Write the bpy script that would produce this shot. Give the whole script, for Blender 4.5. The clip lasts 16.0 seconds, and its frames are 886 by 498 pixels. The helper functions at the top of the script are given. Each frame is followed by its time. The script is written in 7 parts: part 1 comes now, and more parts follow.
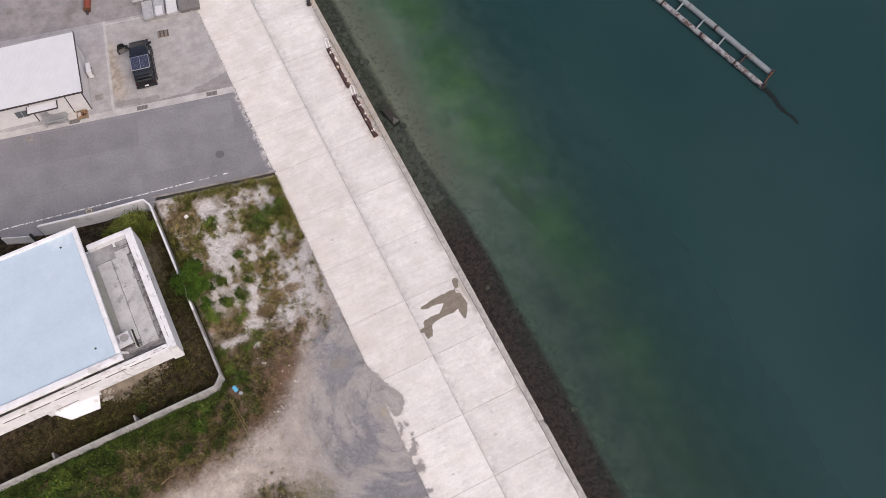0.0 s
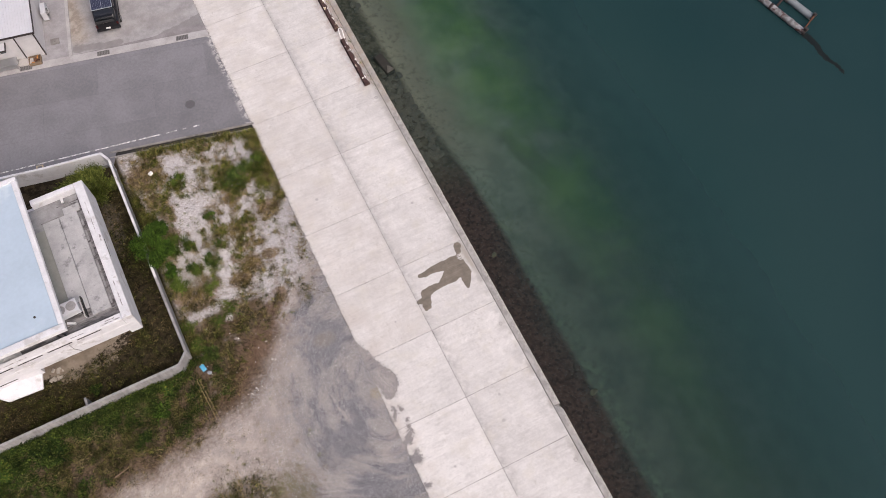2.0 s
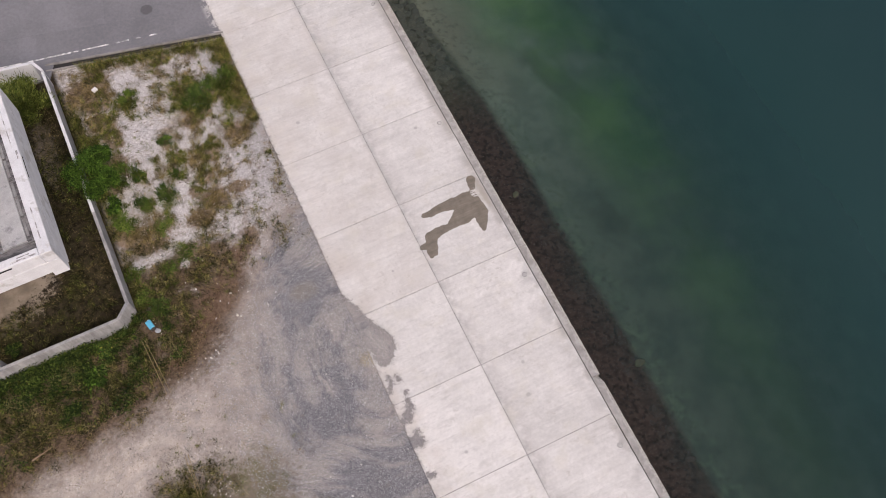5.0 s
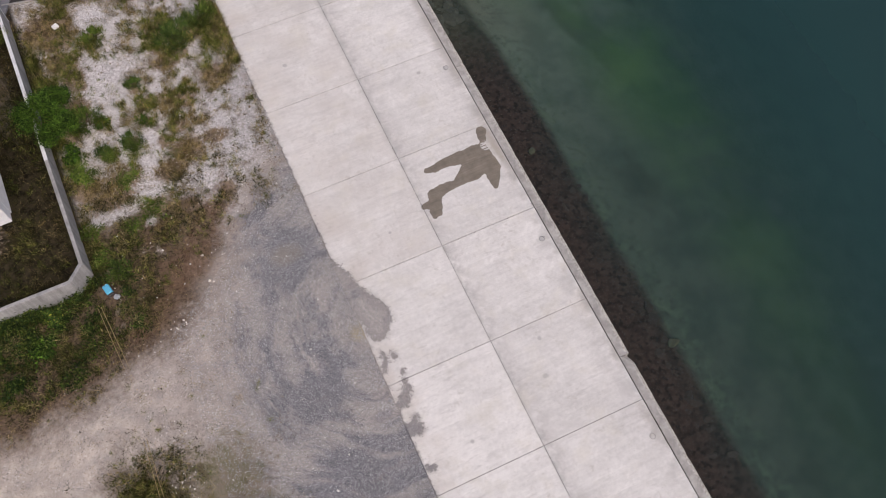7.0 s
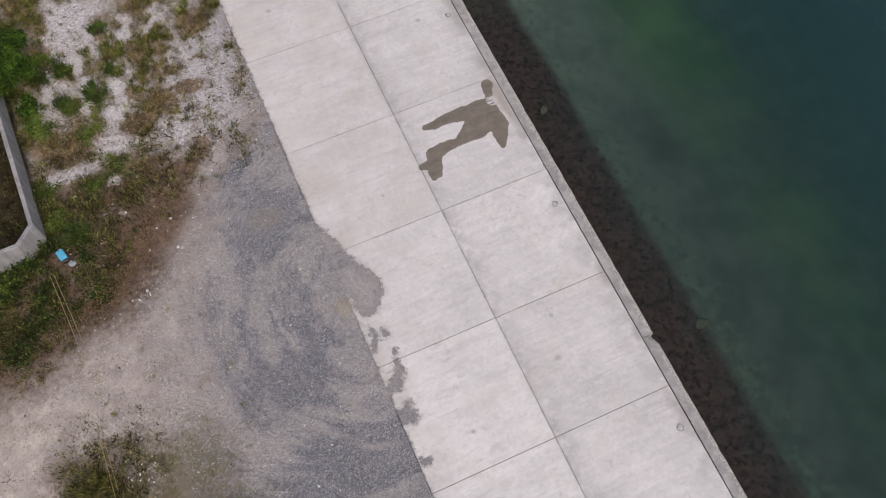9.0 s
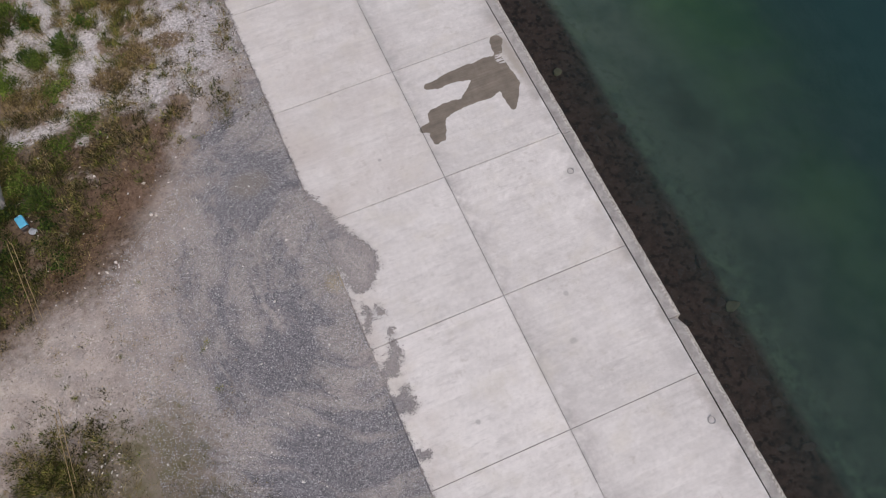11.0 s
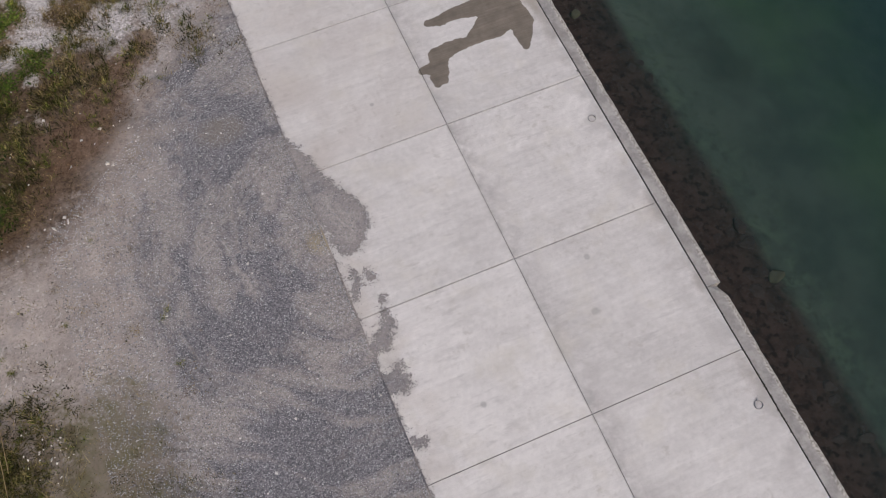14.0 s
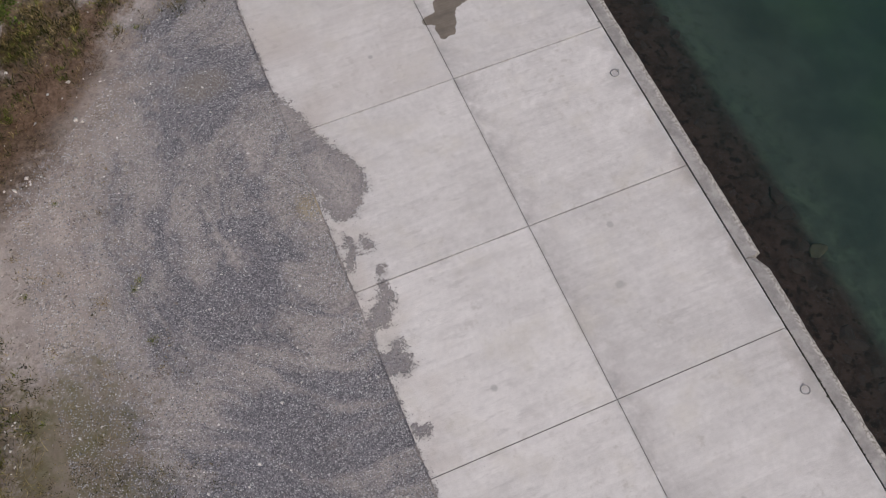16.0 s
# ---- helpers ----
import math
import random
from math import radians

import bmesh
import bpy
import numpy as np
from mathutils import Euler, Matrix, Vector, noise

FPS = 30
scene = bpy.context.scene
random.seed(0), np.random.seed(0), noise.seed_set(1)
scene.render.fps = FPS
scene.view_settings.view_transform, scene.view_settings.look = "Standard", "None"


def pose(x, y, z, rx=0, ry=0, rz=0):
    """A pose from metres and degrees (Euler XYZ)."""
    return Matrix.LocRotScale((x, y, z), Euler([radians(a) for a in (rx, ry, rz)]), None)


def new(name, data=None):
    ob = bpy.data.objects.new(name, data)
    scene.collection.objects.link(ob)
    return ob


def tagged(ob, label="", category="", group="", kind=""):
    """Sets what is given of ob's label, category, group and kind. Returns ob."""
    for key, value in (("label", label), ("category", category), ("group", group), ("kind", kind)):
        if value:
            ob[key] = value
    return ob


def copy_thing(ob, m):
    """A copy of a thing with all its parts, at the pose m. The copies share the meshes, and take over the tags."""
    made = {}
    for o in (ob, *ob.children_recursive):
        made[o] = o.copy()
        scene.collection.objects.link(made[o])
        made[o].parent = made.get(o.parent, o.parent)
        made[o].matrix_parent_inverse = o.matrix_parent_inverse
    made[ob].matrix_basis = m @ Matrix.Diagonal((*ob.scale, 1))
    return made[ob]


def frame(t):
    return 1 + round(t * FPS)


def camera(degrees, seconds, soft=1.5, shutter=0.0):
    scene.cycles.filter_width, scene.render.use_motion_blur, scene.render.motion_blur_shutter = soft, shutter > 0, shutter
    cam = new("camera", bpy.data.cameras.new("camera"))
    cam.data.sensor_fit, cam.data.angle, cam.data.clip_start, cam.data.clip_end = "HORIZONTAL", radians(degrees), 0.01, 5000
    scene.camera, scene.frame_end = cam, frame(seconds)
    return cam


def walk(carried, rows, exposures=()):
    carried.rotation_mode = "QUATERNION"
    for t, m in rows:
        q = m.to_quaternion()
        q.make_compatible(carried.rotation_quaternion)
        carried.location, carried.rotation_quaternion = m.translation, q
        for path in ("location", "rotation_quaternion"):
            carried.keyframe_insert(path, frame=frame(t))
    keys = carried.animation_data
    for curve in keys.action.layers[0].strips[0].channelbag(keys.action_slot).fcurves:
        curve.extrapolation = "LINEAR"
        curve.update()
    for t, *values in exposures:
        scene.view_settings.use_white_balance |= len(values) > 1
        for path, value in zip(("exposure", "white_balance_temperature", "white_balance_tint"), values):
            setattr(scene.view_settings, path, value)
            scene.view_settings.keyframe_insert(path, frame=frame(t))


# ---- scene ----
cam = camera(53.04, 16.0, soft=0.75)
# seconds, eye, tilt away from straight down, heading
PATH = [
    (0.0, -8.339, -18.475, 64.774, 24.22, -26.40),
    (0.5, -8.242, -18.257, 62.439, 24.16, -26.43),
    (1.0, -8.113, -17.997, 60.142, 24.18, -26.44),
    (1.5, -7.961, -17.714, 57.857, 24.23, -26.42),
    (2.0, -7.831, -17.456, 55.569, 24.22, -26.36),
    (2.5, -7.751, -17.174, 53.272, 24.20, -26.30),
    (3.0, -7.680, -16.857, 51.037, 24.22, -26.24),
    (3.5, -7.628, -16.581, 48.905, 24.20, -26.15),
    (4.0, -7.565, -16.350, 46.929, 24.17, -26.02),
    (6.5, -7.062, -15.332, 38.282, 24.25, -25.03),
    (7.0, -6.997, -15.194, 36.750, 24.26, -24.84),
    (7.5, -6.904, -15.083, 35.369, 24.24, -24.69),
    (8.0, -6.770, -14.920, 34.137, 24.26, -24.51),
    (8.5, -6.637, -14.795, 32.972, 24.24, -24.34),
    (9.0, -6.528, -14.658, 31.909, 24.22, -24.18),
    (11.5, -6.234, -14.095, 27.413, 24.17, -23.51),
    (12.0, -6.191, -14.010, 26.660, 24.17, -23.41),
    (12.5, -6.150, -13.930, 25.947, 24.17, -23.32),
    (13.0, -6.107, -13.853, 25.214, 24.17, -23.25),
    (13.5, -6.053, -13.787, 24.492, 24.17, -23.19),
    (14.0, -5.993, -13.717, 23.788, 24.18, -23.14),
    (14.5, -5.976, -13.642, 23.068, 24.17, -23.08),
    (15.0, -5.974, -13.556, 22.361, 24.17, -23.01),
    (15.5, -5.971, -13.473, 21.626, 24.17, -22.92),
    (16.0, -5.950, -13.371, 20.882, 24.16, -22.83),
]
EXPOSURES = [(0.0, 0.31, 6560.0, 15.0), (2.0, 0.26, 6610.0, 15.5), (4.0, 0.19, 6610.0, 16.0), (7.0, 0.05, 6480.0, 15.0), (9.0, -0.06, 6360.0, 14.0), (12.0, -0.15, 6340.0, 13.0), (16.0, -0.35, 6380.0, 12.5)]
walk(cam, [(t, pose(x, y, z, tilt, 0, turn)) for t, x, y, z, tilt, turn in PATH], EXPOSURES)

# ---- light ----
world = bpy.data.worlds.new("overcast_sky")
scene.world = world
world.use_nodes = True
wn = world.node_tree.nodes
sky = wn.new("ShaderNodeTexSky")
sky.sky_type, sky.sun_disc = "NISHITA", False
sky.sun_elevation, sky.sun_rotation = radians(52), radians(170)
sky.air_density, sky.dust_density, sky.ozone_density = 1.0, 6.0, 0.6
world.node_tree.links.new(sky.outputs[0], wn["Background"].inputs[0])
wn["Background"].inputs[1].default_value = 0.12
sun = new("sun", bpy.data.lights.new("sun", "SUN"))
sun.data.energy, sun.data.angle, sun.data.color = 1.15, radians(40), (1.0, 0.985, 0.97)
sun.rotation_euler = (radians(38), 0, radians(10))


# ---- node helpers ----
class Mat:
    """A small builder for node materials, in world metres."""

    def __init__(self, name, rough=0.8, metal=0.0, spec=0.5):
        self.m = bpy.data.materials.new(name)
        self.m.use_nodes = True
        self.t = self.m.node_tree
        self.b = self.t.nodes["Principled BSDF"]
        self.b.inputs["Roughness"].default_value = rough
        self.b.inputs["Metallic"].default_value = metal
        self.b.inputs["Specular IOR Level"].default_value = spec
        self.pos = self.node("ShaderNodeNewGeometry").outputs["Position"]
        self._xyz = None

    def node(self, kind, **props):
        n = self.t.nodes.new(kind)
        for k, v in props.items():
            setattr(n, k, v)
        return n

    def put(self, socket, value):
        if isinstance(value, bpy.types.NodeSocket):
            self.t.links.new(value, socket)
        elif isinstance(value, (tuple, list)):
            socket.default_value = (*value, 1.0) if len(value) == 3 and len(socket.default_value) == 4 else value
        elif hasattr(socket.default_value, "__len__"):
            socket.default_value = [value] * len(socket.default_value)
        else:
            socket.default_value = value

    def op(self, kind, a, b=0.0, c=0.0, clamp=False):
        n = self.node("ShaderNodeMath", operation=kind, use_clamp=clamp)
        for s, v in zip(n.inputs, (a, b, c)):
            self.put(s, v)
        return n.outputs[0]

    def vec(self, kind, a, b=(0, 0, 0), scale=1.0):
        n = self.node("ShaderNodeVectorMath", operation=kind)
        self.put(n.inputs[0], a)
        self.put(n.inputs[1], b)
        self.put(n.inputs[3], scale)
        return n.outputs[1] if kind in ("LENGTH", "DOT_PRODUCT", "DISTANCE") else n.outputs[0]

    def xyz(self):
        if self._xyz is None:
            n = self.node("ShaderNodeSeparateXYZ")
            self.put(n.inputs[0], self.pos)
            self._xyz = n.outputs
        return self._xyz

    def noise(self, scale, detail=4, rough=0.55, vec=None, distort=0.0):
        n = self.node("ShaderNodeTexNoise")
        for s, v in (("Scale", scale), ("Detail", detail), ("Roughness", rough), ("Distortion", distort), ("Vector", vec or self.pos)):
            self.put(n.inputs[s], v)
        return n.outputs["Fac"]

    def cells(self, scale, feature="F1", vec=None, what="Distance", rnd=1.0):
        n = self.node("ShaderNodeTexVoronoi", feature=feature)
        self.put(n.inputs["Scale"], scale)
        self.put(n.inputs["Randomness"], rnd)
        self.put(n.inputs["Vector"], vec or self.pos)
        return n.outputs[what]

    def stretch(self, sx, sy, sz, turn=0.0, vec=None):
        n = self.node("ShaderNodeMapping")
        self.put(n.inputs["Vector"], vec or self.pos)
        n.inputs["Scale"].default_value = (sx, sy, sz)
        n.inputs["Rotation"].default_value = (0, 0, turn)
        return n.outputs[0]

    def step(self, v, lo, hi, a=0.0, b=1.0):
        n = self.node("ShaderNodeMapRange", interpolation_type="SMOOTHSTEP" if (a, b) == (0.0, 1.0) else "LINEAR")
        for s, x in zip(n.inputs, (v, lo, hi, a, b)):
            self.put(s, x)
        return n.outputs[0]

    def ramp(self, v, stops):
        n = self.node("ShaderNodeValToRGB")
        e = n.color_ramp.elements
        while len(e) < len(stops):
            e.new(0.5)
        for el, (p, c) in zip(e, stops):
            el.position, el.color = p, (*c, 1.0)
        self.put(n.inputs[0], v)
        return n.outputs[0]

    def along(self, v, stops, lo=-30.0, hi=30.0):
        """A piecewise linear value of v: stops of (v, value), values from lo to hi."""
        a, z = stops[0][0], stops[-1][0]
        t = self.step(v, a, z, 0.0, 1.0001)
        r = self.ramp(t, [((p - a) / (z - a), [(q - lo) / (hi - lo)] * 3) for p, q in stops])
        s = self.node("ShaderNodeSeparateColor")
        self.put(s.inputs[0], r)
        return self.op("MULTIPLY_ADD", s.outputs[0], hi - lo, lo)

    def mix(self, f, a, b, kind="MIX"):
        n = self.node("ShaderNodeMix", data_type="RGBA", blend_type=kind)
        self.put(n.inputs["Factor"], f)
        self.put(n.inputs[6], a)
        self.put(n.inputs[7], b)
        return n.outputs[2]

    def scaled(self, colour, v):
        n = self.node("ShaderNodeVectorMath", operation="SCALE")
        self.put(n.inputs[0], colour)
        self.put(n.inputs[3], v)
        return n.outputs[0]

    def rand(self):
        return self.node("ShaderNodeObjectInfo").outputs["Random"]

    def island(self):
        return self.node("ShaderNodeNewGeometry").outputs["Random Per Island"]

    def blob(self, x, y, rx, ry):
        """About 1 in the middle of an ellipse of the plan, 0 outside."""
        d = self.vec("MULTIPLY", self.vec("SUBTRACT", self.pos, (x, y, 0)), (1 / rx, 1 / ry, 0))
        return self.vec("LENGTH", d)

    def capsule(self, ax, ay, bx, by, r, p, r2=None):
        """Distance from a rounded stroke of the plan, r thick at its start and r2 at its end."""
        d = (bx - ax, by - ay, 0.0)
        dd = d[0] ** 2 + d[1] ** 2
        pa = self.vec("SUBTRACT", p, (ax, ay, 0))
        h = self.op("DIVIDE", self.vec("DOT_PRODUCT", pa, d), dd, clamp=True)
        back = self.vec("SCALE", d, scale=h)
        r = r if r2 is None else self.op("MULTIPLY_ADD", h, r2 - r, r)
        return self.op("SUBTRACT", self.vec("LENGTH", self.vec("SUBTRACT", pa, back)), r)

    def speckle(self, scale, vec=None):
        """A random value for each small cell: single stones."""
        n = self.node("ShaderNodeSeparateColor")
        self.put(n.inputs[0], self.cells(scale, "F1", vec, "Color"))
        return n.outputs[0]

    def done(self, colour, bump=None, depth=0.01, rough=None):
        self.put(self.b.inputs["Base Color"], colour)
        if rough is not None:
            self.put(self.b.inputs["Roughness"], rough)
        if bump is not None:
            n = self.node("ShaderNodeBump")
            n.inputs["Distance"].default_value = depth
            self.put(n.inputs["Height"], bump)
            self.t.links.new(n.outputs[0], self.b.inputs["Normal"])
        return self.m


def plain(name, colour, rough=0.7, metal=0.0, wear=0.25, grain=6.0, worn=None, spec=0.5):
    """Paint, plastic or metal with mottling at two scales and a little dirt."""
    k = Mat(name, rough, metal, spec)
    n = k.op("ADD", k.op("MULTIPLY", k.noise(grain, 5), 0.6), k.op("MULTIPLY", k.noise(grain * 9, 3), 0.4))
    c = k.scaled(colour, k.step(n, 0.3, 0.7, 1 - wear, 1 + wear * 0.4))
    if worn:
        c = k.mix(k.step(k.noise(grain * 0.6, 6, 0.65), 0.56, 0.66), c, worn)
    return k.done(c, n, 0.004)


# ---- mesh helpers ----
def thing(name, label, category, at=(0, 0, 0), turn=0.0, group="", kind=""):
    ob = new(name)
    ob.empty_display_size = 0.2
    ob.matrix_basis = pose(*at, 0, 0, turn)
    return tagged(ob, label, category, group, kind)


def mesh_of(name, bm, material):
    me = bpy.data.meshes.new(name)
    bm.to_mesh(me)
    bm.free()
    me.materials.append(material)
    return me


def part(name, bm, material, parent, label="", at=None):
    ob = new(name, mesh_of(name, bm, material) if isinstance(bm, bmesh.types.BMesh) else bm)
    ob.parent = parent
    if at is not None:
        ob.matrix_basis = at
    return tagged(ob, label)


def solid(name, bm, material, label, category, kind="", group="", at=None):
    ob = new(name, mesh_of(name, bm, material))
    if at is not None:
        ob.matrix_basis = at
    return tagged(ob, label, category, group, kind)


def add_box(bm, x0, x1, y0, y1, z0, z1, m=None):
    got = bmesh.ops.create_cube(bm, size=1.0)["verts"]
    for v in got:
        v.co = ((x0 + x1) / 2 + v.co.x * (x1 - x0), (y0 + y1) / 2 + v.co.y * (y1 - y0), (z0 + z1) / 2 + v.co.z * (z1 - z0))
    if m is not None:
        bmesh.ops.transform(bm, matrix=m, verts=got)
    return got


def box(x0, x1, y0, y1, z0, z1, bevel=0.0, segs=1, m=None):
    bm = bmesh.new()
    add_box(bm, x0, x1, y0, y1, z0, z1, m)
    if bevel:
        bmesh.ops.bevel(bm, geom=bm.edges[:], offset=bevel, segments=segs, affect="EDGES", profile=0.5)
    return bm


def prism(outline, z0, z1, bevel=0.0):
    bm = bmesh.new()
    low = [bm.verts.new((x, y, z0)) for x, y in outline]
    f = bm.faces.new(low)
    if f.normal.z > 0 or sum(a[0] * b[1] - b[0] * a[1] for a, b in zip(outline, outline[1:] + outline[:1])) > 0:
        f.normal_flip()
    up = bmesh.ops.extrude_face_region(bm, geom=[f])["geom"]
    bmesh.ops.translate(bm, vec=(0, 0, z1 - z0), verts=[g for g in up if isinstance(g, bmesh.types.BMVert)])
    bmesh.ops.recalc_face_normals(bm, faces=bm.faces[:])
    if bevel:
        bmesh.ops.bevel(bm, geom=bm.edges[:], offset=bevel, segments=1, affect="EDGES", profile=0.5)
    return bm


def rod(a, b, r, r2=None, sides=12, bm=None):
    bm = bm or bmesh.new()
    a, b = Vector(a), Vector(b)
    q = (b - a).to_track_quat("Z", "Y").to_matrix().to_4x4()
    bmesh.ops.create_cone(bm, cap_ends=True, segments=sides, radius1=r, radius2=r if r2 is None else r2, depth=(b - a).length, matrix=Matrix.Translation((a + b) / 2) @ q)
    return bm


def smooth(ob, angle=40):
    me = ob.data
    me.shade_smooth()
    me.set_sharp_from_angle(angle=radians(angle))
    return ob


# ---- plan in numbers ----
EDGE_W, EDGE_E = -4.85, 4.70                    # quay slabs
SLAB = 5.0
WATER = -2.0

# ---- materials of the ground ----
def gravel_colour(k):
    """Grey crushed stone with dusty arcs of wheel tracks: colour and the stones' brightness."""
    x, y, z = k.xyz()
    ring = k.vec("LENGTH", k.vec("MULTIPLY", k.vec("SUBTRACT", k.pos, (-4.2, -1.6, 0)), (1, 1, 0)))
    ring = k.op("ADD", ring, k.op("MULTIPLY", k.noise(0.3, 3, 0.5), 3.0))
    n = k.node("ShaderNodeCombineXYZ")
    k.put(n.inputs[0], k.op("MULTIPLY", ring, 1.7))
    k.put(n.inputs[1], k.op("MULTIPLY", k.op("ARCTAN2", k.op("ADD", y, 1.6), k.op("ADD", x, 4.2)), 1.3))
    track = k.noise(1.0, 4, 0.62, n.outputs[0], 0.3)
    one = k.speckle(26)
    two = k.speckle(52)
    speck = k.op("ADD", k.op("MULTIPLY", k.op("POWER", one, 2.2), 0.6), k.op("MULTIPLY", k.op("POWER", two, 3.0), 0.55))
    stones = k.mix(speck, (0.104, 0.102, 0.114), (0.385, 0.378, 0.393))
    dust = k.op("MULTIPLY_ADD", k.op("SUBTRACT", k.noise(9, 4, 0.65), 0.5), 0.9, k.op("MULTIPLY_ADD", speck, 0.35, 0.42))
    dusty = k.mix(k.step(dust, 0.2, 0.85), (0.225, 0.205, 0.193), (0.495, 0.455, 0.43))
    fine = k.noise(1.0, 3, 0.6, k.vec("MULTIPLY", n.outputs[0], (2.6, 1.4, 1.0)), 0.2)
    cover = k.op("ADD", k.op("MULTIPLY_ADD", track, 1.35, -0.14), k.op("MULTIPLY", k.op("SUBTRACT", fine, 0.5), 0.6))
    cover = k.op("ADD", cover, k.op("MULTIPLY", k.op("SUBTRACT", k.noise(0.42, 4, 0.6), 0.5), 1.6))
    for cx, cy, rx, ry in ((-7.3, 3.4, 2.2, 3.0), (-7.8, -3.8, 2.2, 2.2), (-6.6, -8.0, 2.6, 2.4)):
        cover = k.op("SUBTRACT", cover, k.op("MULTIPLY", k.step(k.blob(cx, cy, rx, ry), 1.3, 0.2), 0.30))
    cover = k.op("ADD", cover, k.op("MULTIPLY", k.op("SUBTRACT", k.noise(7.0, 5, 0.7), 0.5), 0.45))
    cover = k.op("ADD", cover, k.op("MULTIPLY", k.step(x, -6.6, -4.9, 0.0, 0.16), k.op("MULTIPLY_ADD", k.step(k.op("ABSOLUTE", k.op("ADD", y, 3.6)), 3.4, 1.2), 1.3, 0.4)))
    return k.mix(k.step(cover, 0.35, 0.67, 0.0, 0.9), stones, dusty), speck


def slab_concrete():
    k = Mat("quay_concrete", 0.85)
    x, y, z = k.xyz()
    cloud = k.noise(0.35, 5, 0.6)
    mott = k.noise(2.2, 6, 0.65)
    grain = k.noise(38, 3, 0.6)
    broom = k.noise(1.0, 4, 0.6, k.stretch(0.45, 7.0, 1.0, 0.0))
    v = k.op("ADD", k.step(cloud, 0.3, 0.7, -0.09, 0.08), k.step(mott, 0.3, 0.7, -0.06, 0.05))
    bands = k.noise(1.0, 5, 0.62, k.stretch(0.16, 2.6, 1.0, 0.03))
    hair = k.noise(1.0, 3, 0.6, k.stretch(0.7, 14.0, 1.0, 0.05))
    v = k.op("ADD", v, k.step(broom, 0.3, 0.7, -0.02, 0.02))
    v = k.op("ADD", v, k.step(bands, 0.3, 0.7, -0.06, 0.03))
    v = k.op("ADD", v, k.op("MULTIPLY", k.step(k.noise(0.3, 3, 0.6), 0.4, 0.6, 0.5, 1.8), k.step(hair, 0.25, 0.75, -0.025, 0.02)))
    bars = k.noise(1.0, 4, 0.62, k.stretch(0.4, 4.6, 1.0, 0.04))
    v = k.op("ADD", v, k.op("MULTIPLY", k.step(k.noise(0.24, 3, 0.6, k.vec("ADD", k.pos, (4.0, 17.0, 0.0))), 0.42, 0.6, 0.3, 1.5), k.step(bars, 0.3, 0.7, -0.05, 0.03)))
    v = k.op("ADD", v, k.step(x, -0.05, 0.05, 0.03, -0.02))
    v = k.op("ADD", v, k.step(grain, 0.2, 0.8, -0.08, 0.08))
    v = k.op("ADD", v, k.op("MULTIPLY_ADD", k.rand(), 0.08, 0.94))
    v = k.op("ADD", v, k.step(k.noise(6.5, 5, 0.65), 0.32, 0.68, -0.07, 0.05))
    col = k.scaled((0.645, 0.627, 0.607), v)
    # short smudges across the slabs
    smudge = k.op("MULTIPLY", k.step(k.noise(1.0, 5, 0.66, k.stretch(1.1, 4.6, 1.0, 0.05)), 0.52, 0.68), k.step(k.noise(0.55, 4, 0.62, k.vec("ADD", k.pos, (13.0, 2.0, 0.0))), 0.42, 0.62, 0.05, 0.5))
    col = k.mix(smudge, col, (0.42, 0.405, 0.395))
    # grey weathering along the seaward side and in cloudy patches
    sea = k.op("MULTIPLY", k.step(x, 3.3, 4.7), k.step(k.noise(0.9, 5), 0.42, 0.62))
    patch = k.op("MULTIPLY", k.step(k.noise(0.8, 5, 0.62, k.stretch(0.7, 1.9, 1)), 0.5, 0.7), 0.25)
    col = k.mix(k.op("MULTIPLY", sea, 0.55), col, (0.36, 0.35, 0.34))
    rim = k.op("MULTIPLY", k.step(x, 4.15, 4.65), k.step(k.op("ADD", k.noise(0.5, 5, 0.65), k.step(y, -2.0, 5.0, 0.0, 0.16)), 0.48, 0.62, 0.0, 0.7))
    col = k.mix(rim, col, (0.31, 0.28, 0.255))
    col = k.mix(patch, col, (0.40, 0.385, 0.37))
    tan = k.op("MULTIPLY", k.step(x, -2.2, -4.8), k.step(k.noise(0.55, 5), 0.45, 0.65))
    col = k.mix(k.op("MULTIPLY", tan, 0.35), col, (0.47, 0.41, 0.35))
    rust = k.op("MULTIPLY", k.op("MULTIPLY", k.step(x, 3.1, 3.95), k.step(k.op("ABSOLUTE", k.op("SUBTRACT", y, 24.5)), 5.6, 4.6)), k.step(k.noise(2.3, 5, 0.66), 0.42, 0.66, 0.0, 0.6))
    col = k.mix(rust, col, (0.36, 0.24, 0.19))
    # beige and grey blots
    blot = k.op("MULTIPLY", k.step(k.noise(3.4, 5, 0.68), 0.53, 0.68), k.step(k.noise(0.5, 3, 0.6), 0.42, 0.62, 0.05, 0.5))
    col = k.mix(blot, col, (0.40, 0.375, 0.34))
    smear = k.op("MULTIPLY", k.op("MULTIPLY", k.step(x, 1.1, 0.0), k.step(x, -0.06, 0.0)), k.step(k.noise(1.4, 6, 0.7), 0.40, 0.64, 0.0, 0.85))
    col = k.mix(smear, col, (0.36, 0.345, 0.335))
    seam = k.op("MULTIPLY", k.step(k.op("ABSOLUTE", k.op("ADD", x, k.op("MULTIPLY", k.op("SUBTRACT", mott, 0.5), 0.3))), 0.3, 0.0), k.step(y, 2.0, 7.0, 0.1, 0.5))
    col = k.mix(seam, col, (0.38, 0.37, 0.36))
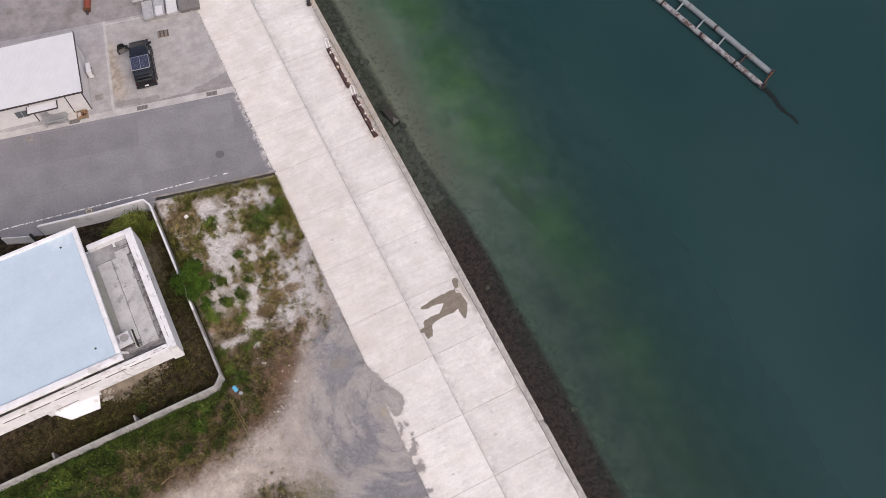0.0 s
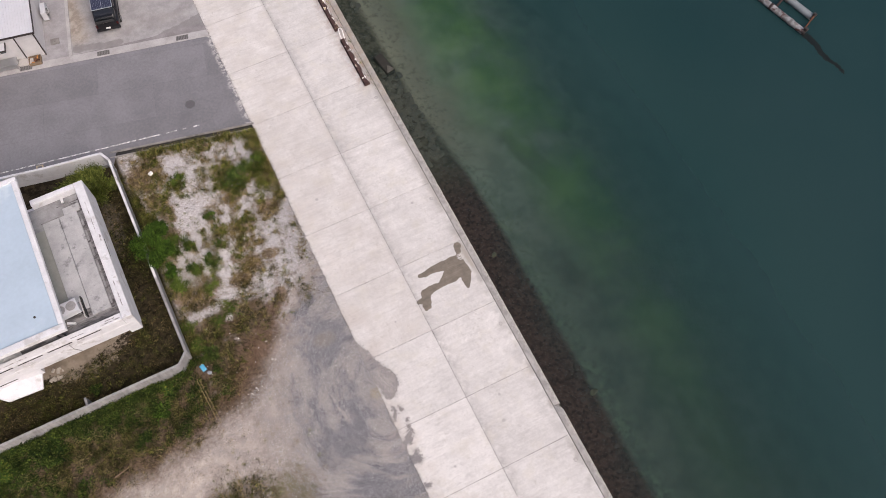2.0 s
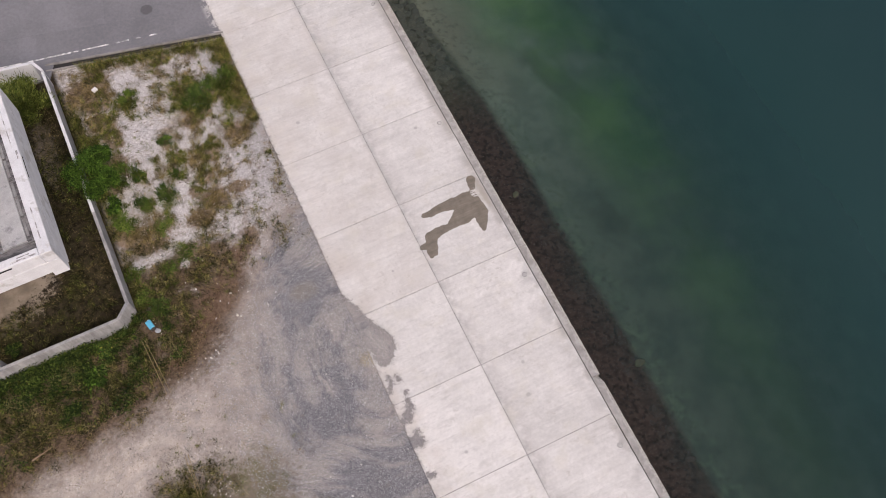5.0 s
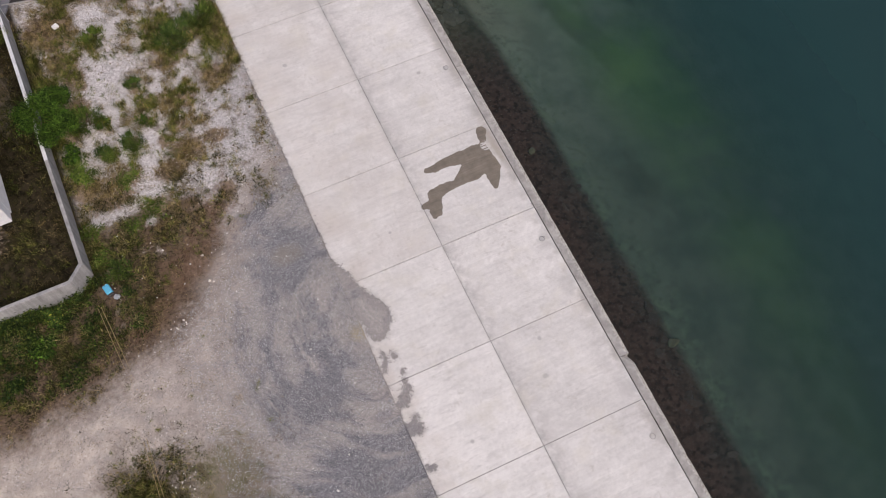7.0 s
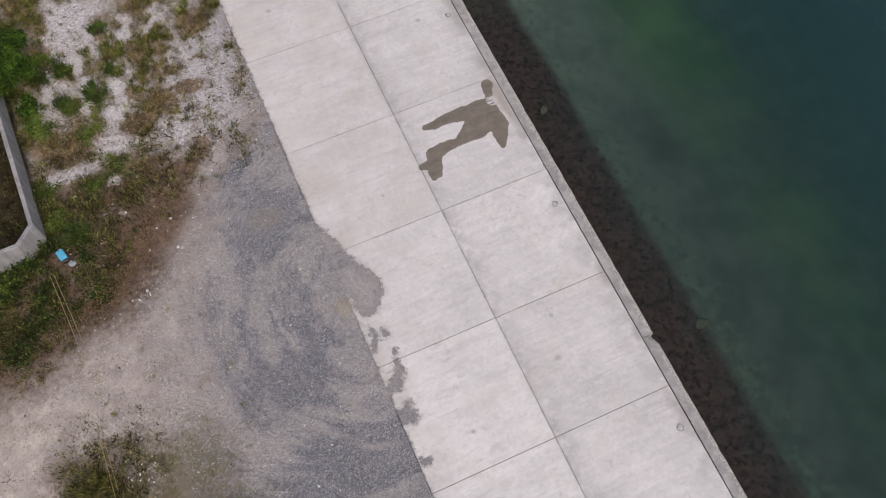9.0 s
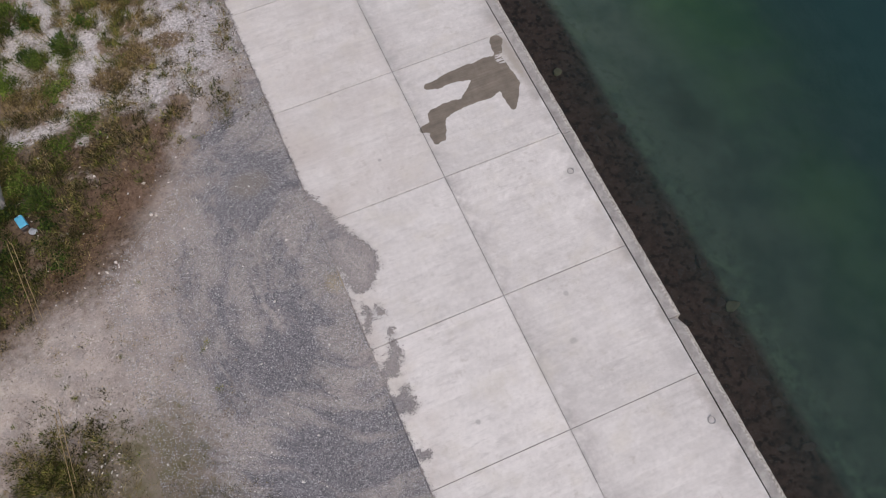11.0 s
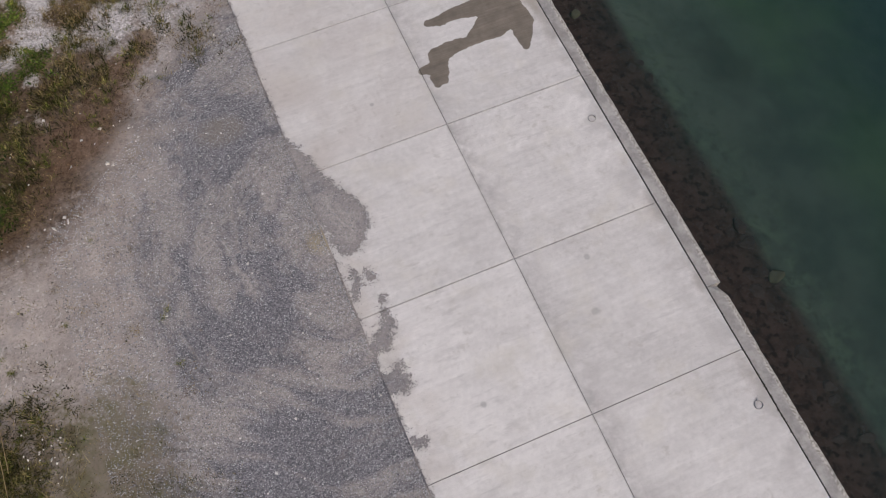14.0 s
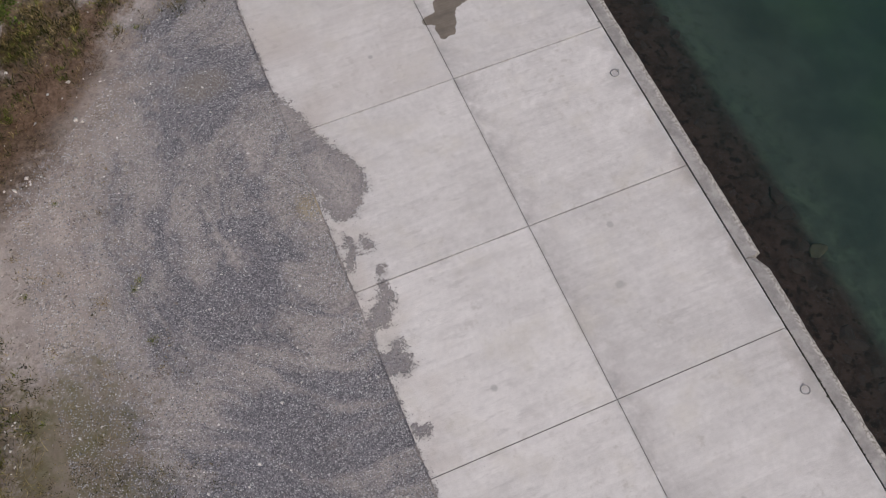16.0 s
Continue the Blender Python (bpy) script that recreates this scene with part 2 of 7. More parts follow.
    speckle = k.op("MULTIPLY", k.step(k.noise(13, 3, 0.6), 0.62, 0.72), k.step(k.noise(0.8, 3, 0.6, k.vec("ADD", k.pos, (9.0, 3.0, 0.0))), 0.42, 0.6, 0.0, 0.38))
    col = k.mix(speckle, col, (0.30, 0.285, 0.27))
    old = k.op("MULTIPLY", k.op("MULTIPLY", k.step(y, -0.02, 0.02), k.step(x, 0.01, -0.01)), k.step(k.noise(0.6, 5, 0.62), 0.32, 0.68, 0.04, 0.5))
    col = k.mix(old, col, (0.45, 0.415, 0.385))
    # small round spots
    for sx, sy, r in SPOTS:
        col = k.mix(k.step(k.op("ADD", k.blob(sx, sy, r, r), k.op("MULTIPLY", k.op("SUBTRACT", mott, 0.5), 0.8)), 1.15, 0.6, 0.0, 0.5), col, (0.26, 0.253, 0.25))
    yel = k.op("MULTIPLY", k.step(k.noise(0.7, 4, 0.6, k.vec("ADD", k.pos, (31.0, 7.0, 0.0))), 0.5, 0.7), 0.35)
    col = k.mix(yel, col, (0.56, 0.53, 0.46))
    pit = k.step(k.cells(6.0), 0.10, 0.05, 0.0, 0.5)
    col = k.mix(k.op("MULTIPLY", pit, k.step(k.noise(0.9, 3), 0.45, 0.6)), col, (0.25, 0.24, 0.23))
    # dirt along the joints
    jy = k.op("ABSOLUTE", k.op("SUBTRACT", k.op("WRAP", y, 2.5, -2.5), 0.0))
    joint = k.op("MINIMUM", jy, k.op("MULTIPLY", k.op("ABSOLUTE", x), 0.5))
    col = k.mix(k.op("MULTIPLY", k.step(joint, 0.05, 0.01), k.step(k.noise(1.7, 5), 0.4, 0.75, 0.0, 0.7)), col, (0.33, 0.31, 0.29))
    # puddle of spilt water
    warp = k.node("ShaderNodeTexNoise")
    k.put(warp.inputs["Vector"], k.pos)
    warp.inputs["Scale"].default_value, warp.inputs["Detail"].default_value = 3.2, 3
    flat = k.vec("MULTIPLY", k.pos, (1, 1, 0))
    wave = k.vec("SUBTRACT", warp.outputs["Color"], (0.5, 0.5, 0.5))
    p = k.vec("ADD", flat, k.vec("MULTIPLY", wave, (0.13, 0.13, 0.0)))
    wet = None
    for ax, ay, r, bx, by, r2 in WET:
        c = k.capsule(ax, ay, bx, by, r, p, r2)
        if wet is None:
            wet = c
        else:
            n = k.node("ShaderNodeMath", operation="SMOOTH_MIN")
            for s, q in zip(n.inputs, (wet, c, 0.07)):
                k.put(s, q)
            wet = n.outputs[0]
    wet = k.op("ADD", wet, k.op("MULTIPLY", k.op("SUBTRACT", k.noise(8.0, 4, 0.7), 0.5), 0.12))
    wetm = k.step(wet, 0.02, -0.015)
    # dried streaks and a half-dry margin towards the coping
    dry = k.op("MULTIPLY", k.step(k.blob(4.13, 3.93, 0.3, 0.3), 1.1, 0.75), k.step(k.noise(1.0, 3, 0.6, k.stretch(2.2, 11.0, 1.0, 0.1)), 0.46, 0.53))
    dry = k.op("MAXIMUM", dry, k.step(k.op("ADD", k.blob(4.47, 4.12, 0.2, 0.3), k.op("MULTIPLY", k.op("SUBTRACT", mott, 0.5), 1.2)), 1.0, 0.7))
    damp = k.op("MULTIPLY", k.step(k.op("ADD", k.capsule(4.4, 4.6, 4.5, 2.95, 0.2, p, 0.12), k.op("MULTIPLY", k.op("SUBTRACT", k.noise(4, 4, 0.65), 0.5), 0.5)), 0.16, -0.12), 0.62)
    col = k.mix(damp, col, (0.33, 0.295, 0.25))
    wetm = k.op("MULTIPLY", wetm, k.op("SUBTRACT", 1.0, dry))
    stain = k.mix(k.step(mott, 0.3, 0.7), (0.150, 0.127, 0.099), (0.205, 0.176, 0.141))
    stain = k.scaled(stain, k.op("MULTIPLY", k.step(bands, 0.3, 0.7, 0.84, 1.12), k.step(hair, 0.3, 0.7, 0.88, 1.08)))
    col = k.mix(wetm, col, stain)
    # gravel and earth carried onto the edge, with crumbs thrown out beyond it
    q = k.vec("ADD", flat, k.vec("MULTIPLY", wave, (0.22, 0.22, 0.0)))
    spill = k.op("ADD", x, 4.86)
    for ax, ay, r, bx, by, r2 in SPILL:
        spill = k.op("MINIMUM", spill, k.capsule(ax, ay, bx, by, r, q, r2))
    ragged = k.op("MULTIPLY", k.op("SUBTRACT", k.noise(4.0, 6, 0.75), 0.5), 1.15)
    crumb = k.op("MULTIPLY", k.op("SUBTRACT", k.noise(17, 4, 0.75), 0.5), 0.85)
    s = k.op("SUBTRACT", k.op("ADD", ragged, crumb), spill)
    earth = k.step(s, -0.02, 0.03)
    thrown = k.op("MULTIPLY", k.step(spill, 0.55, 0.02), k.step(k.noise(24, 3, 0.6), 0.64, 0.69))
    thrown = k.op("MULTIPLY", thrown, k.step(k.noise(3.0, 3, 0.6), 0.48, 0.6))
    earth = k.op("MAXIMUM", earth, k.op("MULTIPLY", thrown, 0.8))
    gr = k.mix(k.step(spill, -0.5, -0.05, 0.15, 0.75), gravel_colour(k)[0], k.mix(k.step(k.noise(16, 3, 0.6), 0.35, 0.65), (0.17, 0.155, 0.152), (0.27, 0.248, 0.24)))
    col = k.mix(k.op("MULTIPLY", earth, 0.95), col, gr)
    film = k.op("MULTIPLY", k.step(spill, 0.32, 0.0), k.step(k.noise(2.1, 5, 0.66), 0.46, 0.68, 0.0, 0.5))
    col = k.mix(k.op("MULTIPLY", film, k.op("SUBTRACT", 1.0, earth)), col, (0.30, 0.27, 0.255))
    rough = k.op("SUBTRACT", 0.88, k.op("MULTIPLY", wetm, 0.3))
    return k.done(col, k.op("ADD", k.op("ADD", grain, broom), k.op("MULTIPLY", earth, 1.5)), 0.006, rough)


SPOTS = [(1.43, -7.39, 0.13), (1.98, -5.78, 0.1), (-2.6, -8.6, 0.1), (1.6, -13.2, 0.09), (-1.9, 1.6, 0.08), (2.9, 9.1, 0.1), (-3.0, 12.3, 0.12)]
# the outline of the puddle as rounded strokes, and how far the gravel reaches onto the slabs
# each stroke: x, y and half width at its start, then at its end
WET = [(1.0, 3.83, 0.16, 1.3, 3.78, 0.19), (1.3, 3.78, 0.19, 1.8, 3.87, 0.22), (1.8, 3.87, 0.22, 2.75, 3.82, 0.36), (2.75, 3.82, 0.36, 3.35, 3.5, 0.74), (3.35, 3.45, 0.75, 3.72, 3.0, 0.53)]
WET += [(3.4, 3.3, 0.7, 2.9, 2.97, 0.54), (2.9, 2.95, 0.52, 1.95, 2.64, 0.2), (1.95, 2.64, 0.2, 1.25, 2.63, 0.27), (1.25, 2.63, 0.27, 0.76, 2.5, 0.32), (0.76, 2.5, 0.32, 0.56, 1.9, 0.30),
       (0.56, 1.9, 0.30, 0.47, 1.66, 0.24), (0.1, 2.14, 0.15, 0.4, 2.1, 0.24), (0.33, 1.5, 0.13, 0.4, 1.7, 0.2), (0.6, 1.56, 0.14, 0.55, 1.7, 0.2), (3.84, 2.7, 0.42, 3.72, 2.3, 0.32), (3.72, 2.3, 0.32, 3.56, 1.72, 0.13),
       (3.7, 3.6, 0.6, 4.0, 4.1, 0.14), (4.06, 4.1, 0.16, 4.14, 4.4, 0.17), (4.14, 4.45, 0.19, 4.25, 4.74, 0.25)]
SPILL = [(-4.95, 1.5, 0.12, -4.78, 0.7, 0.34), (-4.78, 0.7, 0.34, -4.56, -0.1, 0.35), (-4.62, -0.3, 0.45, -4.38, -1.2, 0.62), (-4.38, -1.2, 0.62, -4.08, -1.95, 0.68), (-4.08, -1.95, 0.68, -4.25, -2.45, 0.52),
         (-4.52, -3.55, 0.12, -4.46, -3.95, 0.13), (-4.46, -3.95, 0.13, -4.72, -4.25, 0.13), (-4.1, -3.76, 0.12, -4.04, -3.9, 0.11), (-4.02, -4.62, 0.07, -4.02, -4.74, 0.08), (-4.05, -5.0, 0.1, -4.2, -5.5, 0.22),
         (-4.2, -5.5, 0.22, -4.46, -5.85, 0.25), (-4.46, -5.85, 0.25, -4.8, -5.95, 0.2), (-4.75, -7.05, 0.34, -4.46, -7.1, 0.32), (-4.4, -6.75, 0.16, -4.35, -6.9, 0.18), (-4.72, -8.85, 0.15, -4.5, -8.9, 0.11)]


# ellipses of the plan: x, y, half widths
GAPS = [(-6.2, 18.5, 0.4, 0.8), (-10.68, 17.75, 0.9, 0.81), (-11.97, 16.81, 0.39, 0.36), (-11.38, 15.79, 0.78, 0.76), (-11.38, 14.3, 0.69, 0.78), (-11.87, 13.09, 0.59, 0.54), (-11.52, 11.87, 0.45, 0.5), (-10.46, 11.2, 0.34, 0.53),
        (-11.54, 10.84, 0.31, 0.41), (-10.7, 9.94, 0.44, 0.64), (-10.91, 8.37, 0.3, 0.35), (-13.53, 11.66, 0.35, 0.35), (-9.27, 16.05, 0.38, 0.33), (-10.09, 15.75, 0.43, 0.37), (-9.36, 13.37, 0.35, 0.39), (-11.18, 19.67, 0.72, 0.56),
        (-10.22, 18.32, 0.63, 0.59), (-13.67, 7.76, 0.49, 0.34), (-6.89, 12.04, 0.5, 0.52), (-5.65, 11.83, 0.62, 0.65), (-6.64, 10.67, 0.67, 0.46), (-5.59, 10.36, 0.5, 0.67), (-8.64, 7.71, 0.38, 0.41), (-11.66, 6.83, 0.3, 0.25)]
LUSH = [(-5.25, 18, 0.4, 1.76), (-12.5, 20.6, 0.56, 0.4), (-8.7, 19.9, 0.56, 0.32), (-14.45, 17, 0.35, 1.5), (-11.32, 17.77, 0.42, 0.57), (-8.05, 17.11, 0.96, 0.88), (-6.74, 16.51, 1.03, 0.71), (-5.68, 15.62, 0.78, 0.58),
        (-4.95, 16.87, 0.59, 0.61), (-4.99, 14.99, 0.36, 0.41), (-8.61, 16.28, 0.6, 0.51), (-7.62, 15.44, 0.51, 0.43), (-14.49, 15.93, 0.71, 0.73), (-13.87, 12.96, 0.62, 0.52), (-10.25, 14.22, 0.26, 0.4),
        (-9.99, 13.12, 0.42, 0.37), (-10.3, 12.08, 0.33, 0.25), (-12.28, 12.82, 0.28, 0.3), (-11.24, 11.22, 0.36, 0.46), (-12.54, 10.96, 0.24, 0.28), (-8.26, 12.75, 0.64, 0.62), (-9.01, 11.3, 0.53, 0.42), (-9.72, 10.66, 0.37, 0.36),
        (-14.27, 11.43, 0.41, 0.42)]
DRY = [(-12.9, 6.5, 0.59, 0.51), (-8.9, 6, 0.51, 0.59), (-13.04, 18.84, 0.92, 0.94), (-13.23, 19.71, 1.27, 0.91), (-13.07, 17.2, 0.85, 0.77), (-12.74, 15.86, 0.64, 0.77), (-13.28, 14.1, 0.82, 0.73), (-6.28, 13.42, 0.68, 0.51),
       (-8.37, 15.14, 0.67, 0.48), (-8.91, 9.86, 0.78, 0.62), (-10.02, 9.02, 0.77, 0.57), (-7.45, 9.99, 0.63, 0.37), (-12.15, 9.44, 0.86, 0.67), (-12.84, 8.76, 1.01, 0.63), (-11.3, 7.4, 0.83, 0.54), (-9.95, 6.68, 0.73, 0.61),
       (-13.95, 9.61, 0.74, 0.63), (-10.69, 6.06, 1.19, 0.72), (-7.85, 6.78, 0.38, 0.55), (-12.45, 6.88, 0.78, 0.51)]


def ground_material():
    k = Mat("waste_ground", 0.95, spec=0.12)
    x, y, z = k.xyz()
    mid, fine = k.noise(1.3, 4, 0.6), k.noise(14, 3, 0.6)
    grit = k.op("SUBTRACT", k.noise(5, 4, 0.62), 0.5)
    wob = k.op("MULTIPLY", k.op("SUBTRACT", k.noise(0.38, 6, 0.66), 0.5), 11.0)
    flat = k.vec("MULTIPLY", k.pos, (1, 1, 0))
    gravel, speck = gravel_colour(k)
    # pale sand
    sand = k.mix(k.step(mid, 0.3, 0.7), (0.385, 0.336, 0.296), (0.52, 0.456, 0.405))
    sand = k.mix(k.step(x, -17.0, -12.5), sand, k.mix(k.step(mid, 0.3, 0.7), (0.30, 0.262, 0.237), (0.44, 0.385, 0.348)))
    sand = k.mix(k.step(k.noise(0.7, 4, 0.6), 0.42, 0.68, 0.0, 0.55), sand, (0.31, 0.275, 0.25))
    sand = k.mix(k.op("MULTIPLY", k.step(k.noise(9, 3, 0.6), 0.52, 0.75), 0.5), sand, (0.14, 0.12, 0.105))
    sand = k.mix(k.step(k.noise(1.9, 5, 0.68), 0.47, 0.66, 0.0, 0.55), sand, (0.30, 0.28, 0.264))
    sand = k.scaled(sand, k.step(k.noise(24, 3, 0.65), 0.25, 0.75, 0.82, 1.14))
    chips = k.op("MULTIPLY", k.op("POWER", k.speckle(17), 6.0), k.step(k.noise(0.8, 4, 0.6), 0.35, 0.65, 0.15, 0.9))
    sand = k.mix(chips, sand, k.mix(k.step(k.speckle(17.0, k.vec("ADD", k.pos, (0.0, 0.0, 5.0))), 0.45, 0.55), (0.13, 0.12, 0.118), (0.62, 0.58, 0.54)))
    ochre = k.step(k.op("ADD", k.blob(-5.02, -2.2, 0.55, 0.5), k.op("MULTIPLY", wob, 0.12)), 1.15, 0.4)
    gravel = k.mix(k.op("MULTIPLY", ochre, 0.75), gravel, k.mix(k.step(mid, 0.4, 0.6), (0.42, 0.36, 0.25), (0.30, 0.25, 0.16)))
    ochre2 = k.step(k.op("ADD", k.blob(-6.6, 2.6, 0.9, 0.6), k.op("MULTIPLY", wob, 0.12)), 1.15, 0.4)
    gravel = k.mix(k.op("MULTIPLY", ochre2, 0.4), gravel, (0.30, 0.26, 0.2))
    lim = k.along(y, [(-30, -17.0), (-12, -12.4), (-6, -10.7), (-1, -10.3), (1.0, -9.7), (4.3, -7.7), (6.6, -6.4), (8.6, -4.6), (40, -4.0)], -20.0, 0.0)
    soft = k.step(k.op("SUBTRACT", k.op("ADD", x, k.op("MULTIPLY", wob, 0.28)), lim), -1.9, 1.7)
    blend = k.op("ADD", k.op("MULTIPLY", k.op("SUBTRACT", k.noise(0.32, 4, 0.6), 0.5), 1.5), k.op("MULTIPLY", k.op("SUBTRACT", k.noise(1.7, 4, 0.6), 0.5), 1.5))
    isg = k.step(k.op("ADD", k.op("ADD", soft, blend), k.op("MULTIPLY", grit, 0.8)), 0.15, 0.85)
    col = k.mix(isg, sand, gravel)
    # white shelly sand of the vacant lot
    shell = k.mix(k.step(k.noise(12, 3, 0.6), 0.3, 0.7), (0.38, 0.365, 0.36), (0.65, 0.62, 0.615))
    shell = k.mix(k.op("MULTIPLY", k.step(k.noise(3.2, 4, 0.6), 0.5, 0.7), 0.55), shell, (0.19, 0.16, 0.13))
    shell = k.mix(k.step(x, -8.4, -5.4, 0.0, 0.42), shell, (0.20, 0.19, 0.19))
    shell = k.scaled(shell, k.op("MULTIPLY_ADD", k.speckle(22), 0.45, 0.72))
    lot = k.step(k.op("SUBTRACT", k.op("ADD", k.op("ADD", y, k.op("MULTIPLY", wob, 0.4)), k.op("MULTIPLY", grit, 2.4)), k.step(x, -8.4, -5.0, 0.0, 2.6)), 4.7, 6.7)
    col = k.mix(lot, col, shell)
    # brown soil where plants grow
    soil = k.mix(k.step(k.noise(7, 6, 0.7), 0.3, 0.7), (0.05, 0.034, 0.023), (0.165, 0.118, 0.082))
    south = k.along(x, [(-60, -2.5), (-26, -1.8), (-21.5, -1.1), (-16.4, -0.2), (-12.6, 1.1), (-10.4, 2.7), (-9.0, 3.9), (-8.0, 4.7), (-6.9, 6.0), (-6.0, 9.0), (-4, 10.0)], -5.0, 11.0)
    rise = k.op("ADD", k.op("ADD", k.op("SUBTRACT", y, south), k.op("MULTIPLY", wob, 0.35)), k.op("MULTIPLY", grit, 1.8))
    band = k.op("MULTIPLY", k.step(rise, -1.5, 1.0), k.step(k.op("ADD", y, k.op("MULTIPLY", wob, 0.6)), 8.4, 6.4))
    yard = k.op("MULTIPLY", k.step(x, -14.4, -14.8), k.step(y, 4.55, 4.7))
    band = k.op("MULTIPLY", band, k.op("MAXIMUM", k.step(x, -13.5, -15.0), k.step(k.op("ADD", k.noise(0.8, 5, 0.65), k.op("MULTIPLY", grit, 0.3)), 0.28, 0.42)))
    bare = k.op("MULTIPLY", lot, k.step(k.op("ADD", k.noise(0.62, 6, 0.68), k.op("MULTIPLY", grit, 0.25)), 0.50, 0.62, 0.0, 0.45))
    corner = k.step(k.op("ADD", k.blob(-15.5, -5.2, 2.3, 2.3), k.op("ADD", k.op("MULTIPLY", wob, 0.2), k.op("MULTIPLY", grit, 1.5))), 1.2, 0.5, 0.0, 0.6)
    olive = k.step(k.op("ADD", k.blob(-12.3, -6.6, 1.9, 3.0), k.op("ADD", k.op("MULTIPLY", wob, 0.15), k.op("MULTIPLY", grit, 1.6))), 1.25, 0.6, 0.0, 0.9)
    col = k.mix(olive, col, k.mix(k.step(k.noise(1.1, 5, 0.65), 0.4, 0.62), (0.20, 0.17, 0.135), (0.125, 0.115, 0.06)))
    # earth under plant patches, mixed in strongly for shade at the tufts' base
    grown = None
    for cx, cy, rx, ry in LUSH + DRY:
        e = k.blob(cx, cy, rx, ry)
        grown = e if grown is None else k.op("MINIMUM", grown, e)
    grown = k.op("MULTIPLY", lot, k.step(k.op("ADD", grown, k.op("ADD", k.op("MULTIPLY", wob, 0.08), k.op("MULTIPLY", grit, 1.4))), 1.3, 0.8, 0.0, 0.92))
    clear = None
    for cx, cy, rx, ry in GAPS:
        e = k.blob(cx, cy, rx, ry)
        clear = e if clear is None else k.op("MINIMUM", clear, e)
    clear = k.step(k.op("ADD", clear, k.op("ADD", k.op("MULTIPLY", wob, 0.08), k.op("MULTIPLY", grit, 2.2))), 0.7, 1.35)
    bare, grown = k.op("MULTIPLY", bare, clear), k.op("MULTIPLY", grown, clear)
    band = k.op("MULTIPLY", k.op("MULTIPLY", band, k.step(x, -8.0, -11.4, 0.15, 1.0)), k.op("MAXIMUM", clear, 0.4))
    loam = k.mix(k.step(k.noise(6, 6, 0.7), 0.3, 0.7), (0.105, 0.070, 0.042), (0.31, 0.232, 0.165))
    russet = k.capsule(-13.4, 2.2, -10.6, 4.3, 0.55, flat, 0.75)
    russet = k.op("MINIMUM", russet, k.capsule(-10.6, 4.3, -8.3, 6.6, 0.75, flat, 0.4))
    russet = k.step(k.op("ADD", russet, k.op("ADD", k.op("MULTIPLY", wob, 0.3), k.op("MULTIPLY", grit, 1.8))), 0.5, -0.4, 0.0, 0.8)
    rusty = k.mix(k.step(k.noise(6, 6, 0.7), 0.3, 0.7), (0.075, 0.043, 0.026), (0.20, 0.135, 0.092))
    for f, earth in ((bare, loam), (grown, loam), (band, soil), (corner, soil), (russet, rusty)):
        col = k.mix(f, col, earth)
    # dark leaf litter of the yard, near black for the shade there too
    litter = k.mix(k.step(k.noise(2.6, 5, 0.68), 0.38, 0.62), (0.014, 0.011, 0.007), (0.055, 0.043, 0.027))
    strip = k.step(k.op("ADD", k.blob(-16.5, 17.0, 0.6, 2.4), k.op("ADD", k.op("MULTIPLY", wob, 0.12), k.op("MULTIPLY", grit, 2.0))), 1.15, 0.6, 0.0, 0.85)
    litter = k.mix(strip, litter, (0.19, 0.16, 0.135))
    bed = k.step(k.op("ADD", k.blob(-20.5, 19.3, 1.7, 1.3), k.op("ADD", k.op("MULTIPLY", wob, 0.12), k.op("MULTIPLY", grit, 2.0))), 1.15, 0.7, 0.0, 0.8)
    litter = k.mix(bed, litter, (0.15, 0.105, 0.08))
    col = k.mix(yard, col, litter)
    # bare tan mortar bed in front of the building
    tan = k.op("ADD", k.blob(-21.6, 9.3, 3.3, 1.8), k.op("ADD", k.op("MULTIPLY", wob, 0.22), k.op("MULTIPLY", grit, 1.6)))
    col = k.mix(k.step(tan, 1.12, 0.9, 0.0, 0.85), col, k.mix(k.step(mid, 0.3, 0.7), (0.20, 0.165, 0.13), (0.33, 0.28, 0.225)))
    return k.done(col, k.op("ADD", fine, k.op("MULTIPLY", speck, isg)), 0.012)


def asphalt(name, dark, light, patch=True):
    k = Mat(name, 0.9, spec=0.3)
    v = k.op("ADD", k.op("MULTIPLY", k.noise(0.4, 5), 0.5), k.op("MULTIPLY", k.noise(5, 5, 0.7), 0.5))
    c = k.mix(k.step(v, 0.35, 0.65), dark, light)
    c = k.scaled(c, k.step(k.noise(60, 2), 0.2, 0.8, 0.88, 1.12))
    if patch:
        b = k.node("ShaderNodeTexBrick")
        k.put(b.inputs["Vector"], k.stretch(1, 1, 1, radians(13.8)))
        for s, q in (("Color1", (0.86, 0.86, 0.86, 1)), ("Color2", (1.08, 1.08, 1.08, 1)), ("Mortar", (0.9, 0.9, 0.9, 1)), ("Scale", 0.16), ("Mortar Size", 0.004), ("Brick Width", 1.3), ("Row Height", 0.47)):
            b.inputs[s].default_value = q
        c = k.mix(0.75, c, b.outputs["Color"], "MULTIPLY")
        d = k.op("ADD", k.blob(-8.3, 23.8, 0.42, 0.42), k.op("MULTIPLY", k.noise(6, 4), 0.25))
        c = k.mix(k.op("MULTIPLY", k.step(d, 1.15, 0.85), 0.6), c, (0.07, 0.07, 0.07))
        frayed = k.op("MULTIPLY", k.step(x_of(k), -5.35, -4.95), k.step(k.noise(2.4, 6, 0.7), 0.46, 0.56))
        c = k.mix(k.op("MULTIPLY", frayed, 0.85), c, (0.5, 0.48, 0.46))
    return k.done(c, k.noise(70, 3), 0.006)


def x_of(k):
    return k.xyz()[0]


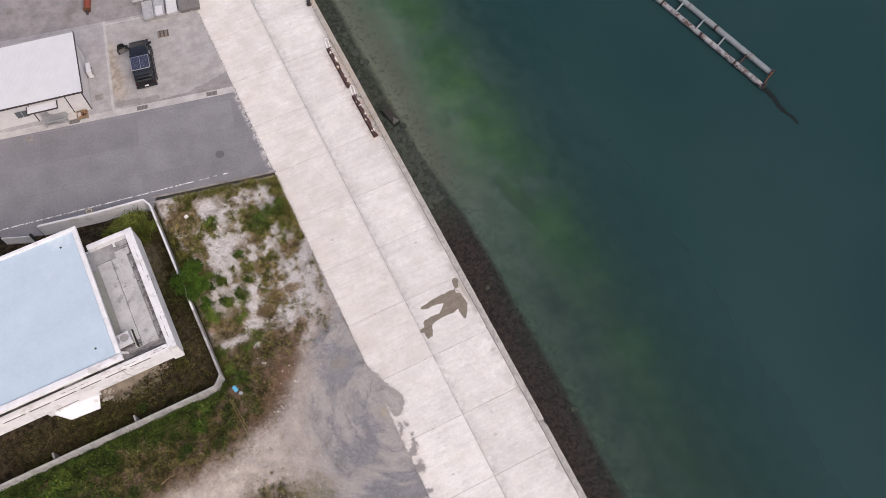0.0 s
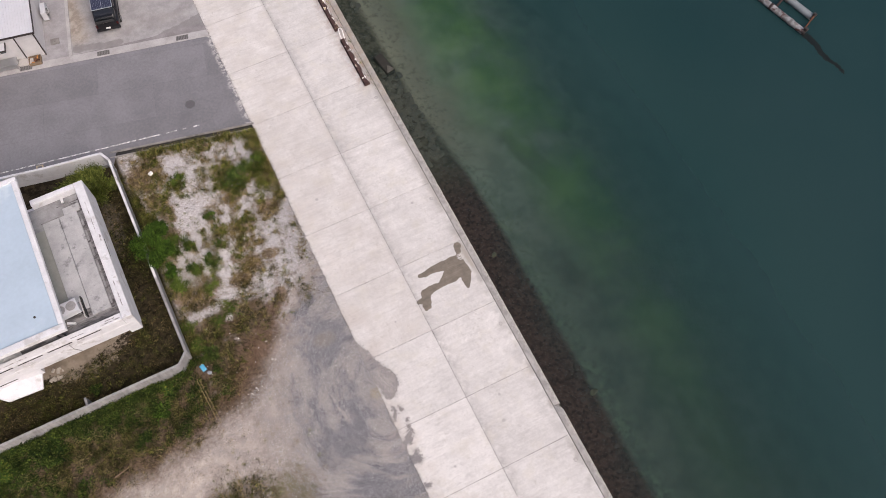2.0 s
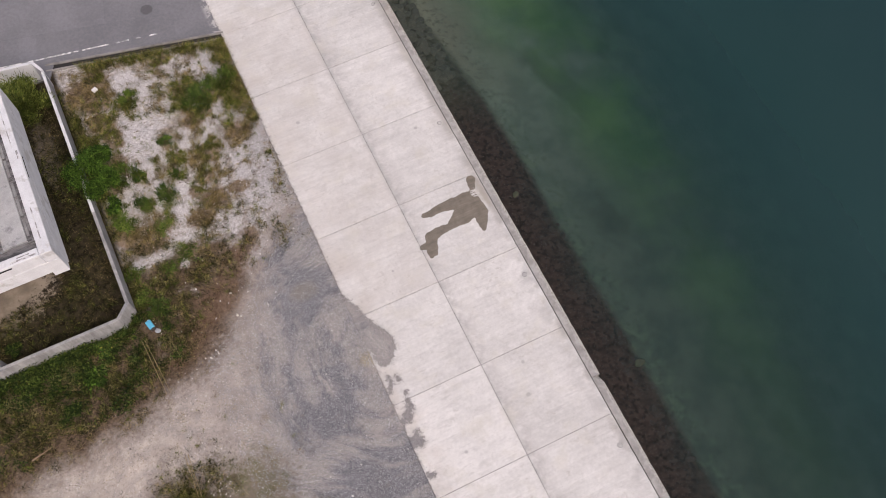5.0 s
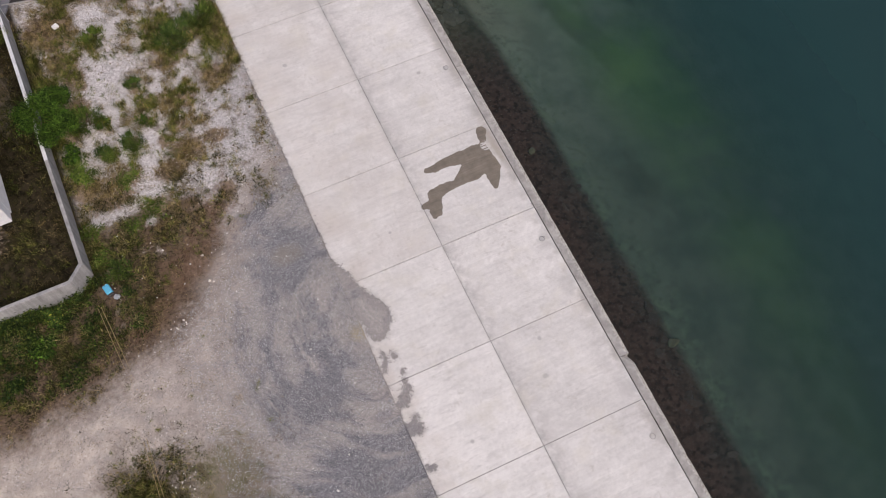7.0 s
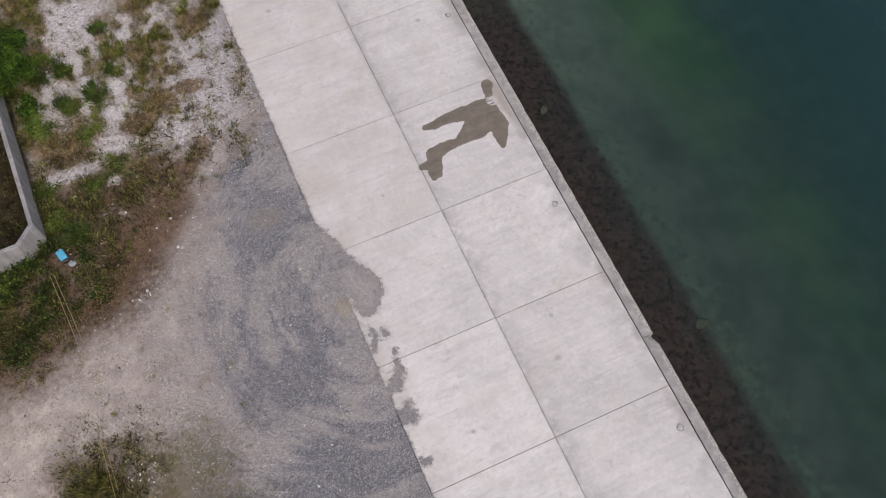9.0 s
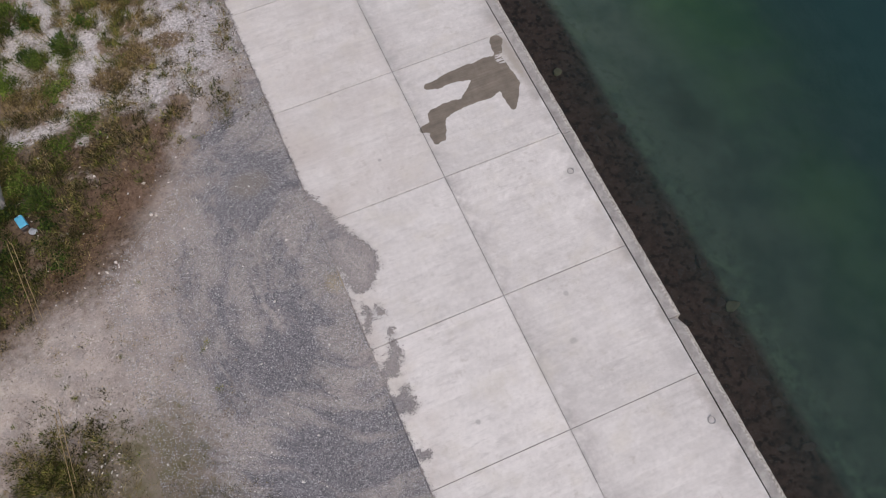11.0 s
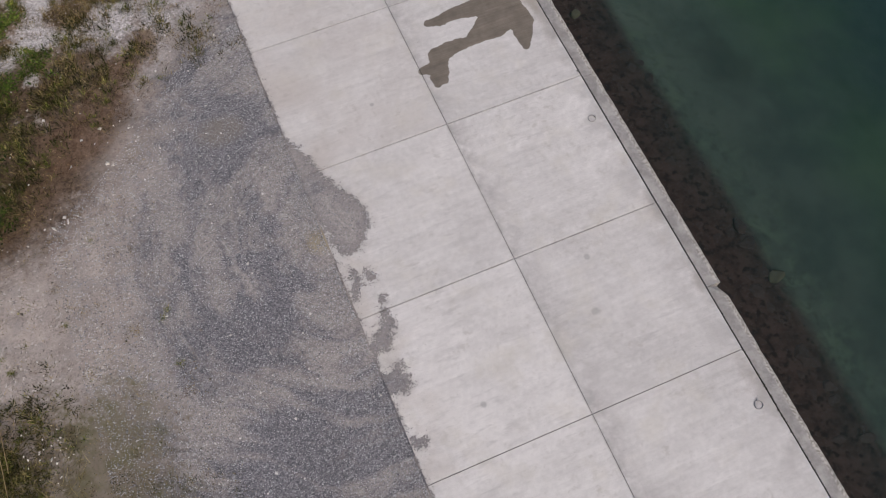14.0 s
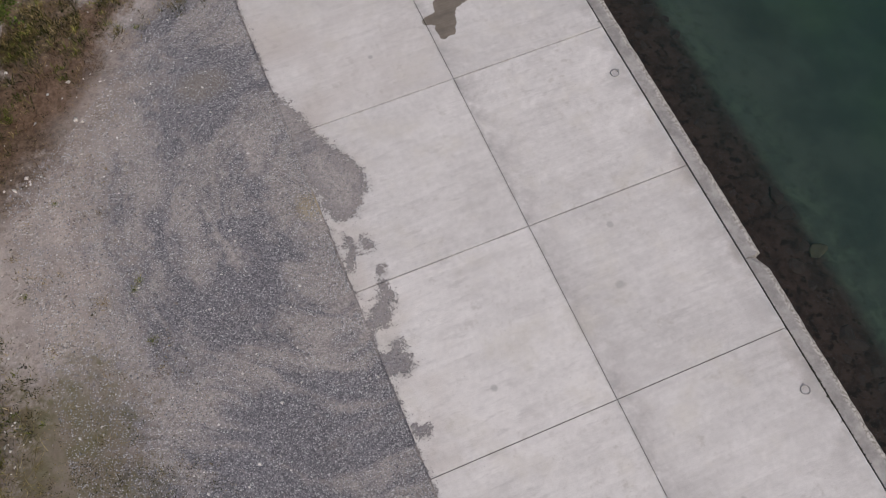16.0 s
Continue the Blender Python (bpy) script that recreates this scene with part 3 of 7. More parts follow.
def yard_concrete(name, a, b, stain):
    k = Mat(name, 0.88)
    c = k.mix(k.step(k.noise(0.9, 7, 0.7), 0.3, 0.7), a, b)
    c = k.mix(k.op("MULTIPLY", k.step(k.noise(0.35, 6, 0.7), 0.5, 0.68), 0.75), c, stain)
    c = k.scaled(c, k.step(k.noise(25, 4), 0.25, 0.75, 0.88, 1.1))
    return k.done(c, k.noise(30, 4), 0.006)


def water_material():
    k = Mat("harbour_water", 0.06)
    x, y, z = k.xyz()
    wob = k.op("MULTIPLY", k.op("SUBTRACT", k.noise(0.16, 4, 0.6), 0.5), 7.0)
    deep = k.mix(k.step(k.noise(0.05, 4, 0.5), 0.3, 0.7), (0.0105, 0.0345, 0.0365), (0.0165, 0.042, 0.043))
    deep = k.mix(k.step(x, 32.0, 17.0, 0.0, 0.35), deep, (0.021, 0.060, 0.052))
    k.put(k.b.inputs["Base Color"], deep)
    k.b.inputs["IOR"].default_value = 1.33
    ripple = k.op("ADD", k.noise(1.1, 3, 0.5, k.stretch(0.6, 1.6, 1, 0.5)), k.op("MULTIPLY", k.noise(5, 2), 0.25))
    bump = k.node("ShaderNodeBump")
    bump.inputs["Distance"].default_value, bump.inputs["Strength"].default_value = 0.02, 0.2
    k.put(bump.inputs["Height"], ripple)
    k.t.links.new(bump.outputs[0], k.b.inputs["Normal"])
    clear = k.node("ShaderNodeBsdfTransparent")
    clear.inputs[0].default_value = (0.86, 0.90, 0.87, 1)
    murk = k.along(k.op("ADD", x, k.op("MULTIPLY", wob, 0.5)), [(-10, 0.12), (6.5, 0.15), (8.5, 0.34), (11, 0.42), (15, 0.55), (18.5, 0.76), (24, 0.95), (40, 1.0)], 0.0, 1.0)
    mix = k.node("ShaderNodeMixShader")
    k.put(mix.inputs[0], murk)
    k.t.links.new(clear.outputs[0], mix.inputs[1])
    k.t.links.new(k.b.outputs[0], mix.inputs[2])
    k.t.links.new(mix.outputs[0], k.t.nodes["Material Output"].inputs[0])
    return k.m


def seabed_material():
    k = Mat("seabed", 0.95, spec=0.2)
    x, y, z = k.xyz()
    wob = k.op("MULTIPLY", k.op("SUBTRACT", k.noise(0.18, 5, 0.6), 0.5), 7.0)
    xw = k.op("ADD", x, wob)
    silt = k.mix(k.step(k.noise(0.7, 3, 0.55), 0.3, 0.7), (0.078, 0.10, 0.084), (0.118, 0.142, 0.118))
    weed = k.mix(k.step(k.noise(0.4, 3, 0.55), 0.3, 0.7), (0.05, 0.108, 0.030), (0.092, 0.168, 0.05))
    centre = k.along(y, [(-60, 12.0), (-13, 14.6), (-6, 16.0), (4, 15.9), (18, 15.0), (33, 14.4), (70, 13.0)], 0.0, 30.0)
    off = k.op("ABSOLUTE", k.op("SUBTRACT", k.op("ADD", x, k.op("MULTIPLY", wob, 0.35)), centre))
    g = k.op("MULTIPLY", k.op("MULTIPLY", k.step(off, k.step(y, 2.0, 16.0, 4.8, 6.4), 0.2), k.step(k.noise(0.16, 3, 0.55), 0.26, 0.62)), k.step(y, -16.0, 8.0, 0.3, 1.0))
    silt = k.mix(k.op("MULTIPLY", k.step(xw, 13.0, 8.5), k.step(y, 8.0, 16.0)), silt, (0.098, 0.095, 0.075))
    silt = k.scaled(silt, k.along(y, [(-30, 0.7), (-8, 0.8), (0, 0.95), (6, 1.3), (12, 1.85), (18, 2.25), (30, 2.4)], 0.0, 4.0))
    tuft = k.op("MULTIPLY", k.step(k.noise(2.7, 4, 0.62), 0.48, 0.68), k.step(x, 11.5, 7.6))
    silt = k.mix(k.op("MULTIPLY", tuft, 0.45), silt, (0.025, 0.032, 0.020))
    algae = k.op("MULTIPLY", k.op("MULTIPLY", k.step(k.noise(1.3, 5, 0.66), 0.47, 0.62), k.step(x, 10.6, 8.6)), k.step(y, 14.0, 6.0))
    silt = k.mix(k.op("MULTIPLY", algae, 0.7), silt, (0.125, 0.16, 0.115))
    drift = k.op("MULTIPLY", k.step(k.noise(0.28, 3, 0.55, k.stretch(1.0, 0.5, 1.0, 0.1)), 0.52, 0.66), k.step(x, 9.0, 12.0))
    silt = k.mix(k.op("MULTIPLY", drift, 0.6), silt, (0.045, 0.05, 0.038))
    weed = k.scaled(weed, k.along(y, [(-30, 0.75), (-8, 1.2), (4, 1.55), (14, 1.75), (22, 1.95), (34, 1.85)], 0.0, 3.0))
    c = k.mix(g, silt, weed)
    mud = k.mix(k.step(k.noise(4.0, 3, 0.6), 0.36, 0.5), (0.021, 0.012, 0.012), k.mix(k.step(k.noise(2.5, 3, 0.6), 0.35, 0.65), (0.038, 0.021, 0.020), (0.064, 0.038, 0.034)))
    c = k.mix(k.step(k.op("ADD", x, k.op("ADD", k.op("MULTIPLY", wob, 0.1), k.step(y, 9.0, 20.0, 0.0, 1.0))), 8.7, 7.9), c, k.mix(k.step(y, 8.0, 14.0), mud, k.mix(k.step(k.noise(3.0, 4, 0.6), 0.35, 0.65), (0.036, 0.035, 0.027), (0.078, 0.073, 0.057))))
    c = k.mix(k.step(xw, 18, 26), c, (0.05, 0.11, 0.092))
    return k.done(c, k.noise(3, 5), 0.03)


def rock_material(name, a, b, c):
    k = Mat(name, 0.85)
    n = k.noise(5, 6, 0.7)
    col = k.mix(k.step(n, 0.3, 0.7), a, b)
    col = k.mix(k.rand(), col, k.mix(k.step(n, 0.4, 0.6), c, a))
    return k.done(col, k.noise(12, 5), 0.03)


M_SLAB = slab_concrete()
M_KERB = yard_concrete("kerb_concrete", (0.36, 0.34, 0.325), (0.50, 0.475, 0.455), (0.25, 0.235, 0.22))
M_GRIMY = yard_concrete("grimy_kerb_concrete", (0.17, 0.16, 0.15), (0.30, 0.285, 0.27), (0.09, 0.08, 0.07))
M_GROUND = ground_material()
M_ROAD = asphalt("road_asphalt", (0.163, 0.161, 0.172), (0.216, 0.213, 0.227))
k = Mat("parking_concrete", 0.88)
c = k.mix(k.step(k.noise(0.9, 7, 0.7), 0.3, 0.7), (0.265, 0.255, 0.255), (0.385, 0.372, 0.37))
rag = k.op("MULTIPLY", k.op("SUBTRACT", k.noise(0.8, 6, 0.7), 0.5), 1.6)
flat = k.vec("MULTIPLY", k.pos, (1, 1, 0))
tan = k.step(k.op("ADD", k.capsule(-13.4, 38.5, -13.9, 33.4, 0.55, flat, 0.5), rag), 0.5, -0.3, 0.0, 0.8)
c = k.mix(tan, c, k.mix(k.step(k.noise(1.6, 5, 0.65), 0.4, 0.6), (0.25, 0.205, 0.16), (0.40, 0.35, 0.29)))
damp = k.capsule(-14.3, 32.3, -11.3, 31.5, 0.3, flat, 0.25)
damp = k.op("MINIMUM", damp, k.capsule(-8.2, 30.7, -4.9, 30.6, 0.2, flat, 0.75))
c = k.mix(k.step(k.op("ADD", damp, k.op("MULTIPLY", rag, 0.6)), 0.12, 0.0, 0.0, 0.6), c, (0.17, 0.16, 0.158))
c = k.mix(k.op("MULTIPLY", k.step(k.noise(0.35, 6, 0.7), 0.5, 0.68), 0.4), c, (0.22, 0.195, 0.175))
c = k.scaled(c, k.step(k.noise(25, 4), 0.25, 0.75, 0.88, 1.1))
M_PAD = k.done(c, k.noise(30, 4), 0.006)
M_YARD = yard_concrete("yard_asphalt", (0.19, 0.178, 0.182), (0.285, 0.268, 0.27), (0.15, 0.132, 0.12))
M_GUTTER = yard_concrete("gutter_concrete", (0.34, 0.325, 0.325), (0.46, 0.445, 0.44), (0.30, 0.28, 0.27))
M_APRON = yard_concrete("apron_concrete", (0.265, 0.255, 0.262), (0.37, 0.358, 0.365), (0.23, 0.215, 0.215))
M_WATER = water_material()
M_SEABED = seabed_material()
M_ROCK = rock_material("brown_rubble", (0.030, 0.016, 0.0145), (0.062, 0.037, 0.033), (0.046, 0.024, 0.022))
M_STONE = rock_material("grey_boulder", (0.060, 0.056, 0.046), (0.105, 0.099, 0.083), (0.078, 0.073, 0.061))
M_DARK = plain("dark_gap", (0.025, 0.023, 0.022), 0.9)
M_WHITE = plain("white_render", (0.69, 0.69, 0.712), 0.75, wear=0.2, grain=1.6, worn=(0.50, 0.488, 0.486))
M_BLUEROOF = plain("pale_blue_membrane", (0.43, 0.53, 0.62), 0.6, wear=0.10, grain=0.5, worn=(0.50, 0.585, 0.65))
M_ROOFDARK = yard_concrete("damp_roof_screed", (0.20, 0.20, 0.205), (0.33, 0.33, 0.335), (0.10, 0.10, 0.10))
M_TIN = plain("white_corrugated_metal", (0.58, 0.585, 0.615), 0.5, wear=0.08, grain=1.0)
k = Mat("block_wall_concrete", 0.88)
c = k.mix(k.step(k.noise(0.9, 7, 0.7), 0.3, 0.7), (0.25, 0.245, 0.245), (0.38, 0.37, 0.37))
c = k.scaled(c, k.step(k.noise(1.0, 4, 0.65, k.stretch(5.0, 5.0, 0.5)), 0.3, 0.7, 0.72, 1.14))
M_WALL = k.done(k.scaled(c, k.step(k.noise(25, 4), 0.25, 0.75, 0.88, 1.1)), k.noise(1.0, 4, 0.65, k.stretch(5.0, 5.0, 0.5)), 0.02)

# ---- water, seabed, ground ----
bm = bmesh.new()
bmesh.ops.create_grid(bm, x_segments=1, y_segments=1, size=1.0)
bmesh.ops.transform(bm, matrix=Matrix.Translation((402.6, 0, WATER)) @ Matrix.Diagonal((397.6, 500, 1, 1)), verts=bm.verts)
solid("water", bm, M_WATER, "calm dark teal harbour water, clear over the shallows", "water", "structure")


def bed_height(x, y):
    drop = np.interp(x, [4.0, 6.0, 8.0, 9.5, 16.0, 24.0, 60.0], [-2.25, -2.35, -2.7, -3.2, -3.9, -6.0, -9.0])
    return drop + 0.12 * noise.noise(Vector((x * 0.7, y * 0.7, 3.0)))


bm = bmesh.new()
xs = [4.9 + 0.6 * i for i in range(40)] + [30, 36, 44, 60, 120, 800]
ys = [-500, -120, -60] + [-40 + 0.8 * i for i in range(125)] + [80, 140, 500]
rows = [[bm.verts.new((x, y, bed_height(x, y))) for x in xs] for y in ys]
for r0, r1 in zip(rows, rows[1:]):
    for i in range(len(xs) - 1):
        bm.faces.new((r0[i], r0[i + 1], r1[i + 1], r1[i]))
smooth(solid("seabed", bm, M_SEABED, "silty seabed with a band of green weed", "seabed", "structure"))

bm = bmesh.new()
gx = [-500, -120, -60] + [-44 + 0.8 * i for i in range(49)] + [-5.3, -5.05, -4.93, -4.86, -4.8, -4.5, 4.9]
gy = [-500, -120, -60] + [-40 + 0.8 * i for i in range(125)] + [80, 140, 500]


def ground_height(x, y):
    heap = 0.083 * float(np.interp(y, [-6.2, -5.6, -5.2, -2.9, -2.1, 0.9, 1.9], [0.25, 0.9, 0.1, 0.15, 1.0, 1.0, 0.0])) * float(np.interp(x, [-6.2, -4.87, -4.8, -4.6], [0.0, 1.0, 1.0, 0.0]))
    if x > -5.2 or x < -50:
        return -0.09 + heap
    near = min(1.0, (-5.2 - x) / 1.5)
    return -0.05 + near * 0.09 * noise.noise(Vector((x * 0.35, y * 0.35, 7.0))) - 0.04 + heap


rows = [[bm.verts.new((x, y, ground_height(x, y))) for x in gx] for y in gy]
for r0, r1 in zip(rows, rows[1:]):
    for i in range(len(gx) - 1):
        bm.faces.new((r0[i], r0[i + 1], r1[i + 1], r1[i]))
smooth(solid("ground", bm, M_GROUND, "waste ground of pale sand, grey gravel and brown soil", "ground", "structure"))

# quay wall below the slabs
solid("quay_wall", box(EDGE_W + 0.02, 5.1, -300, 300, -4.5, -0.26), M_KERB, "weathered concrete quay wall down to the water", "quay wall", "structure")

# ---- road, gutter, parking and yard ----
road_m = pose(-4.8, 20.3, 0, 0, 0, -12.5)


def in_road(x, y, z=0.0):
    return road_m @ Vector((x, y, z))


def world_outline(pts):
    return [tuple(in_road(x, y).xy) for x, y in pts]


def cut_at_slabs(pts):
    """Outline of the road frame, cut off along the slabs' west edge."""
    c, s = math.cos(radians(-12.5)), math.sin(radians(-12.5))
    return [tuple(in_road((EDGE_W + 0.0 - -4.8 + y * s) / c if x is None else x, y).xy) for x, y in pts]


solid("road", prism(cut_at_slabs([(-60, 0.0), (None, 0.0), (None, 8.52), (-60, 8.52)]), -0.25, -0.008), M_ROAD, "worn grey asphalt road with patched strips", "road", "structure")
solid("gutter", prism(cut_at_slabs([(-60, 8.53), (None, 8.53), (None, 9.17), (-60, 9.17)]), -0.25, 0.012), M_GUTTER, "pale concrete gutter strip with covered drains", "gutter", "structure")
solid("parking_pad", prism(cut_at_slabs([(-12.3, 9.18), (None, 9.18), (None, 18.9), (-12.3, 18.9)]), -0.25, 0.0), M_PAD, "stained cracked concrete parking pad", "parking", "structure")
solid("asphalt_wedge", prism(cut_at_slabs([(-12.2, 9.19), (None, 9.19), (None, 9.9), (-4.5, 9.7), (-6.5, 9.45)]), -0.2, 0.005), M_YARD, "grey asphalt patch along the gutter", "pavement", "structure")
solid("pad_edge", prism(world_outline([(-12.56, 9.19), (-12.31, 9.19), (-12.31, 18.9), (-12.56, 18.9)]), -0.2, 0.02), M_GUTTER, "pale concrete edging between pad and apron", "kerb", "structure")
solid("pad_edge_north", prism(cut_at_slabs([(-12.3, 18.45), (None, 18.45), (None, 18.62), (-12.3, 18.62)]), -0.2, 0.05), M_GUTTER, "stained concrete edging along the pad", "kerb", "structure")
solid("shed_yard", prism(world_outline([(-60, 9.18), (-12.46, 9.18), (-12.46, 18.9), (-60, 18.9)]), -0.25, 0.004), M_APRON, "grey concrete apron round the shed", "pavement", "structure")
solid("north_yard", prism(cut_at_slabs([(-60, 18.92), (None, 18.92), (None, 40), (-60, 40)]), -0.25, -0.004), M_YARD, "faded pinkish asphalt of the yard", "yard", "structure")
M_GRATE = plain("dark_grating", (0.21, 0.2, 0.195), 0.7, 0.3)
for lx in (-4.0, -10.0, -15.8):
    grate = thing("drain_grate", "dark steel drain grating set in the gutter", "drain", in_road(lx, 8.85, 0.013), -12.5, "gutter drains")
    part("frame", box(-0.46, 0.46, -0.2, 0.2, 0.0, 0.012), plain("grating_frame", (0.11, 0.105, 0.10), 0.8), grate)
    for i in range(8):
        part("bar", box(-0.43 + i * 0.12, -0.37 + i * 0.12, -0.18, 0.18, 0.004, 0.03), M_GRATE, grate)
verge = [(-60.0, 35.0), (-23.5, 23.0), (-15.0, 21.35), (-14.4, 22.4), (-23.5, 24.9), (-60.0, 37.0)]
solid("road_verge", prism(verge, -0.25, -0.012), M_ROAD, "asphalt verge between road and compound wall", "road", "structure")
# worn white edge line, kerb and open drain along the lot
k = Mat("worn_white_line", 0.8)
M_LINE = k.done(k.mix(k.step(k.noise(3.0, 6, 0.7), 0.42, 0.56), (0.22, 0.22, 0.22), (0.72, 0.71, 0.70)), k.noise(30, 3), 0.004)
bm = bmesh.new()
for a, b in ((-60, -8.4), (-8.2, -6.6), (-6.2, -5.4), (-5.0, -4.7), (-4.2, -3.7)):
    add_box(bm, a + 4.2, b + 4.2, -0.05, 0.05, -0.02, -0.001, pose(-8.75, 21.87, 0, 0, 0, -10.0))
solid("edge_line", bm, M_LINE, "worn white edge line painted on the asphalt", "road marking", "structure")
solid("lot_kerb", box(-10.35, 0.15, -0.15, -0.02, -0.3, 0.02, 0.015, m=road_m), M_GRIMY, "low concrete kerb along the road", "kerb", "structure")
solid("open_drain", box(-10.35, 0.05, -0.44, -0.16, -0.3, -0.06, m=road_m), M_DARK, "narrow dark drain channel beside the kerb", "drain", "structure")
solid("drain_kerb", box(-10.35, -0.1, -0.56, -0.45, -0.3, -0.005, 0.015, m=road_m), M_GRIMY, "rough concrete edge of the drain", "kerb", "structure")

# ---- compound wall ----
WALL = [(-23.5, 23.05), (-19.2, 22.2), (-15.32, 21.62), (-14.98, 20.95), (-14.93, 11.0), (-14.87, 5.3), (-15.55, 4.64), (-60.0, 4.55)]
compound = thing("compound_wall", "weathered pale concrete block wall round the yard", "wall", kind="structure")
for i, (a, b) in enumerate(zip(WALL, WALL[1:])):
    a, b = Vector((*a, 0)), Vector((*b, 0))
    d = (b - a).normalized()
    n = max(1, round((b - a).length / 2.0))
    top = 1.5 if i < 3 else 1.3
    turn = math.degrees(math.atan2(d.y, d.x))
    for j in range(n):
        p, step = a + (b - a) * (j / n), (b - a).length / n
        if p.x < -42 and (a + (b - a) * ((j + 1) / n)).x < -42:
            continue
        part("panel", box(-0.004 if j else -0.07, step - 0.006 if j < n - 1 else step + 0.07, -0.07, 0.07, -0.3, top - 0.05 + 0.015 * random.random(), 0.012), M_WHITE if i < 3 else M_WALL, compound, at=pose(p.x, p.y, 0, 0, 0, turn))
        part("coping", box(0.0, step - 0.004, -0.085, 0.085, top - 0.03, top + 0.02, 0.012), M_WHITE if i < 4 else M_WALL, compound, at=pose(p.x, p.y, 0, 0, 0, turn))
        if i == 6 and j in (3, 6, 9):
            part("buttress", prism([(-0.07, 0.1), (0.07, 0.1), (0.07, 0.75), (-0.07, 0.75)], -0.2, top - 0.35, 0.01), M_WALL, compound, at=pose(p.x, p.y, 0, 0, 0, turn + 180))

gate = thing("yard_gate", "white sliding gate panel between dark posts by the road", "gate", (-25.3, 23.1, -0.1), -22)
part("panel", box(-1.3, 1.0, -0.04, 0.04, 0.15, 1.15, 0.01), M_WHITE, gate)
for x in (-1.4, 1.1):
    part("gate_post", box(x - 0.08, x + 0.08, -0.1, 0.1, 0.0, 1.45, 0.01), M_DARK, gate, "dark gate post")
part("rail", box(-1.3, 1.0, -0.06, 0.06, 0.02, 0.14, 0.01), M_WALL, gate)

valve = thing("valve_cover", "small rusty valve cover in a pale frame on the road", "manhole", (-19.75, 23.5, -0.008), -10)
part("frame", box(-0.26, 0.26, -0.18, 0.18, 0.0, 0.014, 0.004), plain("faded_yellow_paint", (0.5, 0.42, 0.28), 0.8, wear=0.4), valve)
part("lid", box(-0.16, 0.16, -0.1, 0.1, 0.006, 0.022, 0.003), M_GRATE, valve)

# ---- main building ----
house = thing("building", "white flat-roofed building with a pale blue roof and lower terrace", "building", (-19.7, 7.0, 0))


def hp(x, y):
    return x + 19.7, y - 7.0


def hbox(x0, x1, y0, y1, z0, z1, bev=0.02):
    (a, c), (b, d) = hp(x0, y0), hp(x1, y1)
    return box(a, b, c, d, z0, z1, bev)


M_TAN = yard_concrete("stained_base_render", (0.36, 0.325, 0.28), (0.46, 0.42, 0.37), (0.22, 0.19, 0.16))
WEST = -48.0
FACE = 6.8
# grime of the roof joints, used also as the balcony floor's shade
k = Mat("roof_grime_shade", 0.9)
M_GRIME_SHADE = k.done(k.mix(k.step(k.noise(2.2, 5, 0.65, k.stretch(0.5, 2.0, 1.0, 0.4)), 0.35, 0.65), (0.075, 0.07, 0.072), (0.25, 0.24, 0.24)), k.noise(20, 4), 0.01)
M_PIPE = plain("grey_plastic_pipe", (0.35, 0.35, 0.35), 0.5)
part("base_wall", hbox(WEST, -18.3, 9.5, 16.5, -0.3, 3.69, 0.0), M_TAN, house, "stained tan rendered base")
part("lower_wall", hbox(WEST, -16.32, 7.35, 16.9, 3.7, 5.3, 0.0), M_WHITE, house)
part("fascia", hbox(WEST, -16.32, FACE, 7.34, 4.3, 5.3), M_WHITE, house, "white rendered fascia, streaked with grime")
part("corner_pier", hbox(-17.05, -16.33, FACE + 0.01, 7.33, 3.9, 4.295, 0.01), M_WHITE, house)
part("terrace_roof", hbox(-20.2, -16.92, 8.0, 16.49, 5.31, 5.66, 0.0), M_ROOFDARK, house, "grey weathered roof screed")
# the eave's shade on this floor is put into its dark colour
part("balcony_floor", hbox(WEST, -16.92, 7.26, 7.99, 5.31, 5.58, 0.0), M_GRIME_SHADE, house, "stained balcony floor, coloured dark for the shade under the eave")
for nm, b in (("parapet", (-16.9, -16.32, FACE, 16.9)), ("parapet", (WEST, -16.91, FACE, 7.24)), ("parapet", (-19.7, -16.91, 16.5, 16.9))):
    part(nm, hbox(*b, 5.31, 6.2, 0.03), M_WHITE, house)
# slots under the parapet's cap
for i in range(10):
    x1 = -18.25 - i * 1.76
    part("slot", hbox(x1 - 1.46, x1, FACE - 0.012, FACE + 0.02, 5.95, 6.06, 0.0), M_DARK, house)
part("slot", hbox(-25.55, -23.95, FACE - 0.012, FACE + 0.02, 4.34, 4.42, 0.0), M_DARK, house)
part("slot", hbox(-16.34, -16.308, 11.1, 12.4, 5.95, 6.06, 0.0), M_DARK, house)
# a line of drips and chips on the cap
k = Mat("grime_streak", 0.9)
M_STREAK = k.done(k.mix(k.step(k.noise(3.0, 5, 0.65), 0.45, 0.55), (0.28, 0.27, 0.27), (0.60, 0.59, 0.595)))
for x0, x1, y0, y1 in ((-18.2, -17.0, FACE + 0.1, FACE + 0.19), (-17.9, -17.3, FACE + 0.25, FACE + 0.31), (-20.0, -19.2, FACE + 0.12, FACE + 0.17), (-16.66, -16.6, 7.6, 9.4), (-16.62, -16.57, 12.9, 15.3), (-16.5, -16.4, 12.2, 12.7), (-24.5, -22.6, FACE + 0.14, FACE + 0.2)):
    part("stain", hbox(x0, x1, y0, y1, 6.2, 6.204, 0.0), M_STREAK, house, "grime on the parapet's cap")
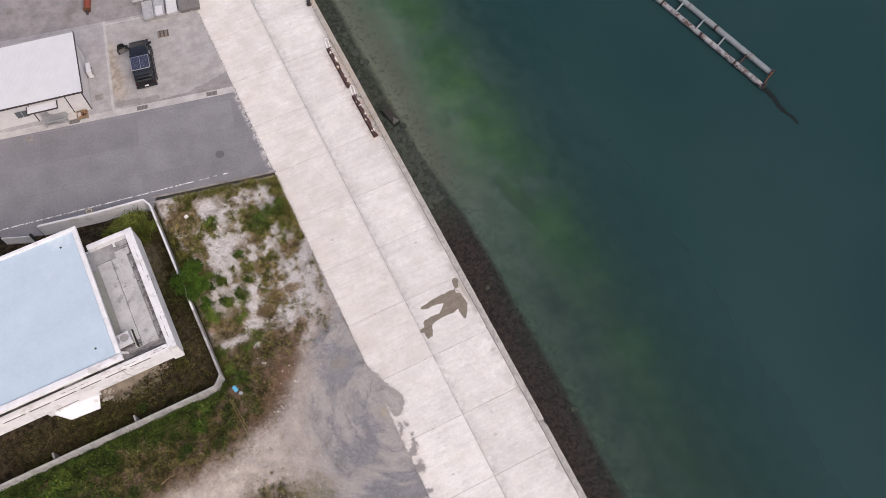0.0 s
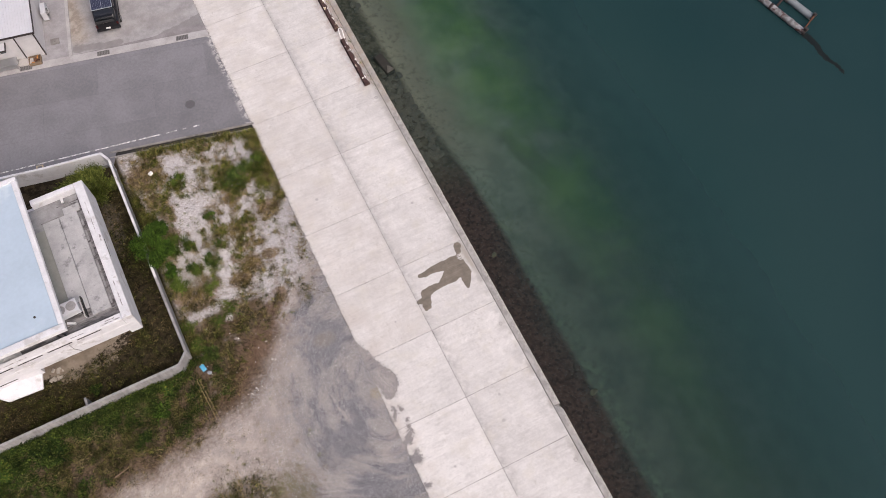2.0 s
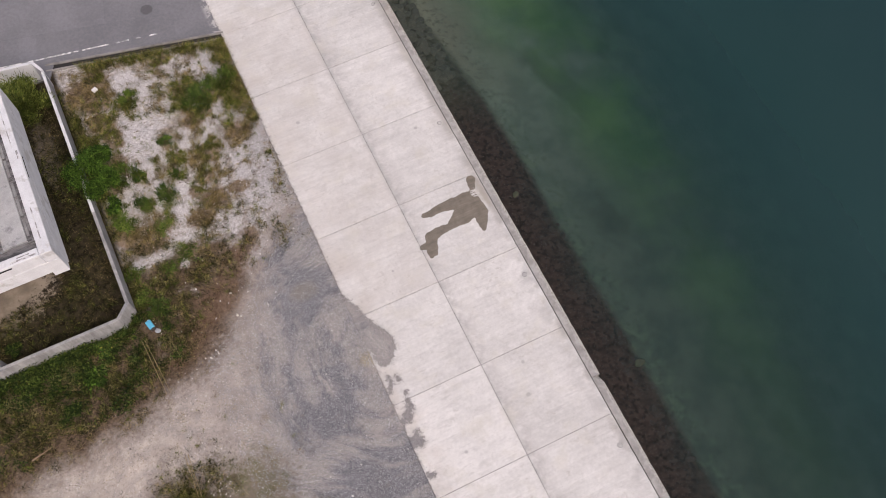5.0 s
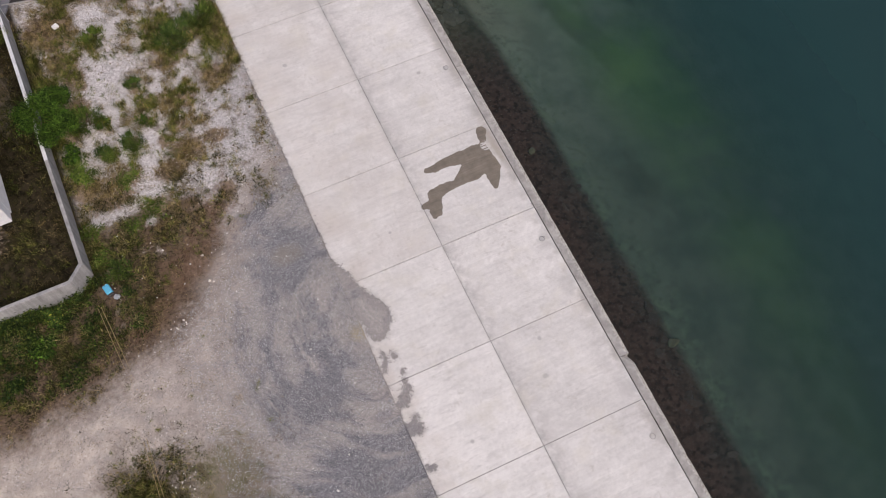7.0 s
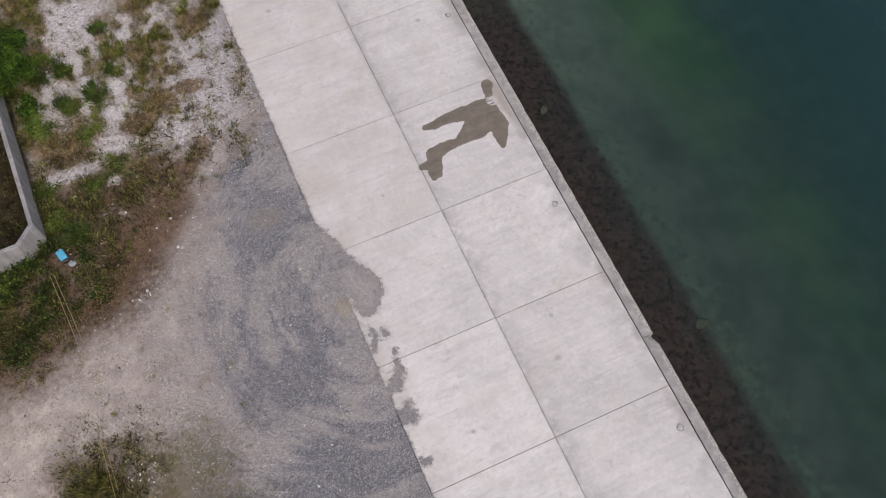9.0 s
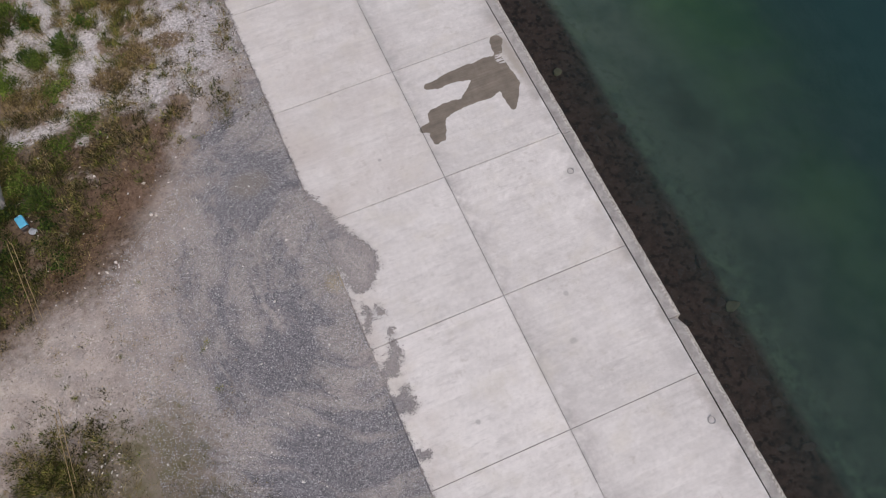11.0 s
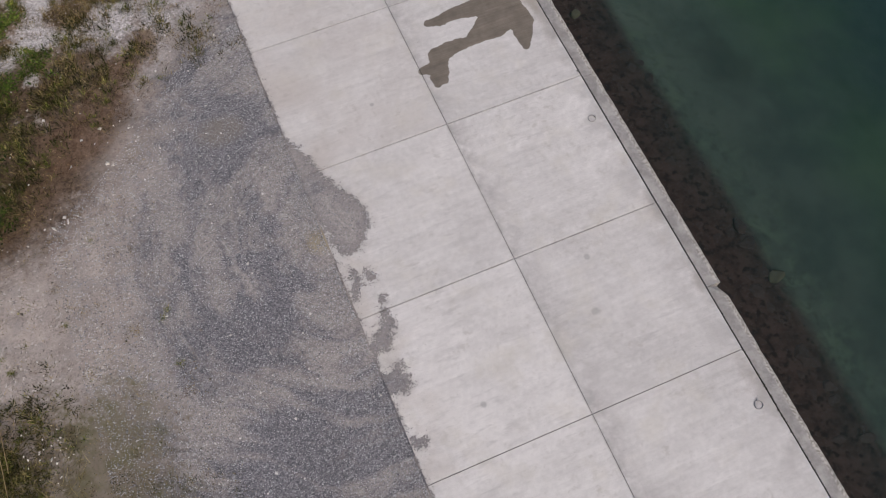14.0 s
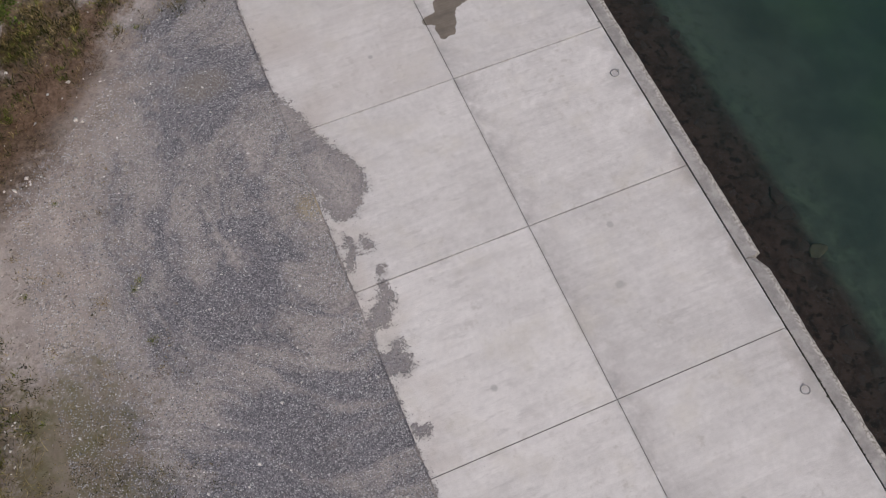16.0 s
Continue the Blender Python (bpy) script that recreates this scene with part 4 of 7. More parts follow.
# stains and upstands on the terrace
k = Mat("blotched_roof_screed", 0.88)
c = k.mix(k.step(k.noise(0.9, 6, 0.7), 0.3, 0.7), (0.33, 0.33, 0.335), (0.46, 0.46, 0.465))
c = k.mix(k.step(k.noise(1.7, 4, 0.62), 0.56, 0.68, 0.0, 0.75), c, (0.17, 0.17, 0.172))
M_SCREED = k.done(k.scaled(c, k.step(k.noise(25, 4), 0.25, 0.75, 0.88, 1.1)), k.noise(30, 4), 0.006)
part("upstand", hbox(-17.12, -16.93, 8.1, 15.3, 5.66, 5.76, 0.01), M_GRIME_SHADE, house, "grime-streaked upstand along the parapet")
part("walkway_slab", hbox(-18.44, -17.32, 8.02, 15.2, 5.665, 5.77, 0.012), M_SCREED, house)
part("walkway_slab", hbox(-19.5, -18.47, 8.6, 15.2, 5.665, 5.76, 0.012), M_SCREED, house)
part("walkway_slab", hbox(-18.1, -17.06, 15.21, 15.72, 5.665, 5.76, 0.012), M_SCREED, house)
M_SHEET = plain("dull_green_grey_felt", (0.27, 0.275, 0.25), 0.85, wear=0.2, grain=3)
part("felt_strip", hbox(-20.1, -19.52, 9.4, 14.8, 5.661, 5.675, 0.0), M_SHEET, house)
part("spout", hbox(-18.0, -17.85, 16.1, 16.48, 5.75, 5.85, 0.01), M_WHITE, house)
for b in ((-17.31, -17.13, 8.02, 15.2), (-17.05, -16.94, 15.4, 16.3), (-18.465, -18.445, 8.6, 15.2), (-19.6, -18.2, 15.25, 15.33), (-18.0, -17.2, 15.8, 15.9), (-20.1, -18.5, 8.05, 8.58), (-18.4, -17.0, 15.98, 16.04)):
    part("grime_line", hbox(*b, 5.661, 5.668, 0.0), M_GRIME_SHADE, house, "dark grime along the roof joints")
for i in range(6):
    part("gutter_cover", hbox(-17.29, -17.16, 8.3 + i * 1.15, 9.1 + i * 1.15 + 0.2 * (i % 2), 5.669, 5.7, 0.008), M_ROOFDARK, house, "grey cover over the roof gutter")
# upper storey and its roof
part("upper_wall", hbox(WEST, -20.3, 8.3, 17.0, 5.6, 8.0, 0.0), M_WHITE, house)
for x in (-22.2, -25.4, -29.0):
    part("balcony_door", hbox(x - 1.7, x, 8.26, 8.298, 5.6, 7.7, 0.0), M_DARK, house, "dark glazed balcony door")
part("upper_roof", hbox(WEST, -19.53, 6.6, 17.46, 7.98, 8.14, 0.02), M_WHITE, house)
part("roof_membrane", hbox(WEST, -19.86, 7.03, 17.16, 8.145, 8.18, 0.0), M_BLUEROOF, house, "pale blue waterproof roof membrane")
for b in ((WEST, -19.53, 6.6, 7.02), (-19.85, -19.53, 7.03, 17.15), (WEST, -19.53, 17.16, 17.46)):
    part("roof_edge", hbox(*b, 8.145, 8.32, 0.03), M_WHITE, house)
for x, y in ((-20.92, 16.3), (-20.95, 8.1)):
    a, b = hp(x, y)
    part("roof_drain", rod((a, b, 8.18), (a, b, 8.22), 0.07), M_DARK, house)
# hipped porch canopy under the fascia
bm = bmesh.new()
ring = [hp(x, y) for x, y in ((-25.95, 6.79), (-25.0, 5.95), (-22.95, 5.85), (-22.75, 6.79))]
low = [bm.verts.new((x, y, 3.62)) for x, y in ring]
eave = [bm.verts.new((x, y, 3.76)) for x, y in ring]
ridge = [bm.verts.new((*hp(x, 6.79), 4.02)) for x in (-25.85, -23.7)]
bm.faces.new(low[::-1])
for a, b in ((0, 1), (1, 2), (2, 3), (3, 0)):
    bm.faces.new((low[a], low[b], eave[b], eave[a]))
bm.faces.new((eave[0], eave[1], ridge[0]))
bm.faces.new((eave[1], eave[2], ridge[1], ridge[0]))
bm.faces.new((eave[2], eave[3], ridge[1]))
bm.faces.new((eave[3], eave[0], ridge[0], ridge[1]))
bmesh.ops.recalc_face_normals(bm, faces=bm.faces)
part("porch_beam", hbox(-26.2, -22.6, FACE, 7.33, 3.62, 4.295, 0.0), M_WHITE, house)
part("canopy", bm, M_WHITE, house, "white hipped porch canopy")
# thin pipe run down over the fascia
a, b = hp(-20.25, FACE - 0.03)
part("conduit", rod((a, b, 5.9), (a, b, 5.1), 0.025), M_PIPE, house)
part("conduit", rod((a, b, 5.1), (a + 0.25, b - 0.02, 4.5), 0.025), M_PIPE, house)
a, b = hp(-20.4, 7.45)
for dx in (-0.2, 0.12):
    part("rail_post", rod((a + dx, b, 5.58), (a + dx, b, 6.35), 0.05), M_DARK, house, "dark metal rail post")
part("screen_panel", hbox(-18.78, -18.72, 8.05, 9.35, 5.66, 6.1, 0.0), M_DARK, house, "dark narrow screen on the terrace")
part("screen_panel", hbox(-18.9, -18.84, 8.05, 9.3, 5.66, 5.95, 0.0), M_WHITE, house)
bundle = thing("folded_sheet", "crumpled light grey sheet lying on the balcony", "sheet", (-23.6, 7.6, 5.585), 8)
bm = bmesh.new()
bmesh.ops.create_grid(bm, x_segments=24, y_segments=8, size=0.5)
for v in bm.verts:
    v.co = Vector((v.co.x * 1.3, v.co.y * 0.55, 0.12 + 0.1 * noise.noise(v.co * 4) + 0.12 * math.cos(v.co.x * 3)))
bmesh.ops.solidify(bm, geom=bm.faces[:], thickness=0.02)
part("cloth", bm, plain("grey_sheet", (0.5, 0.5, 0.5), 0.7, wear=0.3), bundle)
rubble = random.Random(5)
for i in range(9):
    r = thing("mortar_lump", "broken lump of pale mortar beside the building", "rubble", (-22.9 + rubble.uniform(-0.5, 0.35), 8.1 + rubble.uniform(-0.45, 0.35), -0.07), rubble.uniform(0, 90), "mortar lumps")
    s = rubble.uniform(0.07, 0.17)
    part("lump", box(-s, s, -s * 0.6, s * 0.6, -0.05, s * 0.7, 0.03), M_TAN, r)


def air_conditioner(at, turn, group, label, size=1.0):
    ac = thing("air_conditioner", label, "air conditioner", at, turn, group)
    ac.scale = (size, size, size)
    white = M_TIN
    part("casing", box(-0.42, 0.42, -0.16, 0.16, 0.1, 0.78, 0.025, 2), white, ac)
    bm = bmesh.new()
    bmesh.ops.create_cone(bm, cap_ends=True, segments=24, radius1=0.26, radius2=0.26, depth=0.02, matrix=pose(-0.1, -0.168, 0.44, 90))
    part("fan_opening", bm, M_DARK, ac)
    for i in range(5):
        bm = bmesh.new()
        r = 0.06 + i * 0.05
        for j in range(24):
            a0, a1 = j * math.tau / 24, (j + 1) * math.tau / 24
            rod((-0.1 + r * math.cos(a0), -0.185, 0.44 + r * math.sin(a0)), (-0.1 + r * math.cos(a1), -0.185, 0.44 + r * math.sin(a1)), 0.006, sides=4, bm=bm)
        part("grille_ring", bm, M_PIPE, ac)
    for x in (-0.3, 0.3):
        part("foot", box(x - 0.03, x + 0.03, -0.2, 0.2, 0.0, 0.1), M_PIPE, ac)
    part("hose", rod((0.44, 0.05, 0.3), (0.62, 0.25, 0.02), 0.03, sides=8), white, ac)
    return ac


cooler = thing("rooftop_cooler", "white rooftop cooling unit with two round fans on top", "air conditioner", (-19.62, 8.75, 5.66), 3)
part("casing", box(-0.72, 0.68, -0.42, 0.42, 0.32, 0.82, 0.03, 2), M_TIN, cooler)
for x in (-0.36, 0.3):
    bm = bmesh.new()
    bmesh.ops.create_cone(bm, cap_ends=True, segments=28, radius1=0.31, radius2=0.31, depth=0.03, matrix=pose(x, 0, 0.83))
    fan = part("fan", bm, plain("fan_grille", (0.33, 0.32, 0.32), 0.6, wear=0.2), cooler, "grey round fan grille")
    for r in (0.1, 0.18, 0.26, 0.32):
        bm = bmesh.new()
        for n in range(24):
            a0, a1 = n * math.tau / 24, (n + 1) * math.tau / 24
            rod((x + r * math.cos(a0), r * math.sin(a0), 0.85), (x + r * math.cos(a1), r * math.sin(a1), 0.85), 0.008 if r < 0.3 else 0.018, sides=4, bm=bm)
        part("grille_ring", bm, M_TIN if r > 0.3 else M_PIPE, fan)
for x in (-0.66, 0.62):
    for y in (-0.36, 0.36):
        part("leg", box(x - 0.03, x + 0.03, y - 0.03, y + 0.03, 0.0, 0.315), M_DARK, cooler)
part("bracket", box(-0.05, 0.45, -0.75, -0.63, 0.0, 0.2, 0.01), M_WHITE, cooler, at=pose(0, 0, 0, 0, 0, -30))

# ---- quay ----
quay = thing("quay_pavement", "pale broom-finished concrete slabs of the quay", "pavement", kind="structure")


def slab_mesh(w, name):
    bm = box(-w / 2 + 0.007, w / 2 - 0.007, -SLAB / 2 + 0.009, SLAB / 2 - 0.009, -0.25, 0.0, 0.003)
    return mesh_of(name, bm, M_SLAB)


wide, narrow = slab_mesh(-EDGE_W, "slab"), slab_mesh(EDGE_E, "slab")
for i in range(-6, 12):
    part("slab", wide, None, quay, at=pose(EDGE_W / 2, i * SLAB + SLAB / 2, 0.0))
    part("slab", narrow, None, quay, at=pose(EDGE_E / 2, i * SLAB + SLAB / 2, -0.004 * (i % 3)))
solid("joint_bed", box(EDGE_W + 0.05, EDGE_E - 0.04, -30, 60, -0.255, -0.05), plain("joint_filler", (0.05, 0.047, 0.045), 0.9), "dark joint filler between the slabs", "joint", "structure")

# near-black strip filling the gap, in place of the shade deep inside it
solid("kerb_gap_shade", box(EDGE_E - 0.006, 4.7215, -30, 60, -0.3, -0.03), plain("gap_shadow", (0.02, 0.019, 0.018), 0.95), "near-black strip painting the shade of the gap along the coping", "joint", "structure")
kerb = thing("quay_kerb", "chipped concrete coping along the quay edge", "kerb", kind="structure")
k = Mat("coping_concrete", 0.9)
x, y, z = k.xyz()
edge = k.op("ADD", k.step(x, 4.78, 5.16), k.op("MULTIPLY", k.op("SUBTRACT", k.noise(3.5, 6, 0.7), 0.5), 0.9))
c = k.mix(k.step(k.noise(1.6, 6, 0.7), 0.3, 0.7), (0.24, 0.23, 0.218), (0.43, 0.412, 0.393))
c = k.mix(k.step(edge, 0.62, 0.92, 0.0, 0.9), c, k.mix(k.step(k.noise(14, 3), 0.4, 0.6), (0.24, 0.22, 0.19), (0.56, 0.53, 0.49)))
c = k.mix(k.op("MULTIPLY", k.step(y, 15.0, 20.0), k.step(k.noise(1.1, 5, 0.66), 0.36, 0.6, 0.1, 0.7)), c, (0.36, 0.30, 0.235))
M_COPING = k.done(c, k.op("ADD", k.noise(18, 5, 0.7), k.op("MULTIPLY", edge, 0.4)), 0.02)
joints = [-32, -24, -16, -8.0, -0.1, 8.6, 16.4, 24.5, 33, 41, 49, 60]
for n, (a, b) in enumerate(zip(joints, joints[1:])):
    bm = bmesh.new()
    steps = 90
    prof = [(4.722, -0.9), (4.722, 0.0), (5.12, 0.0), (5.19, -0.06), (5.19, -0.9)]
    lift = 0.012 + 0.012 * (n % 2)
    rings = []
    for s in range(steps + 1):
        yy = a + 0.012 + (b - a - 0.024) * s / steps
        chip = max(0.0, noise.noise(Vector((yy * 1.9, n, 0.0)))) * (0.12 if n < 3 else 0.06) + 0.04 * abs(noise.noise(Vector((yy * 7.0, n, 4.0)))) + random.random() * 0.012
        if n == 2:
            chip += 0.3 * max(0.0, 1 - (b - yy) / 0.45)
        ring = []
        for q, (px, pz) in enumerate(prof):
            if q == 2:
                px -= chip
            if q == 3:
                px -= chip * 0.35
                pz -= chip * 0.5
            ring.append(bm.verts.new((px, yy, pz + (lift if pz > -0.5 else 0))))
        rings.append(ring)
    for r0, r1 in zip(rings, rings[1:]):
        for q in range(len(prof) - 1):
            bm.faces.new((r0[q], r0[q + 1], r1[q + 1], r1[q]))
    bm.faces.new(rings[0])
    bm.faces.new(rings[-1][::-1])
    bmesh.ops.recalc_face_normals(bm, faces=bm.faces[:])
    part("coping_stone", bm, M_COPING, kerb)

# ---- shed ----
M_SHEDWALL = plain("pale_shed_panels", (0.60, 0.59, 0.595), 0.7, wear=0.15, grain=1.5)
M_TRIM = plain("dark_brown_trim", (0.035, 0.026, 0.024), 0.5)
M_PANE = plain("window_glass", (0.10, 0.115, 0.125), 0.08, wear=0.1)
M_ALU = plain("aluminium", (0.55, 0.55, 0.56), 0.4, 0.8, wear=0.1)
shed = thing("shed", "white prefab shed with a corrugated metal roof", "shed", (-16.45, 32.75, 0.0), -10.5)
part("wall", box(-13, -0.15, 0.15, 5.75, 0.0, 2.86, 0.01), M_SHEDWALL, shed)
roof_tilt = pose(0, -0.12, 2.935, math.degrees(math.atan(0.0443)))
sheet = part("roof", box(-13.2, 0.02, 0.0, 6.09, -0.012, 0.012), M_TIN, shed, "white ribbed metal roof", at=roof_tilt)
rib = mesh_of("rib", box(-0.035, 0.035, 0.0, 6.2, 0.0125, 0.04, 0.004), M_TIN)
part("eave_trim", box(-13.2, 0.02, 6.095, 6.17, -0.1, 0.0, 0.004), M_TRIM, sheet, "dark trim under the rib ends")
for i in range(66):
    part("rib", rib, None, sheet, at=pose(-13.1 + i * 0.2, 0, 0))
part("fascia", box(-13.2, 0.06, -0.17, -0.122, 2.78, 2.96, 0.006), M_TRIM, shed, "dark brown fascia")
bm = box(0.03, 0.08, -0.12, 5.98, -0.1, 0.09, 0.006)
for v in bm.verts:
    v.co.z += 2.88 + (v.co.y + 0.12) * 0.0443
part("fascia", bm, M_TRIM, shed, "dark brown fascia")
for x in (-0.16, -4.6):
    part("corner_post", box(x - 0.04, x + 0.04, 0.09, 0.17, 0.0, 2.8), M_TRIM, shed)
for x0, x1, z0, z1 in ((-6.0, -4.9, 1.0, 1.9), (-3.5, -2.6, 1.1, 1.9), (-9.5, -7.5, 1.0, 2.0)):
    win = part("window", box(x0, x1, 0.1, 0.15, z0, z1, 0.005), M_ALU, shed, "aluminium sliding window")
    part("pane", box(x0 + 0.05, (x0 + x1) / 2 - 0.02, 0.085, 0.105, z0 + 0.05, z1 - 0.05), M_PANE, win)
    part("pane", box((x0 + x1) / 2 + 0.02, x1 - 0.05, 0.09, 0.108, z0 + 0.05, z1 - 0.05), M_PANE, win)
awn = part("awning", box(-4.75, -2.35, -0.62, 0.1, 2.2, 2.25, 0.01), M_TIN, shed, "white awning with dark edges")
part("edge_trim", box(-4.82, -2.28, -0.68, -0.625, 2.14, 2.27, 0.006), M_TRIM, awn)
part("edge_trim", box(-4.82, -4.755, -0.62, 0.1, 2.14, 2.27, 0.006), M_TRIM, awn)
part("edge_trim", box(-2.345, -2.28, -0.62, 0.1, 2.14, 2.27, 0.006), M_TRIM, awn)
door = part("door", box(-4.3, -3.55, 0.09, 0.148, 0.12, 2.1, 0.008), M_ALU, shed, "aluminium shed door")
part("handle", rod((-3.65, 0.06, 1.0), (-3.65, 0.06, 1.15), 0.015, sides=8), M_TRIM, door)
part("step", box(-2.9, -1.1, -0.55, 0.1, 0.0, 0.16, 0.02), M_KERB, shed, "concrete step")
part("meter_box", box(-4.7, -4.45, 0.02, 0.148, 1.25, 1.55, 0.01), M_TRIM, shed)
part("downpipe", rod((-1.55, 0.05, 0.05), (-1.55, 0.05, 2.8), 0.04), M_TRIM, shed)
ac_at = shed.matrix_basis @ Vector((0.27, 3.75, 0.03))
air_conditioner(ac_at, 79.5, "shed air conditioner", "white outdoor air conditioner beside the shed wall", 1.25)
bench_at = shed.matrix_basis @ Vector((-3.1, -0.45, 0.0))
bench = thing("workbench", "grey metal workbench against the shed wall", "workbench", bench_at, -10.5)
part("top", box(-1.0, 1.0, -0.35, 0.35, 0.72, 0.77, 0.01), M_ALU, bench)
for x in (-0.93, 0.93):
    for y in (-0.28, 0.28):
        part("leg", box(x - 0.03, x + 0.03, y - 0.03, y + 0.03, 0.0, 0.715), M_ALU, bench)
part("shelf", box(-0.9, 0.9, -0.3, 0.3, 0.25, 0.28, 0.005), M_ALU, bench)
M_RUST = plain("rusty_steel", (0.16, 0.065, 0.035), 0.85, 0.2, wear=0.5, grain=3, worn=(0.055, 0.03, 0.025))
M_WOOD = plain("weathered_wood", (0.24, 0.17, 0.11), 0.85, wear=0.4, grain=4)
box_at = shed.matrix_basis @ Vector((-0.95, -0.35, 0.01))
crate = thing("wooden_crate", "orange-brown rusty crate of scrap by the shed", "crate", box_at, -10.5)
for a, b, c, d in ((-0.45, 0.45, -0.35, -0.31), (-0.45, 0.45, 0.31, 0.35), (-0.45, -0.41, -0.305, 0.305), (0.41, 0.45, -0.305, 0.305)):
    part("board", box(a, b, c, d, 0.0, 0.32, 0.006), M_WOOD, crate)
part("base", box(-0.4, 0.4, -0.3, 0.3, 0.01, 0.04), M_WOOD, crate)
for i in range(7):
    part("scrap", box(-0.12, 0.12, -0.04, 0.04, -0.03, 0.03, 0.008), M_RUST if i % 3 else plain("orange_scrap", (0.45, 0.2, 0.06)), crate, at=pose(random.uniform(-0.25, 0.25), random.uniform(-0.2, 0.2), 0.12 + 0.035 * i, random.uniform(-20, 20), 0, random.uniform(0, 180)))
cov_at = shed.matrix_basis @ Vector((0.6, 1.15, 0.006))
cover = thing("manhole_cover", "grey concrete inspection cover in the apron", "manhole", cov_at, -10.5)
part("lid", box(-0.33, 0.33, -0.28, 0.28, 0.0, 0.05, 0.01), M_GRIMY, cover)
part("lid_handle", rod((-0.08, 0, 0.055), (0.08, 0, 0.055), 0.01, sides=6), M_TRIM, cover)
sq = shed.matrix_basis @ Vector((-3.0, -1.15, 0.0))
copy_thing(cover, pose(sq.x - 2.6, sq.y + 0.2, 0.006, 0, 0, -10.5))

# ---- car ----
M_CAR = plain("black_car_paint", (0.008, 0.008, 0.010), 0.3, wear=0.15, grain=2)
M_TYRE = plain("tyre_rubber", (0.018, 0.018, 0.018), 0.9)
M_RIM = plain("grey_wheel_rim", (0.2, 0.2, 0.21), 0.35, 0.8)
M_GLASSD = plain("tinted_car_glass", (0.012, 0.014, 0.016), 0.05, wear=0.05)
M_LAMPRED = plain("red_tail_lamp", (0.06, 0.006, 0.006), 0.25)
M_PLATE = plain("white_plate", (0.7, 0.7, 0.7), 0.5)
M_CELL = plain("solar_cells", (0.045, 0.05, 0.085), 0.3, 0.1, wear=0.2, grain=6)
M_TUBLINE = plain("grey_lining", (0.16, 0.155, 0.15), 0.8)
car = thing("car", "black van with a roof solar panel and one front door open", "car", (-11.1, 35.0, 0.0), -10)


def loft(sections, bevel=0.03):
    """A hull through rectangles: (z, x half width, y back, y front)."""
    bm = bmesh.new()
    rings = []
    for z, w, b, f in sections:
        rings.append([bm.verts.new(c) for c in ((-w, b, z), (w, b, z), (w, f, z), (-w, f, z))])
    for r0, r1 in zip(rings, rings[1:]):
        for i in range(4):
            bm.faces.new((r0[i], r0[(i + 1) % 4], r1[(i + 1) % 4], r1[i]))
    bm.faces.new(rings[0][::-1])
    bm.faces.new(rings[-1])
    bmesh.ops.recalc_face_normals(bm, faces=bm.faces[:])
    if bevel:
        bmesh.ops.bevel(bm, geom=bm.edges[:], offset=bevel, segments=2, affect="EDGES", profile=0.6)
    return bm


def hull(sections, power=3.2, n=24):
    """A rounded shell along y through sections of (y, half width, z low, z high)."""
    bm = bmesh.new()
    rings = []
    for y, w, z0, z1 in sections:
        ring = []
        for i in range(n):
            a = i * math.tau / n
            ca, sa = math.cos(a), math.sin(a)
            ring.append(bm.verts.new((w * math.copysign(abs(ca) ** (2 / power), ca), y, (z0 + z1) / 2 + (z1 - z0) / 2 * math.copysign(abs(sa) ** (2 / power), sa))))
        rings.append(ring)
    for r0, r1 in zip(rings, rings[1:]):
        for i in range(n):
            bm.faces.new((r0[i], r0[(i + 1) % n], r1[(i + 1) % n], r1[i]))
    bm.faces.new(rings[0])
    bm.faces.new(rings[-1][::-1])
    bmesh.ops.recalc_face_normals(bm, faces=bm.faces[:])
    return bm


smooth(part("body", hull([(-2.38, 0.74, 0.46, 0.88), (-2.32, 0.85, 0.38, 1.02), (-1.9, 0.91, 0.33, 1.1), (0.0, 0.92, 0.32, 1.1), (1.3, 0.91, 0.33, 1.12), (1.9, 0.88, 0.35, 1.06), (2.22, 0.82, 0.38, 0.96), (2.36, 0.66, 0.45, 0.8)], 4.5), M_CAR, car), 50)
smooth(part("cabin", hull([(-2.28, 0.72, 0.92, 1.2), (-2.16, 0.79, 0.92, 1.56), (-1.85, 0.81, 0.92, 1.76), (0.5, 0.81, 0.92, 1.8), (0.95, 0.79, 0.92, 1.7), (1.5, 0.77, 0.92, 1.36), (1.95, 0.7, 0.92, 1.1)], 4.0), M_GLASSD, car, "tinted windows round the cabin"), 50)
# black paint lifted towards blue on the roof for the sky's reflection
smooth(part("roof", hull([(-2.12, 0.66, 1.6, 1.7), (-1.9, 0.73, 1.66, 1.83), (-1.0, 0.755, 1.7, 1.87), (0.4, 0.75, 1.7, 1.87), (0.95, 0.7, 1.62, 1.77), (1.12, 0.62, 1.58, 1.68)], 3.5), plain("roof_paint_sky_tint", (0.014, 0.016, 0.021), 0.22, wear=0.2, grain=3), car), 50)
part("hatch_spoiler", box(-0.66, 0.66, -2.24, -2.0, 1.66, 1.74, 0.03, 2), M_CAR, car)
# small silvery block just inside the side window
part("side_window_block", box(0.5, 0.72, 0.35, 0.75, 1.1, 1.2, 0.04, 2), M_ALU, car, "pale silvery block behind the side window", at=pose(0.14, 0.0, 0.1))
